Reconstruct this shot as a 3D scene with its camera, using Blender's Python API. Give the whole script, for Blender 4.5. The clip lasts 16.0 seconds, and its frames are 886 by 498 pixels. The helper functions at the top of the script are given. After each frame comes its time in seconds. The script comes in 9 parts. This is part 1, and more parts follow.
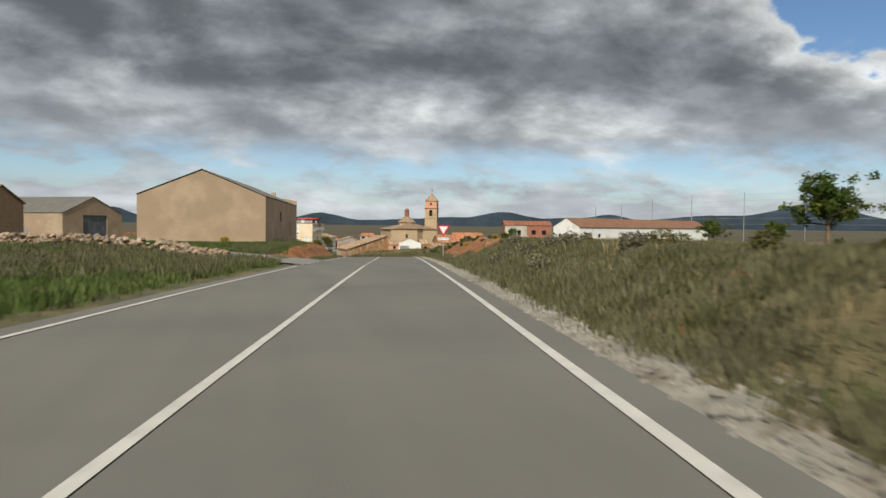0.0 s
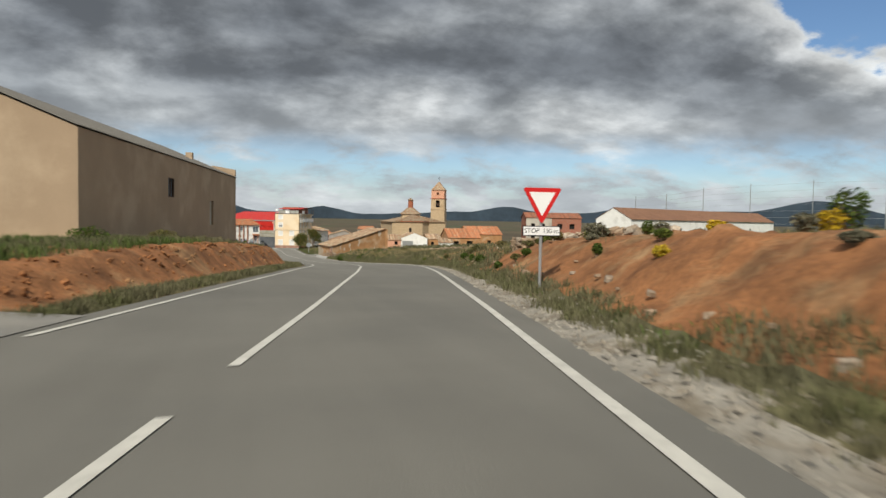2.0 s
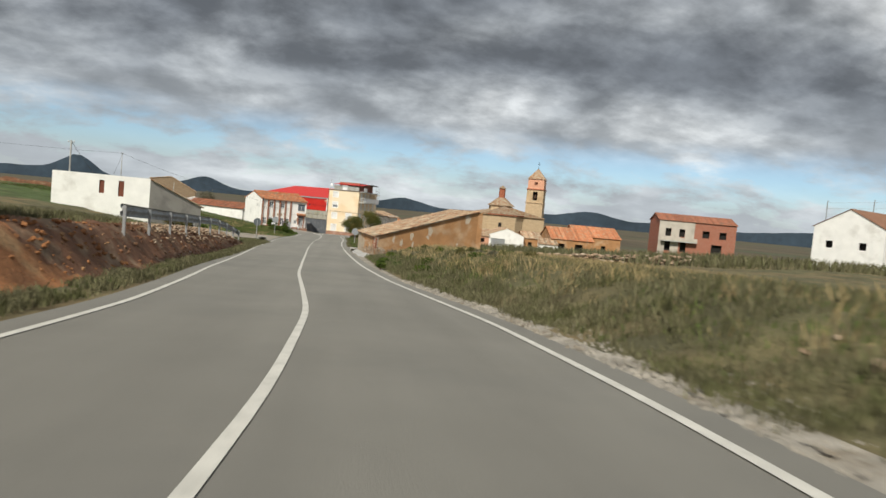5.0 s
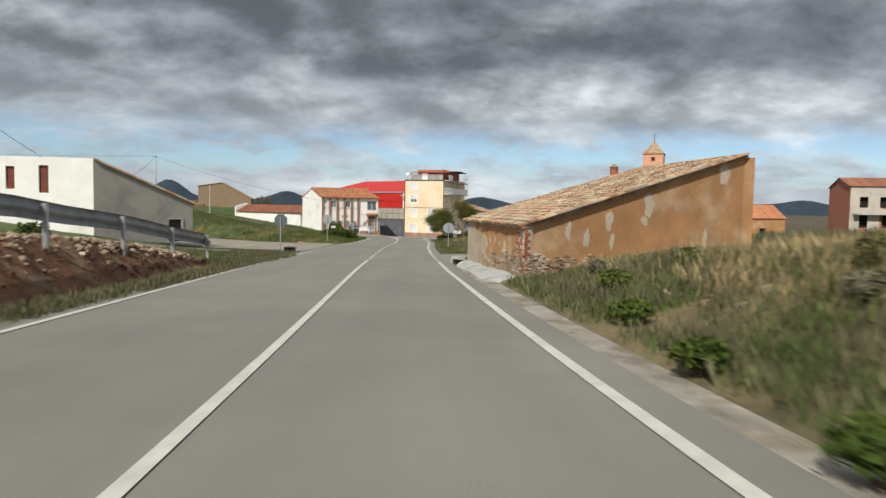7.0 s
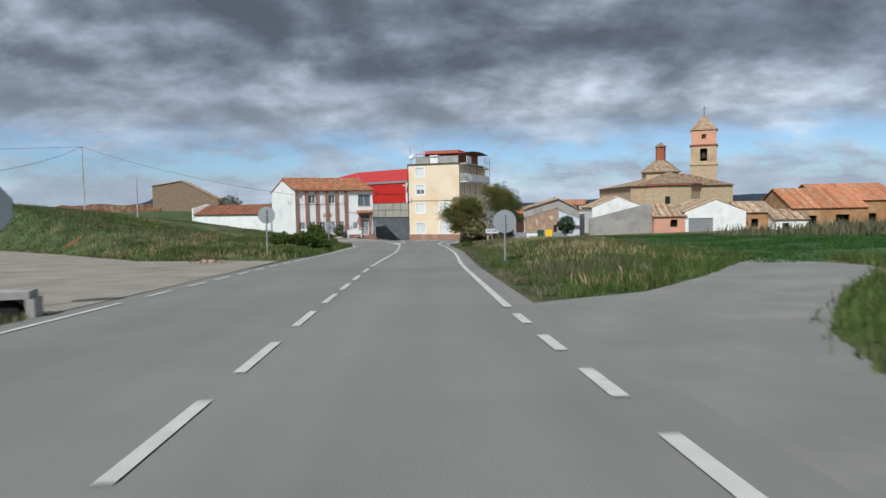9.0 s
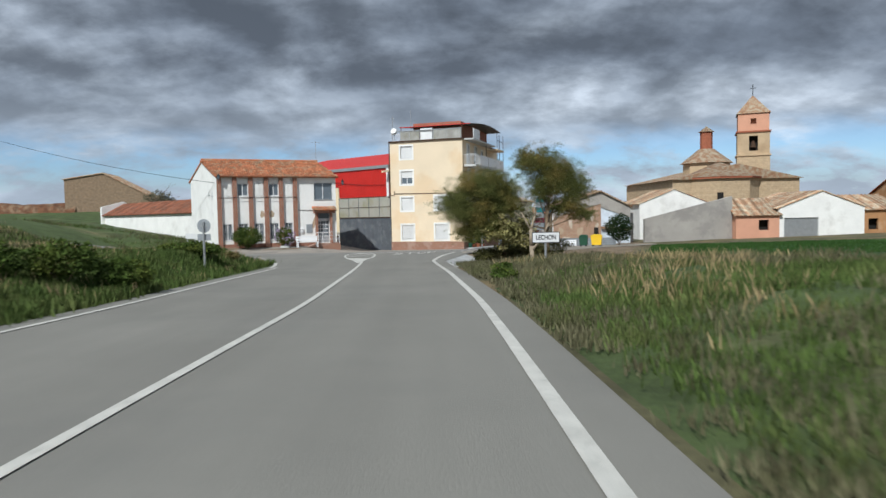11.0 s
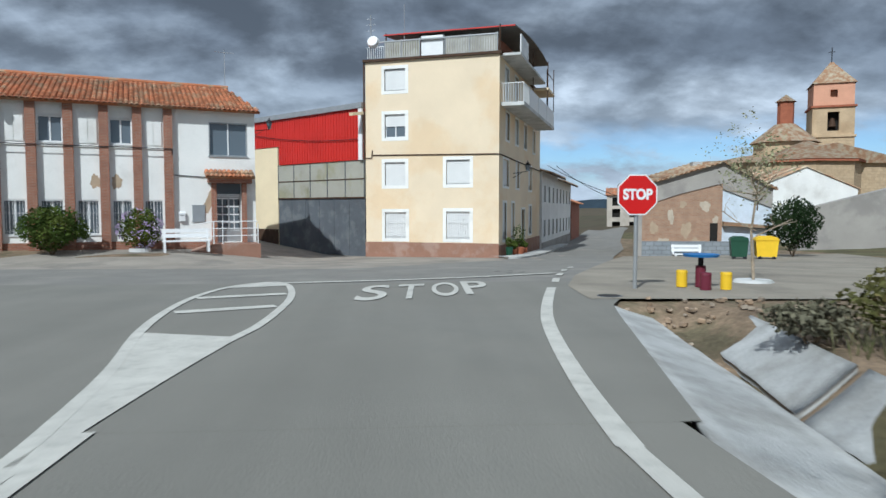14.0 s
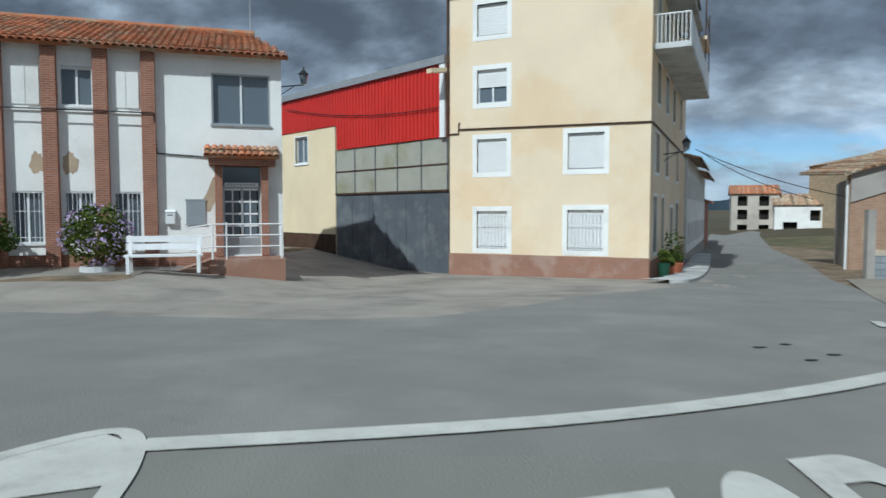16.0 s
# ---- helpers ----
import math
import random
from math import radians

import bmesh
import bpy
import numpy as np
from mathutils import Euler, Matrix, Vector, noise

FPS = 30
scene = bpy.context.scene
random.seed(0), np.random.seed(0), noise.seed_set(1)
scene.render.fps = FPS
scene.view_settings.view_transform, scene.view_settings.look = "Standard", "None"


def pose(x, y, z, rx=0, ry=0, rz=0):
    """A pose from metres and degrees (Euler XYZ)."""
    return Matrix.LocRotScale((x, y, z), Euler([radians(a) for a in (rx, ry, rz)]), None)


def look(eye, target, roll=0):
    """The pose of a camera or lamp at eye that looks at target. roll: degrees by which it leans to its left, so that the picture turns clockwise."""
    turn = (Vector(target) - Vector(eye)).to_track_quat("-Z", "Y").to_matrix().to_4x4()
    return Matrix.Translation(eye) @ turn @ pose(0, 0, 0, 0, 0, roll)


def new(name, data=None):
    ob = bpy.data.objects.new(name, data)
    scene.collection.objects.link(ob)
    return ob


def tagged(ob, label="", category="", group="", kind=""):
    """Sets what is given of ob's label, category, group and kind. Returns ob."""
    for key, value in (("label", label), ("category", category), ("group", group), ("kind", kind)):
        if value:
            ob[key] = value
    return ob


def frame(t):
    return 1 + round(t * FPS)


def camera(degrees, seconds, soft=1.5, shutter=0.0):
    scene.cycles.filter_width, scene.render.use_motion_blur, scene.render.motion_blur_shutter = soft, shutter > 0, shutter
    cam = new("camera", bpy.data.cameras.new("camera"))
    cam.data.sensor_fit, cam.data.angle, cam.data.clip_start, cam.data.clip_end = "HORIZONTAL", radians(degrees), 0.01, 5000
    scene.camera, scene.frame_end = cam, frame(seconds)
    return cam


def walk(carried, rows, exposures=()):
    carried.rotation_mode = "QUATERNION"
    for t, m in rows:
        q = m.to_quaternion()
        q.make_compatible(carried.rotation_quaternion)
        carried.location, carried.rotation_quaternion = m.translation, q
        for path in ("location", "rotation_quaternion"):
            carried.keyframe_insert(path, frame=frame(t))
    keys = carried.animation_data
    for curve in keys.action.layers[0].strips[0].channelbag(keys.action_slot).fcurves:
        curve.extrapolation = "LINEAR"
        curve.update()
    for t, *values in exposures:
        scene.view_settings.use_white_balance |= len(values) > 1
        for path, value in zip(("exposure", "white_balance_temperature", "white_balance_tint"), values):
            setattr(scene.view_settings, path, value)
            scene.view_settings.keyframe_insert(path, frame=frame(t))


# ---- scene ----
cam = camera(67.2, 16.0, shutter=0.22)
PATH = [
    (0, (-15.175, -212.361, 9.016), (-12.439, -202.749, 8.655), 0.69),
    (0.5, (-13.177, -203.236, 8.825), (-10.463, -193.617, 8.506), 0.49),
    (1, (-11.226, -194.153, 8.623), (-8.505, -184.536, 8.275), 0.87),
    (1.5, (-9.357, -185.244, 8.398), (-6.656, -175.622, 8.046), 0.73),
    (2, (-7.520, -176.527, 8.149), (-4.817, -166.909, 7.706), 1.02),
    (2.5, (-5.740, -168.179, 7.872), (-3.075, -158.553, 7.382), 0.76),
    (3, (-4.109, -160.025, 7.588), (-1.530, -150.376, 7.082), 1.00),
    (3.5, (-2.545, -152.047, 7.309), (-0.130, -142.353, 6.873), 2.48),
    (4, (-1.141, -144.119, 6.956), (1.031, -134.370, 6.469), 3.94),
    (4.2, (-0.678, -140.939, 6.793), (1.391, -131.167, 6.324), 4.40),
    (4.9, (0.382, -129.597, 6.143), (2.036, -119.749, 5.621), 5.36),
    (5.6, (0.597, -117.781, 5.422), (1.680, -107.859, 4.812), 3.92),
    (6.3, (0.472, -105.791, 4.744), (1.140, -95.833, 4.113), 2.31),
    (6.5, (0.415, -102.414, 4.564), (1.002, -92.455, 3.868), 1.99),
    (7, (0.246, -94.242, 4.151), (0.626, -84.268, 3.543), 1.07),
    (7.5, (0.123, -86.657, 3.806), (0.389, -76.678, 3.207), 0.17),
    (8, (-0.066, -79.226, 3.538), (0.170, -69.245, 2.967), 0.12),
    (8.5, (-0.247, -72.003, 3.287), (0.023, -62.027, 2.659), -0.78),
    (9, (-0.377, -64.887, 3.043), (-0.075, -54.909, 2.451), -0.98),
    (9.5, (-0.408, -57.801, 2.802), (-0.081, -47.820, 2.276), -0.78),
    (9.7, (-0.384, -54.995, 2.712), (-0.039, -45.016, 2.168), -0.96),
    (10.4, (-0.128, -45.518, 2.438), (0.244, -35.538, 1.934), -1.01),
    (11.1, (0.268, -36.976, 2.204), (0.659, -26.997, 1.686), -1.13),
    (11.8, (0.344, -29.491, 2.001), (0.726, -19.512, 1.469), -1.10),
    (12, (0.301, -27.506, 1.944), (0.671, -17.529, 1.372), -0.79),
    (12.5, (0.111, -22.760, 1.813), (0.417, -12.780, 1.261), -0.95),
    (13, (-0.104, -18.263, 1.696), (0.147, -8.283, 1.118), -0.75),
    (13.5, (-0.292, -14.129, 1.581), (0.118, -4.156, 0.981), -0.30),
    (14, (-0.392, -10.373, 1.479), (0.265, -0.412, 0.879), 0.03),
    (14.5, (-0.381, -7.092, 1.393), (0.440, 2.856, 0.783), -0.54),
    (15, (-0.382, -4.253, 1.345), (0.438, 5.701, 0.859), -0.50),
    (15.5, (-0.507, -1.889, 1.315), (-0.050, 8.087, 0.794), -0.12),
    (16, (-0.787, 0.220, 1.299), (-1.426, 10.184, 0.736), -0.04),
]
walk(cam, [(t, look(eye, target, roll)) for t, eye, target, roll in PATH],
     exposures=[(0.0, -0.05, 6680, 6), (4.2, 0.0, 6650, 6), (6.5, 0.10, 6520, 7), (7.0, 0.05, 6480, 7), (7.6, -0.02, 5950, 6), (8.5, -0.13, 5720, 6), (12.0, -0.08, 5800, 6), (12.5, -0.08, 5580, 5), (13.0, -0.02, 5630, 5), (14.5, -0.14, 5380, 2), (16.0, -0.25, 5330, 0)])

# ---- world and sun ----
SUN_DIR = Vector((-0.36, -0.70, 0.74)).normalized()
world = bpy.data.worlds.new("World")
scene.world = world
world.use_nodes = True


def build_world():
    nt = world.node_tree
    nt.nodes.clear()
    N, L = nt.nodes.new, nt.links.new

    def mth(op, a, b=None, clamp=False):
        n = N("ShaderNodeMath")
        n.operation, n.use_clamp = op, clamp
        for i, v in enumerate((a, b)):
            if v is None:
                continue
            if isinstance(v, (int, float)):
                n.inputs[i].default_value = v
            else:
                L(v, n.inputs[i])
        return n.outputs[0]

    sky = N("ShaderNodeTexSky")
    sky.sky_type, sky.sun_disc = "NISHITA", False
    sky.sun_elevation = math.asin(SUN_DIR.z)
    sky.sun_rotation = math.atan2(SUN_DIR.x, SUN_DIR.y)
    sky.air_density, sky.dust_density, sky.ozone_density = 1.0, 0.2, 3.0
    tc = N("ShaderNodeTexCoord")
    sep = N("ShaderNodeSeparateXYZ")
    L(tc.outputs["Generated"], sep.inputs[0])
    # the sky's dome as a cloud plane overhead
    zc = mth("ADD", mth("MAXIMUM", sep.outputs[2], 0.0), 0.36)
    comb = N("ShaderNodeCombineXYZ")
    L(mth("DIVIDE", sep.outputs[0], zc), comb.inputs[0])
    L(mth("DIVIDE", sep.outputs[1], zc), comb.inputs[1])
    # slow swirls that bend the cloud edges
    wn = N("ShaderNodeTexNoise")
    wn.inputs["Scale"].default_value, wn.inputs["Detail"].default_value = 1.1, 4
    L(comb.outputs[0], wn.inputs[0])
    warp = N("ShaderNodeVectorMath")
    warp.operation = "MULTIPLY_ADD"
    L(wn.outputs[1], warp.inputs[0])
    warp.inputs[1].default_value = (0.17, 0.17, 0.0)
    L(comb.outputs[0], warp.inputs[2])

    def noise_tex(scale, detail, rough, off, stretch=(0.85, 0.95, 1)):
        mp = N("ShaderNodeMapping")
        mp.inputs["Location"].default_value = off
        mp.inputs["Scale"].default_value = stretch
        L(warp.outputs[0], mp.inputs[0])
        n = N("ShaderNodeTexNoise")
        n.inputs["Scale"].default_value, n.inputs["Detail"].default_value = scale, detail
        n.inputs["Roughness"].default_value = rough
        L(mp.outputs[0], n.inputs[0])
        return n.outputs[0]

    big = noise_tex(1.25, 4, 0.45, (5.1, 8.3, 0), (0.72, 1.15, 1))
    body = noise_tex(3.2, 8, 0.55, (7.3, 2.2, 0))
    # the same deck a little nearer to the sun: where it thins out that way, the cloud's edge is lit
    sunward = noise_tex(3.2, 8, 0.55, (7.3 + 0.05, 2.2 - 0.06, 0))
    fine = noise_tex(4.8, 8, 0.6, (1.4, 6.2, 0))
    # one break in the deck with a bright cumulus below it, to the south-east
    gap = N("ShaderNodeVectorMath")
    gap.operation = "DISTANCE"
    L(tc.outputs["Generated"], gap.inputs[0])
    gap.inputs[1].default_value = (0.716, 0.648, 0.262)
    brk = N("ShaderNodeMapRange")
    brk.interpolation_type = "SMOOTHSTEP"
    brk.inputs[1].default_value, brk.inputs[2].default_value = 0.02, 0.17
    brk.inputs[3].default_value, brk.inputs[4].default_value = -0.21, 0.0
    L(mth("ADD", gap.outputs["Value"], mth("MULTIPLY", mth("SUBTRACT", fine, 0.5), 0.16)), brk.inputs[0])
    # a heavier bank of cloud to the north-west
    heavy = N("ShaderNodeVectorMath")
    heavy.operation = "DISTANCE"
    L(tc.outputs["Generated"], heavy.inputs[0])
    heavy.inputs[1].default_value = (-0.58, 0.74, 0.34)
    bank = N("ShaderNodeMapRange")
    bank.interpolation_type = "SMOOTHSTEP"
    bank.inputs[1].default_value, bank.inputs[2].default_value = 0.12, 0.62
    bank.inputs[3].default_value, bank.inputs[4].default_value = 0.085, 0.0
    L(heavy.outputs["Value"], bank.inputs[0])
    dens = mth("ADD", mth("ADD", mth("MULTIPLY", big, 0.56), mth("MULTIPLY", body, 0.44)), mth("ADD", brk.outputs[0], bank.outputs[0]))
    relief = mth("SUBTRACT", body, sunward)
    # brightness of the cloud deck, darker where it is thick
    ramp = N("ShaderNodeValToRGB")
    el = ramp.color_ramp.elements
    el[0].position, el[0].color = 0.36, (0.80, 0.82, 0.84, 1)
    el[1].position, el[1].color = 0.60, (0.205, 0.225, 0.258, 1)
    for p, c in ((0.43, (0.62, 0.64, 0.67, 1)), (0.49, (0.40, 0.425, 0.46, 1)), (0.55, (0.265, 0.287, 0.322, 1))):
        e = el.new(p)
        e.color = c
    L(dens, ramp.inputs[0])
    lit = N("ShaderNodeMapRange")
    lit.inputs[1].default_value, lit.inputs[2].default_value = -0.11, 0.11
    lit.inputs[3].default_value, lit.inputs[4].default_value = 1.32, 0.74
    L(relief, lit.inputs[0])
    shaded = N("ShaderNodeVectorMath")
    shaded.operation = "SCALE"
    L(ramp.outputs[0], shaded.inputs[0])
    L(lit.outputs[0], shaded.inputs["Scale"])
    # the deck is thickest a little above the horizon and breaks up overhead, where the sun comes through
    lift = N("ShaderNodeValToRGB")
    le = lift.color_ramp.elements
    le[0].position, le[0].color = 0.10, (1, 1, 1, 1)
    le[1].position, le[1].color = 0.95, (1.0, 1.0, 1.0, 1)
    for p, c in ((0.22, 0.80), (0.34, 0.68), (0.46, 0.72), (0.62, 1.0)):
        e = le.new(p)
        e.color = (c, c, c * 1.02, 1)
    L(sep.outputs[2], lift.inputs[0])
    deck = N("ShaderNodeMix")
    deck.data_type, deck.blend_type = "RGBA", "MULTIPLY"
    deck.inputs[0].default_value = 1.0
    L(shaded.outputs[0], deck.inputs[6])
    L(lift.outputs[0], deck.inputs[7])
    # gaps of blue: a thin band low over the horizon and a few holes
    low = N("ShaderNodeMapRange")
    low.interpolation_type = "SMOOTHSTEP"
    low.inputs[1].default_value, low.inputs[2].default_value = 0.08, 0.135
    L(sep.outputs[2], low.inputs[0])
    hole = N("ShaderNodeMapRange")
    hole.interpolation_type = "SMOOTHSTEP"
    hole.inputs[1].default_value, hole.inputs[2].default_value = 0.325, 0.375
    L(dens, hole.inputs[0])
    haze = N("ShaderNodeMapRange")
    haze.interpolation_type = "SMOOTHSTEP"
    haze.inputs[1].default_value, haze.inputs[2].default_value = 0.015, 0.075
    haze.inputs[3].default_value, haze.inputs[4].default_value = 0.75, 0.0
    L(sep.outputs[2], haze.inputs[0])
    scraps = N("ShaderNodeMapRange")
    scraps.inputs[1].default_value, scraps.inputs[2].default_value = 0.44, 0.60
    L(fine, scraps.inputs[0])
    band = mth("ADD", mth("ADD", mth("MULTIPLY", scraps.outputs[0], 0.72), 0.10), haze.outputs[0], True)
    lowmix = N("ShaderNodeMix")
    L(low.outputs[0], lowmix.inputs[0])
    L(band, lowmix.inputs[2])
    lowmix.inputs[3].default_value = 1.0
    cover = mth("MULTIPLY", hole.outputs[0], lowmix.outputs[0], True)
    skyc = N("ShaderNodeVectorMath")
    skyc.operation = "SCALE"
    blue = N("ShaderNodeVectorMath")
    blue.operation = "MULTIPLY"
    blue.inputs[1].default_value = (0.86, 0.95, 1.08)
    L(sky.outputs[0], blue.inputs[0])
    L(blue.outputs[0], skyc.inputs[0])
    skyc.inputs["Scale"].default_value = 0.09
    mix = N("ShaderNodeMix")
    mix.data_type = "RGBA"
    L(cover, mix.inputs[0])
    L(skyc.outputs[0], mix.inputs[6])
    far = N("ShaderNodeMapRange")
    far.inputs[1].default_value, far.inputs[2].default_value = 0.03, 0.20
    far.inputs[3].default_value, far.inputs[4].default_value = 0.62, 0.0
    L(sep.outputs[2], far.inputs[0])
    hazy = N("ShaderNodeMix")
    hazy.data_type = "RGBA"
    L(far.outputs[0], hazy.inputs[0])
    L(deck.outputs[2], hazy.inputs[6])
    hazy.inputs[7].default_value = (0.56, 0.60, 0.66, 1)
    L(hazy.outputs[2], mix.inputs[7])
    bg = N("ShaderNodeBackground")
    bg.inputs[1].default_value = 1.06
    L(mix.outputs[2], bg.inputs[0])
    out = N("ShaderNodeOutputWorld")
    L(bg.outputs[0], out.inputs[0])


build_world()
sun_data = bpy.data.lights.new("sun", "SUN")
sun_data.energy, sun_data.angle, sun_data.color = 4.3, radians(0.8), (1.0, 0.94, 0.85)
sun = new("sun", sun_data)
sun.matrix_world = look(SUN_DIR * 50, (0, 0, 0))


# ---- materials ----
def mat(name, base, rough=0.85, var=0.25, scale=3.0, fine=40.0, bump=0.15, metal=0.0, second=None, second_scale=0.6, second_cut=(0.5, 0.62), piece=0.0, spec=0.3, streak=0.0):
    """A surface with colour variation at two scales, stains of a second colour, and fine relief."""
    m = bpy.data.materials.new(name)
    m.use_nodes = True
    nt = m.node_tree
    N, L = nt.nodes.new, nt.links.new
    bs = nt.nodes["Principled BSDF"]
    bs.inputs["Roughness"].default_value, bs.inputs["Metallic"].default_value = rough, metal
    bs.inputs["Specular IOR Level"].default_value = spec
    tc = N("ShaderNodeTexCoord")
    geo = N("ShaderNodeNewGeometry")

    def noise_tex(s, d, w=0.55):
        n = N("ShaderNodeTexNoise")
        n.inputs["Scale"].default_value, n.inputs["Detail"].default_value, n.inputs["Roughness"].default_value = s, d, w
        L(geo.outputs["Position"], n.inputs[0])
        return n

    a, b = noise_tex(scale, 5), noise_tex(fine, 4)

    def mixc(fac, c1, c2, blend="MIX"):
        n = N("ShaderNodeMix")
        n.data_type, n.blend_type = "RGBA", blend
        for i, v in ((0, fac), (6, c1), (7, c2)):
            if isinstance(v, (int, float)):
                n.inputs[i].default_value = v
            elif isinstance(v, tuple):
                n.inputs[i].default_value = (*v[:3], 1)
            else:
                L(v, n.inputs[i])
        return n.outputs[2]

    def span(src, lo, hi, to0, to1):
        n = N("ShaderNodeMapRange")
        for i, v in enumerate((lo, hi, to0, to1)):
            n.inputs[i + 1].default_value = v
        L(src, n.inputs[0])
        return n.outputs[0]

    col = base
    if second:
        s = noise_tex(second_scale, 6, 0.6)
        col = mixc(span(s.outputs[0], *second_cut, 0, 1), base, second)
    g1 = span(a.outputs[0], 0.3, 0.7, 1 - var, 1 + var)
    g2 = span(b.outputs[0], 0.25, 0.75, 1 - var * 0.7, 1 + var * 0.7)
    vm = N("ShaderNodeMath")
    vm.operation = "MULTIPLY"
    L(g1, vm.inputs[0])
    L(g2, vm.inputs[1])
    val = vm.outputs[0]
    if streak:
        mp = N("ShaderNodeMapping")
        mp.inputs["Scale"].default_value = (1.1, 0.035, 1.0)
        L(geo.outputs["Position"], mp.inputs[0])
        st = N("ShaderNodeTexNoise")
        st.inputs["Scale"].default_value, st.inputs["Detail"].default_value = 1.0, 4
        L(mp.outputs[0], st.inputs[0])
        v3 = N("ShaderNodeMath")
        v3.operation = "MULTIPLY"
        L(val, v3.inputs[0])
        L(span(st.outputs[0], 0.3, 0.7, 1 - streak, 1 + streak), v3.inputs[1])
        # the colour gets paler along y towards the village
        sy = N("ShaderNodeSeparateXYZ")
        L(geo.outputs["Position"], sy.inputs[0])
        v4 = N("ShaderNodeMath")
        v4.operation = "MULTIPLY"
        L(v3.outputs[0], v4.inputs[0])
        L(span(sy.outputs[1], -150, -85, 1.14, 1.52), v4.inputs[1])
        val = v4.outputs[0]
    if piece:
        oi = N("ShaderNodeObjectInfo")
        v2 = N("ShaderNodeMath")
        v2.operation = "MULTIPLY"
        L(val, v2.inputs[0])
        pr = N("ShaderNodeMath")
        pr.operation = "ADD"
        L(oi.outputs["Random"], pr.inputs[0])
        L(geo.outputs["Random Per Island"], pr.inputs[1])
        fr = N("ShaderNodeMath")
        fr.operation = "FRACT"
        L(pr.outputs[0], fr.inputs[0])
        L(span(fr.outputs[0], 0, 1, 1 - piece, 1 + piece), v2.inputs[1])
        val = v2.outputs[0]
    sc = N("ShaderNodeVectorMath")
    sc.operation = "SCALE"
    if isinstance(col, tuple):
        sc.inputs[0].default_value = col[:3]
    else:
        L(col, sc.inputs[0])
    L(val, sc.inputs["Scale"])
    L(sc.outputs[0], bs.inputs["Base Color"])
    if bump:
        bp = N("ShaderNodeBump")
        bp.inputs["Strength"].default_value, bp.inputs["Distance"].default_value = bump, 0.03
        L(b.outputs[0], bp.inputs["Height"])
        L(bp.outputs[0], bs.inputs["Normal"])
    return m


def glass_mat(name, tint):
    m = bpy.data.materials.new(name)
    m.use_nodes = True
    bs = m.node_tree.nodes["Principled BSDF"]
    bs.inputs["Base Color"].default_value = (*tint, 1)
    bs.inputs["Roughness"].default_value = 0.08
    bs.inputs["Specular IOR Level"].default_value = 0.6
    return m


M = {}
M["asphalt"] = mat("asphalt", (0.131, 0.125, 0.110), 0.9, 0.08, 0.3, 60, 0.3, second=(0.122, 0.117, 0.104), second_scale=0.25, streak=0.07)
M["old_asphalt"] = mat("old_asphalt", (0.205, 0.195, 0.178), 0.92, 0.10, 0.8, 60, 0.35, second=(0.235, 0.222, 0.198), second_scale=0.5)
M["concrete_apron"] = mat("concrete_apron", (0.285, 0.255, 0.218), 0.92, 0.16, 0.8, 40, 0.3, second=(0.215, 0.196, 0.172), second_scale=0.6)
M["paint"] = mat("road_paint", (0.50, 0.485, 0.44), 0.8, 0.12, 2.5, 70, 0.1, second=(0.42, 0.408, 0.37), second_scale=6.0, second_cut=(0.52, 0.70))
M["dusty_track"] = mat("dusty_track", (0.27, 0.24, 0.195), 0.95, 0.16, 0.7, 40, 0.4, second=(0.225, 0.20, 0.165), second_scale=0.5)
M["gravel"] = mat("gravel", (0.29, 0.265, 0.225), 0.95, 0.3, 1.5, 25, 0.8, second=(0.20, 0.17, 0.13), second_scale=1.2)
M["soil"] = mat("red_soil", (0.240, 0.104, 0.042), 0.95, 0.40, 1.1, 9, 1.0, second=(0.275, 0.165, 0.082), second_scale=0.7, second_cut=(0.52, 0.68))
M["turf"] = mat("turf", (0.092, 0.085, 0.042), 0.95, 0.4, 0.6, 12, 0.9, second=(0.155, 0.118, 0.06), second_scale=0.18, second_cut=(0.45, 0.62))
M["wheat"] = mat("wheat", (0.036, 0.075, 0.018), 0.9, 0.25, 0.5, 20, 0.8, second=(0.05, 0.088, 0.026), second_scale=0.12)
M["tan_render"] = mat("tan_render", (0.365, 0.268, 0.182), 0.9, 0.09, 0.5, 30, 0.12, second=(0.41, 0.31, 0.215), second_scale=0.25)
M["white_render"] = mat("white_render", (0.83, 0.82, 0.79), 0.85, 0.06, 0.8, 25, 0.1, second=(0.60, 0.58, 0.54), second_scale=0.5, second_cut=(0.55, 0.8))
M["yellow_render"] = mat("yellow_render", (0.77, 0.64, 0.465), 0.85, 0.05, 0.5, 30, 0.06, second=(0.74, 0.575, 0.38), second_scale=0.4)
M["brown_plinth"] = mat("brown_plinth", (0.30, 0.165, 0.115), 0.8, 0.10, 1.5, 30, 0.1, second=(0.36, 0.24, 0.19), second_scale=1.2)
M["tile"] = mat("clay_tile", (0.42, 0.16, 0.075), 0.85, 0.22, 2.0, 30, 0.2, second=(0.36, 0.24, 0.15), second_scale=1.5, piece=0.3)
M["dull_tile"] = mat("dull_red_tile", (0.27, 0.105, 0.06), 0.9, 0.28, 1.6, 25, 0.3, second=(0.20, 0.11, 0.075), second_scale=1.2, piece=0.3)
M["old_tile"] = mat("old_clay_tile", (0.37, 0.215, 0.125), 0.9, 0.28, 1.6, 25, 0.3, second=(0.36, 0.30, 0.215), second_scale=1.6, second_cut=(0.44, 0.58), piece=0.42)
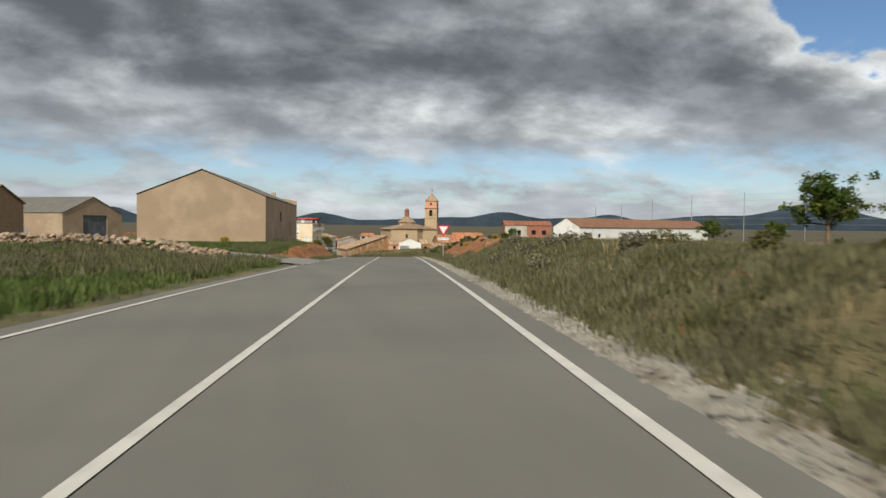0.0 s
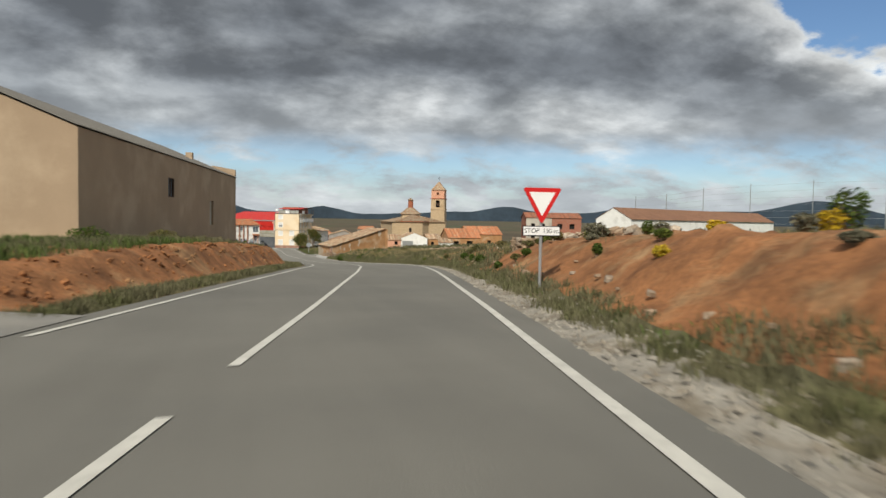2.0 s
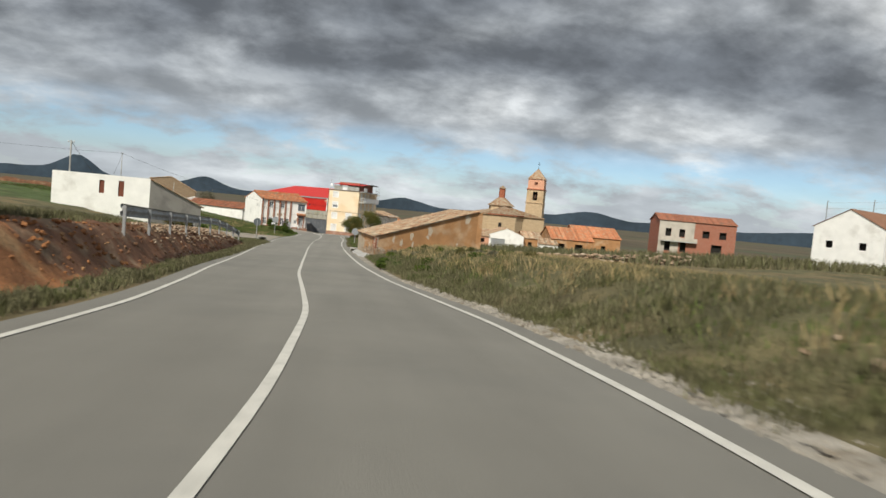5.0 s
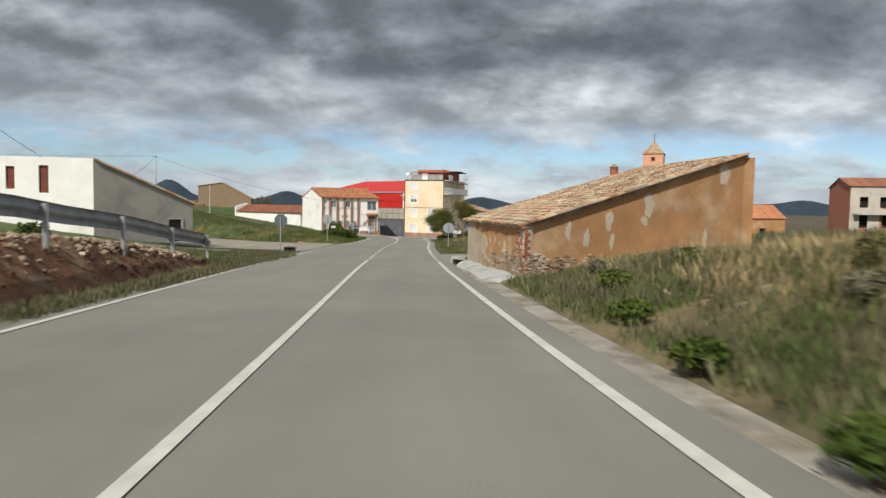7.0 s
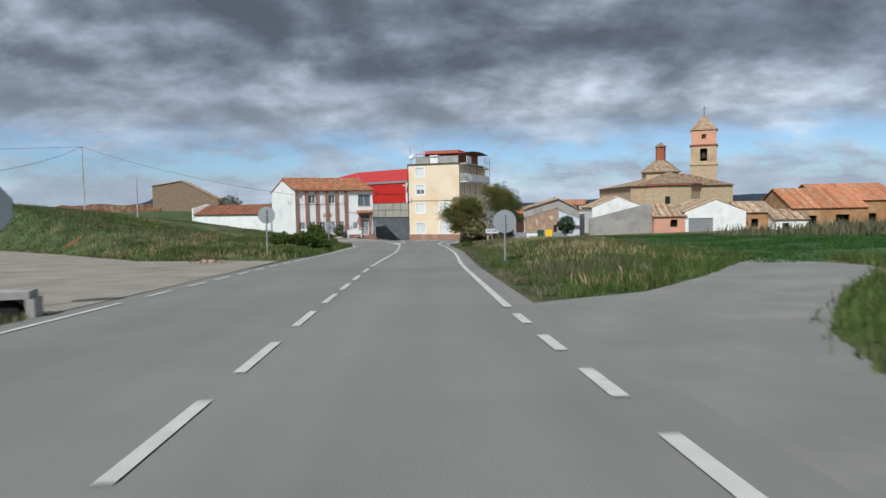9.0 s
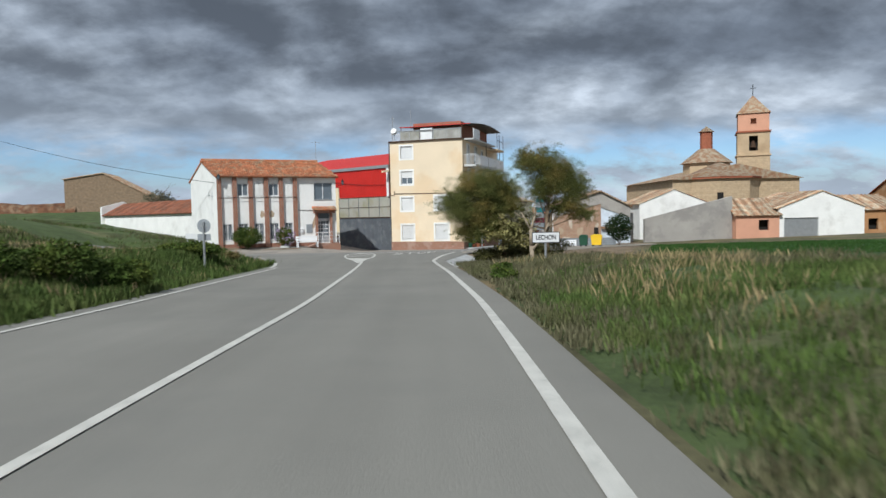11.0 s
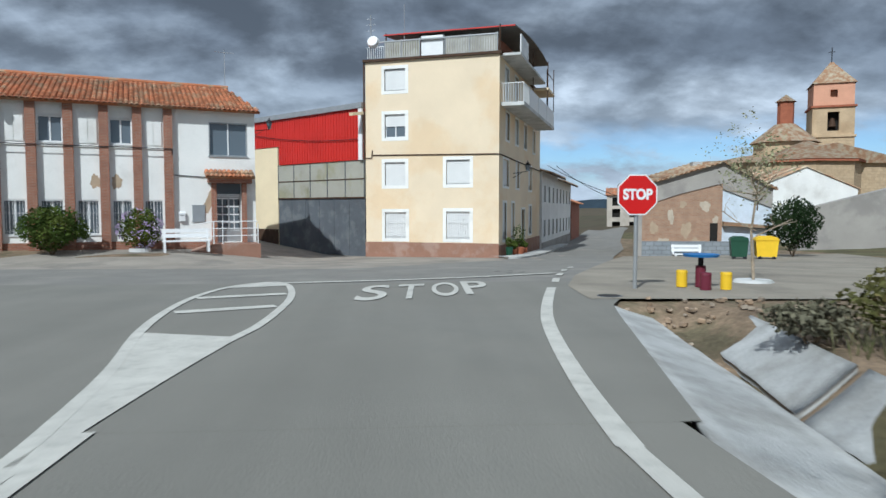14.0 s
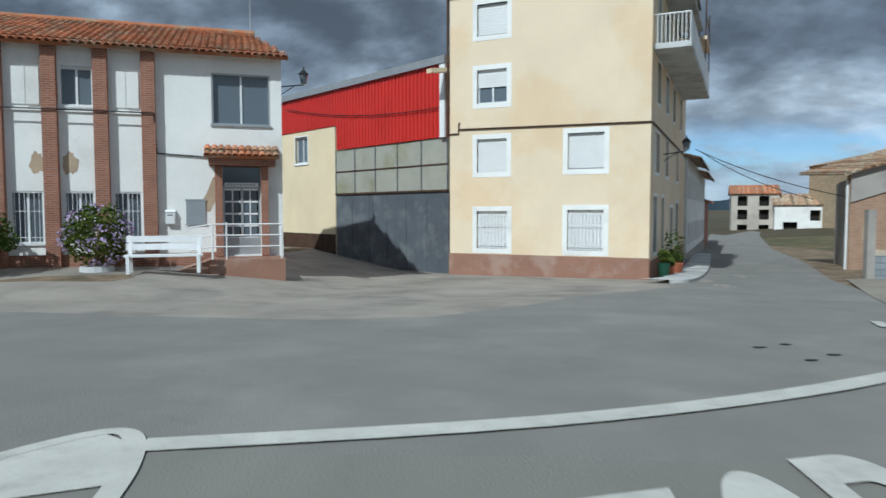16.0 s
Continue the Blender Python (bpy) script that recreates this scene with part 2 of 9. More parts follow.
M["red_metal"] = mat("red_metal", (0.50, 0.025, 0.018), 0.45, 0.08, 0.6, 20, 0.03, spec=0.4)
M["brown_roof"] = mat("brown_sheet", (0.20, 0.105, 0.065), 0.8, 0.15, 0.6, 12, 0.2)
M["grey_steel"] = mat("grey_steel", (0.105, 0.115, 0.13), 0.6, 0.14, 0.8, 20, 0.05, second=(0.15, 0.16, 0.17), second_scale=1.5)
M["galv"] = mat("galvanised", (0.42, 0.43, 0.44), 0.45, 0.08, 3, 40, 0.05, metal=0.6)
M["church_stone"] = mat("church_stone", (0.50, 0.375, 0.24), 0.92, 0.14, 0.5, 6, 0.3, second=(0.43, 0.31, 0.19), second_scale=0.3)
M["brick"] = mat("brick", (0.36, 0.125, 0.07), 0.9, 0.15, 2, 25, 0.2, piece=0.2)
M["adobe"] = mat("adobe", (0.40, 0.215, 0.10), 0.95, 0.16, 0.8, 14, 0.35, second=(0.46, 0.31, 0.19), second_scale=0.6)
M["stone"] = mat("field_stone", (0.30, 0.215, 0.145), 0.95, 0.28, 2, 14, 0.6, second=(0.37, 0.31, 0.245), second_scale=1.2, piece=0.35)
# the hills' blue distance haze is put into their base colour
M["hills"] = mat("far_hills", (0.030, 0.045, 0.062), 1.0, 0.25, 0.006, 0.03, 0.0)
# near-black that stands in for the shade of rooms, doorways and hollows
M["dark"] = mat("shade_black", (0.02, 0.018, 0.016), 0.9, 0.1, 2, 20, 0)
M["glass"] = glass_mat("window_glass", (0.13, 0.155, 0.18))
M["white_metal"] = mat("white_paint_metal", (0.78, 0.78, 0.78), 0.5, 0.04, 3, 30, 0.03)


# ---- mesh helpers ----
class Shape:
    """Collects faces for one mesh."""

    def __init__(self):
        self.v, self.f = [], []

    def face(self, *pts):
        n = len(self.v)
        self.v += [tuple(p) for p in pts]
        self.f.append(tuple(range(n, n + len(pts))))
        return self

    def box(self, a, b, m=None):
        (x0, y0, z0), (x1, y1, z1) = a, b
        pts = [Vector(p) for p in ((x0, y0, z0), (x1, y0, z0), (x1, y1, z0), (x0, y1, z0), (x0, y0, z1), (x1, y0, z1), (x1, y1, z1), (x0, y1, z1))]
        if m is not None:
            pts = [m @ p for p in pts]
        n = len(self.v)
        self.v += [tuple(p) for p in pts]
        self.f += [tuple(n + i for i in q) for q in ((3, 2, 1, 0), (4, 5, 6, 7), (0, 1, 5, 4), (1, 2, 6, 5), (2, 3, 7, 6), (3, 0, 4, 7))]
        return self

    def prism(self, poly, d0, d1, axis="y"):
        """A polygon in the plane across axis, pushed from d0 to d1. poly: (a, b) with a, b the other two axes in order."""
        def at(a, b, d):
            return {"y": (a, d, b), "x": (d, a, b), "z": (a, b, d)}[axis]
        n, k = len(self.v), len(poly)
        self.v += [at(a, b, d0) for a, b in poly] + [at(a, b, d1) for a, b in poly]
        self.f.append(tuple(n + i for i in range(k)))
        self.f.append(tuple(n + k + i for i in reversed(range(k))))
        self.f += [(n + i, n + k + i, n + k + (i + 1) % k, n + (i + 1) % k) for i in range(k)]
        return self

    def rod(self, a, b, r, r2=None, sides=8, caps=True):
        a, b = Vector(a), Vector(b)
        r2 = r if r2 is None else r2
        d = (b - a).normalized()
        s = d.orthogonal().normalized()
        t = d.cross(s)
        n = len(self.v)
        for c, q in ((a, r), (b, r2)):
            for i in range(sides):
                w = 2 * math.pi * i / sides
                self.v.append(tuple(c + q * (math.cos(w) * s + math.sin(w) * t)))
        self.f += [(n + i, n + (i + 1) % sides, n + sides + (i + 1) % sides, n + sides + i) for i in range(sides)]
        if caps:
            self.f += [tuple(n + i for i in reversed(range(sides))), tuple(n + sides + i for i in range(sides))]
        return self

    def wall(self, w, h, t, holes=(), x0=0.0, z0=0.0, y0=0.0):
        """A wall in the plane y = y0 (outer face) to y0 + t, with openings (x, z, width, height) right through it."""
        xs = sorted({0.0, w, *[c for o in holes for c in (o[0], o[0] + o[2])]})
        zs = sorted({0.0, h, *[c for o in holes for c in (o[1], o[1] + o[3])]})
        for a, b in zip(xs, xs[1:]):
            for c, d in zip(zs, zs[1:]):
                mx, mz = (a + b) / 2, (c + d) / 2
                if any(o[0] < mx < o[0] + o[2] and o[1] < mz < o[1] + o[3] for o in holes):
                    continue
                p = [(x0 + a, z0 + c), (x0 + b, z0 + c), (x0 + b, z0 + d), (x0 + a, z0 + d)]
                self.face(*[(x, y0, z) for x, z in p])
                self.face(*[(x, y0 + t, z) for x, z in reversed(p)])
        for ox, oz, ow, oh in [*holes]:
            a, b, c, d = x0 + ox, x0 + ox + ow, z0 + oz, z0 + oz + oh
            self.face((a, y0, c), (a, y0, d), (a, y0 + t, d), (a, y0 + t, c))
            self.face((b, y0, d), (b, y0, c), (b, y0 + t, c), (b, y0 + t, d))
            self.face((a, y0, d), (b, y0, d), (b, y0 + t, d), (a, y0 + t, d))
            self.face((b, y0, c), (a, y0, c), (a, y0 + t, c), (b, y0 + t, c))
        a, b, c, d = x0, x0 + w, z0, z0 + h
        self.face((a, y0, d), (a, y0, c), (a, y0 + t, c), (a, y0 + t, d))
        self.face((b, y0, c), (b, y0, d), (b, y0 + t, d), (b, y0 + t, c))
        self.face((a, y0, d), (a, y0 + t, d), (b, y0 + t, d), (b, y0, d))
        self.face((a, y0 + t, c), (a, y0, c), (b, y0, c), (b, y0 + t, c))
        return self

    def moved(self, m):
        self.v = [tuple(m @ Vector(p)) for p in self.v]
        return self

    def add(self, other, m=None):
        n = len(self.v)
        self.v += [tuple(m @ Vector(p)) for p in other.v] if m is not None else other.v
        self.f += [tuple(n + i for i in q) for q in other.f]
        return self

    def mesh(self, name, material, smooth=False):
        me = bpy.data.meshes.new(name)
        me.from_pydata(self.v, [], self.f)
        me.materials.append(material)
        if smooth:
            me.shade_smooth()
        return me


def part(name, shape, material, parent=None, label="", smooth=False, at=None):
    ob = new(name, shape.mesh(name, material, smooth) if isinstance(shape, Shape) else shape)
    if parent is not None:
        ob.parent = parent
    if at is not None:
        ob.matrix_basis = at
    return tagged(ob, label)


def thing(name, label, category, m, group="", kind=""):
    ob = new(name)
    ob.empty_display_size = 0.2
    ob.matrix_basis = m
    return tagged(ob, label, category, group, kind)


def frame_xy(p, q, z):
    """A pose at p whose x axis runs along the ground to q."""
    return pose(p[0], p[1], z, 0, 0, math.degrees(math.atan2(q[1] - p[1], q[0] - p[0])))


# ---- the lie of the land ----
ROAD_X = ((-330, -41.8), (-207.3, -15.88), (-196.4, -13.527), (-177.8, -9.569), (-163.3, -6.448), (-157.5, -5.272), (-147, -3.16), (-136.3, -1.331), (-129.7, -0.553), (-122, -0.048), (-115, 0.008), (-108, -0.437), (-101, -0.936), (-90, -1.341), (-80, -1.642), (-70, -1.953), (-54, -2.281), (-40, -2.358), (-25, -1.994), (-15, -2.124), (-4.5, -2.47), (40, -2.8))
ROAD_Z = ((-330, 9.6), (-212.3, 7.67), (-194.1, 7.28), (-176.4, 6.81), (-168.2, 6.54), (-159.9, 6.24), (-152, 5.94), (-144, 5.61), (-141, 5.47), (-128, 4.7), (-118, 4.08), (-105.8, 3.37), (-94.1, 2.78),
          (-87, 2.46), (-79.3, 2.2), (-72, 1.95), (-64.8, 1.71), (-57.7, 1.45), (-54.9, 1.36), (-42, 0.99), (-29.5, 0.65), (-22.9, 0.46), (-18.1, 0.35), (-14.2, 0.24), (-10.3, 0.10),
          (-3, -0.03), (3, -0.06), (8, -0.25), (14, -0.55), (22, -0.93), (45, -1.6), (120, -3.0), (400, -5))
RIGHT_H = ((-330, 0.8), (-200, 1.0), (-180, 1.15), (-174, 1.4), (-165, 1.55), (-152, 1.45), (-147, 1.2), (-138, 1.1), (-125, 0.95), (-105, 1.0), (-92, 1.25), (-80, 1.0), (-74, 0.42), (-66, -0.05), (-56, 0.0), (-50, 0.1), (-40, 0.4), (-25, 0.5), (-15, 0.3), (-9, -0.1), (0, 0.0), (60, 0))
LEFT_H = ((-330, -0.1), (-195, 0.0), (-178, 0.0), (-167, 0.15), (-160, 0.9), (-148, 1.25), (-125, 1.3), (-105, 1.35), (-90, 1.35), (-80, 1.15), (-74, 0.85), (-70, 0.4), (-66, 0.12), (-58, 0.02), (-45, 0.02), (-35, 0.12), (-27, 0.28), (-20, 0.5), (-12, 0.72), (-7, 0.6), (-2, 0.2), (10, 0.1), (18, 0.6), (40, 0.9))
FAR_LEFT_H = ((-330, 0.3), (-200, 0.4), (-180, 0.6), (-150, 1.3), (-110, 1.7), (-60, 2.3), (-45, 3.4), (-24, 4.3), (0, 4.4), (20, 4.1), (40, 3.7), (60, 5.6), (200, 7))
FAR_RIGHT_Z = ((-330, 9.8), (-200, 8.6), (-150, 7.0), (-100, 4.6), (-57, 3.6), (-25, 0.9), (10, -0.3), (40, -0.6), (100, -0.5), (400, 2))


def curve(table):
    xs, ys = (np.array(c, float) for c in zip(*table))
    fine = np.linspace(xs[0], xs[-1], 1500)
    v = np.interp(fine, xs, ys)
    k = np.exp(-0.5 * (np.arange(-12, 13) / 5.0) ** 2)
    v = np.convolve(np.pad(v, 12, mode="reflect", reflect_type="odd"), k / k.sum(), "valid")
    return lambda y: np.interp(y, fine, v)


road_x, road_z, right_h, left_h, far_left_h, far_right_z = (curve(t) for t in (ROAD_X, ROAD_Z, RIGHT_H, LEFT_H, FAR_LEFT_H, FAR_RIGHT_Z))


def ease(v, a, b):
    s = np.clip((v - a) / (b - a), 0, 1)
    return s * s * (3 - 2 * s)


def ground_z(x, y):
    """Height of the land, for numbers or arrays."""
    x, y = np.asarray(x, float), np.asarray(y, float)
    u, base = x - road_x(y), road_z(y)
    r = ease(u, 5.0, 8.2) * right_h(y)
    l = ease(-u, 4.9, 6.5) * left_h(y)
    mid = np.interp(x, (-60, -36, -24, -15, -7), (2, -17, -29, -40, -43))
    flat = 1 - 0.93 * (1 - ease(np.abs(y - mid), 8.5, 13.0)) * ease(-u, 2.0, 5.0)
    street = np.interp(x, (-60, -34, -23, -16, -7), (33, 20, 11.5, 7.5, 6))
    flat = flat * (1 - 0.95 * (1 - ease(np.abs(y - street), 4.6, 9.0)) * ease(-u, 3.0, 6.0) * (1 - ease(-u, 14.0, 28.0)))
    z = base + np.where(u > 0, r, l * flat)
    reach = np.interp(y, (-70, -45), (22.0, 42.0))
    z = z + ease((-u - 8.0) / (reach - 8.0), 0.0, 1.0) * (far_left_h(y) - left_h(y)) * flat
    fr = ease(u, 9.0, 55.0)
    return z * (1 - fr) + far_right_z(y) * fr


def brick_mat(name, c1, c2, mortar, w=0.25, h=0.065, joint=0.012):
    """Courses of bricks in a wall's own x and z."""
    m = bpy.data.materials.new(name)
    m.use_nodes = True
    nt = m.node_tree
    N, L = nt.nodes.new, nt.links.new
    bs = nt.nodes["Principled BSDF"]
    bs.inputs["Roughness"].default_value = 0.9
    tc = N("ShaderNodeTexCoord")
    sp = N("ShaderNodeSeparateXYZ")
    cb = N("ShaderNodeCombineXYZ")
    ad = N("ShaderNodeMath")
    L(tc.outputs["Object"], sp.inputs[0])
    L(sp.outputs[0], ad.inputs[0])
    L(sp.outputs[1], ad.inputs[1])
    L(ad.outputs[0], cb.inputs[0])
    L(sp.outputs[2], cb.inputs[1])
    br = N("ShaderNodeTexBrick")
    L(cb.outputs[0], br.inputs[0])
    br.inputs["Color1"].default_value, br.inputs["Color2"].default_value, br.inputs["Mortar"].default_value = (*c1, 1), (*c2, 1), (*mortar, 1)
    br.inputs["Scale"].default_value, br.inputs["Brick Width"].default_value, br.inputs["Row Height"].default_value, br.inputs["Mortar Size"].default_value = 1.0, w, h, joint
    ns = N("ShaderNodeTexNoise")
    ns.inputs["Scale"].default_value, ns.inputs["Detail"].default_value = 2.5, 6
    L(tc.outputs["Object"], ns.inputs[0])
    mr = N("ShaderNodeMapRange")
    mr.inputs[3].default_value, mr.inputs[4].default_value = 0.7, 1.3
    L(ns.outputs[0], mr.inputs[0])
    sc = N("ShaderNodeVectorMath")
    sc.operation = "SCALE"
    L(br.outputs[0], sc.inputs[0])
    L(mr.outputs[0], sc.inputs["Scale"])
    L(sc.outputs[0], bs.inputs["Base Color"])
    bp = N("ShaderNodeBump")
    bp.inputs["Strength"].default_value, bp.inputs["Distance"].default_value, bp.invert = 0.5, 0.01, True
    L(br.outputs["Fac"], bp.inputs["Height"])
    L(bp.outputs[0], bs.inputs["Normal"])
    return m


M["brick_wall"] = brick_mat("brick_courses", (0.34, 0.12, 0.065), (0.27, 0.085, 0.045), (0.30, 0.22, 0.17))
M["brick_far"] = brick_mat("brick_far", (0.38, 0.13, 0.08), (0.30, 0.10, 0.06), (0.33, 0.2, 0.15), 0.3, 0.1)
M["block_wall"] = brick_mat("concrete_blocks", (0.27, 0.29, 0.31), (0.23, 0.25, 0.27), (0.16, 0.17, 0.18), 0.42, 0.21, 0.015)
M["barn_brick"] = brick_mat("barn_blocks", (0.30, 0.205, 0.125), (0.22, 0.15, 0.092), (0.26, 0.195, 0.135), 0.42, 0.2, 0.03)
M["stone_wall"] = brick_mat("rubble_courses", (0.38, 0.25, 0.15), (0.29, 0.20, 0.13), (0.24, 0.16, 0.10), 0.38, 0.17, 0.03)
M["ashlar"] = brick_mat("ashlar", (0.50, 0.38, 0.245), (0.45, 0.335, 0.21), (0.41, 0.30, 0.19), 0.75, 0.36, 0.02)
M["grey_render"] = mat("grey_cement_render", (0.36, 0.335, 0.305), 0.92, 0.10, 0.6, 25, 0.15, second=(0.29, 0.27, 0.25), second_scale=0.5)
M["concrete"] = mat("pale_concrete", (0.46, 0.455, 0.44), 0.9, 0.12, 1.2, 25, 0.25, second=(0.34, 0.33, 0.31), second_scale=0.9)
M["light_concrete"] = mat("white_concrete", (0.56, 0.56, 0.55), 0.9, 0.10, 1.4, 25, 0.25, second=(0.42, 0.42, 0.40), second_scale=1.1)
M["fibre"] = mat("translucent_sheet", (0.36, 0.35, 0.30), 0.6, 0.08, 1.0, 20, 0.05, second=(0.30, 0.29, 0.20), second_scale=0.7)
M["wood_dark"] = mat("dark_wood", (0.07, 0.04, 0.025), 0.8, 0.25, 3, 40, 0.2)
M["wood_red"] = mat("red_brown_wood", (0.16, 0.05, 0.03), 0.7, 0.2, 3, 40, 0.15)
M["black"] = mat("black_rubber", (0.018, 0.018, 0.02), 0.6, 0.15, 4, 40, 0.05)
M["sign_red"] = mat("sign_red", (0.56, 0.012, 0.012), 0.35, 0.03, 1, 20, 0.0, spec=0.5)
M["sign_white"] = mat("sign_white", (0.80, 0.80, 0.80), 0.35, 0.03, 1, 20, 0.0, spec=0.5)
M["sign_black"] = mat("sign_black", (0.015, 0.015, 0.02), 0.4, 0.05, 1, 20, 0.0)
M["sign_back"] = mat("sign_back_grey", (0.34, 0.36, 0.38), 0.5, 0.05, 2, 20, 0.0, metal=0.3)
M["yellow"] = mat("yellow_paint", (0.78, 0.50, 0.02), 0.5, 0.06, 3, 30, 0.05)
M["blue"] = mat("blue_paint", (0.03, 0.16, 0.42), 0.5, 0.06, 3, 30, 0.05)
M["maroon"] = mat("maroon_paint", (0.14, 0.022, 0.04), 0.5, 0.08, 3, 30, 0.05)
M["green_plastic"] = mat("green_plastic", (0.02, 0.07, 0.04), 0.5, 0.06, 3, 30, 0.05)
M["dish"] = mat("dish_white", (0.75, 0.75, 0.75), 0.45, 0.03, 3, 30, 0.0)
M["bare_patch"] = mat("bare_mortar", (0.44, 0.34, 0.24), 0.95, 0.12, 2, 25, 0.3)
M["white_patch"] = mat("lime_patch", (0.50, 0.425, 0.335), 0.95, 0.12, 2, 25, 0.3)
M["salmon"] = mat("salmon_render", (0.62, 0.33, 0.22), 0.9, 0.08, 0.8, 25, 0.1)
M["cream"] = mat("cream_render", (0.74, 0.62, 0.42), 0.88, 0.06, 0.7, 25, 0.08)
M["pale_green"] = mat("pale_tarp", (0.30, 0.40, 0.36), 0.7, 0.1, 2, 25, 0.05)
M["shutter"] = mat("shutter_white", (0.74, 0.74, 0.73), 0.5, 0.03, 2, 25, 0.0)
M["terracotta"] = mat("terracotta", (0.36, 0.12, 0.06), 0.85, 0.15, 4, 30, 0.1)
M["bark"] = mat("bark", (0.20, 0.145, 0.095), 0.95, 0.3, 4, 40, 0.8)


def leaf_mat(name, base, tip, piece=0.35):
    m = mat(name, base, 0.75, 0.25, 1.2, 12, 0.0, second=tip, second_scale=0.9, second_cut=(0.48, 0.62), piece=piece)
    m.node_tree.nodes["Principled BSDF"].inputs["Specular IOR Level"].default_value = 0.08
    return m


M["pine"] = leaf_mat("pine_needles", (0.108, 0.118, 0.036), (0.20, 0.155, 0.048))
M["dry_leaf"] = leaf_mat("pale_yellow_leaves", (0.31, 0.27, 0.115), (0.22, 0.21, 0.08))
M["shrub"] = leaf_mat("shrub_leaves", (0.055, 0.085, 0.018), (0.10, 0.12, 0.025))
M["olive_shrub"] = leaf_mat("olive_shrub", (0.085, 0.085, 0.030), (0.13, 0.105, 0.04))
M["grey_shrub"] = leaf_mat("grey_shrub", (0.125, 0.118, 0.080), (0.17, 0.155, 0.10))
M["lilac"] = leaf_mat("lilac_flowers", (0.36, 0.27, 0.44), (0.50, 0.42, 0.56))
M["bloom"] = leaf_mat("yellow_bloom", (0.42, 0.28, 0.02), (0.30, 0.24, 0.03))
M["grass"] = leaf_mat("green_grass", (0.070, 0.104, 0.028), (0.105, 0.128, 0.042), 0.4)
M["straw"] = leaf_mat("dry_grass", (0.30, 0.235, 0.125), (0.20, 0.165, 0.075), 0.4)
M["grey_grass"] = leaf_mat("grey_green_grass", (0.130, 0.122, 0.070), (0.090, 0.094, 0.042), 0.4)
M["wheat_leaf"] = leaf_mat("young_wheat", (0.034, 0.078, 0.018), (0.05, 0.095, 0.024), 0.3)

M["sign_back_dark"] = mat("sign_back_dark", (0.10, 0.115, 0.13), 0.6, 0.06, 2, 20, 0.0)
M["barn_stone"] = mat("dark_barn_render", (0.20, 0.145, 0.095), 0.95, 0.2, 1.0, 8, 0.4, second=(0.26, 0.19, 0.125), second_scale=0.6)
M["earth"] = mat("brown_earth", (0.20, 0.145, 0.095), 0.95, 0.35, 1.5, 12, 0.9, second=(0.12, 0.10, 0.06), second_scale=1.0)
M["ruin_render"] = mat("pale_mud_render", (0.44, 0.36, 0.27), 0.93, 0.12, 0.9, 18, 0.25, second=(0.36, 0.28, 0.20), second_scale=0.7)
M["limewash_blue"] = mat("blue_white_limewash", (0.60, 0.66, 0.74), 0.9, 0.08, 1.2, 20, 0.15, second=(0.50, 0.55, 0.60), second_scale=0.7)

M["bark_pale"] = mat("pale_bark", (0.36, 0.29, 0.21), 0.95, 0.25, 5, 40, 0.8)
M["dark_conifer"] = leaf_mat("dark_conifer", (0.018, 0.034, 0.012), (0.03, 0.045, 0.018))
M["teal"] = mat("teal_paint", (0.04, 0.20, 0.22), 0.5, 0.06, 3, 30, 0.03)
M["pale_leaf"] = leaf_mat("pale_spring_leaf", (0.24, 0.25, 0.14), (0.30, 0.28, 0.17))
M["brick_old"] = brick_mat("old_brick", (0.40, 0.235, 0.145), (0.33, 0.175, 0.105), (0.36, 0.27, 0.20), 0.25, 0.075, 0.016)
M["dull_white"] = mat("dull_white_render", (0.50, 0.45, 0.39), 0.9, 0.1, 0.6, 20, 0.1, second=(0.40, 0.36, 0.31), second_scale=0.4)
M["dirty_concrete"] = mat("dirty_concrete", (0.36, 0.345, 0.32), 0.93, 0.15, 1.6, 25, 0.35, second=(0.24, 0.225, 0.20), second_scale=1.3)
M["tar"] = mat("tar", (0.035, 0.034, 0.033), 0.7, 0.15, 3, 40, 0.2)
M["green_turf"] = mat("green_turf", (0.062, 0.086, 0.028), 0.95, 0.35, 0.6, 12, 0.9, second=(0.125, 0.112, 0.055), second_scale=0.22, second_cut=(0.54, 0.68))
M["dark_soil"] = mat("brown_cut_soil", (0.135, 0.064, 0.034), 0.95, 0.4, 1.3, 9, 1.0, second=(0.20, 0.135, 0.085), second_scale=0.9, second_cut=(0.50, 0.64))
M["far_field"] = mat("far_field", (0.085, 0.066, 0.040), 0.95, 0.3, 0.02, 0.4, 0.2, second=(0.060, 0.072, 0.034), second_scale=0.008)
M["old_sheet"] = mat("weathered_fibre_cement", (0.15, 0.14, 0.125), 0.9, 0.15, 0.8, 20, 0.15)
# galvanised steel toned down: the beam's shaded side is in this colour
M["rail_steel"] = mat("shaded_rail_steel", (0.25, 0.26, 0.265), 0.6, 0.12, 2, 30, 0.05, metal=0.35, second=(0.19, 0.185, 0.175), second_scale=1.4)
M["skirt"] = mat("weathered_skirt", (0.42, 0.42, 0.41), 0.93, 0.14, 1.2, 30, 0.45, second=(0.30, 0.295, 0.28), second_scale=1.6, second_cut=(0.42, 0.66))


# ---- ground ----
def lump(x, y, s, seed=0.0):
    return noise.noise(Vector((x * s, y * s, seed)))


def red_bank(u, y, w):
    """The long bare cutting of red soil above the shoulder."""
    return -174 + 2.5 * w < y < -148.6 + 1.5 * w and 5.75 + 0.5 * w + 0.12 * max(0, -166 - y) < u < 10.8 + 1.4 * w and w > -0.85


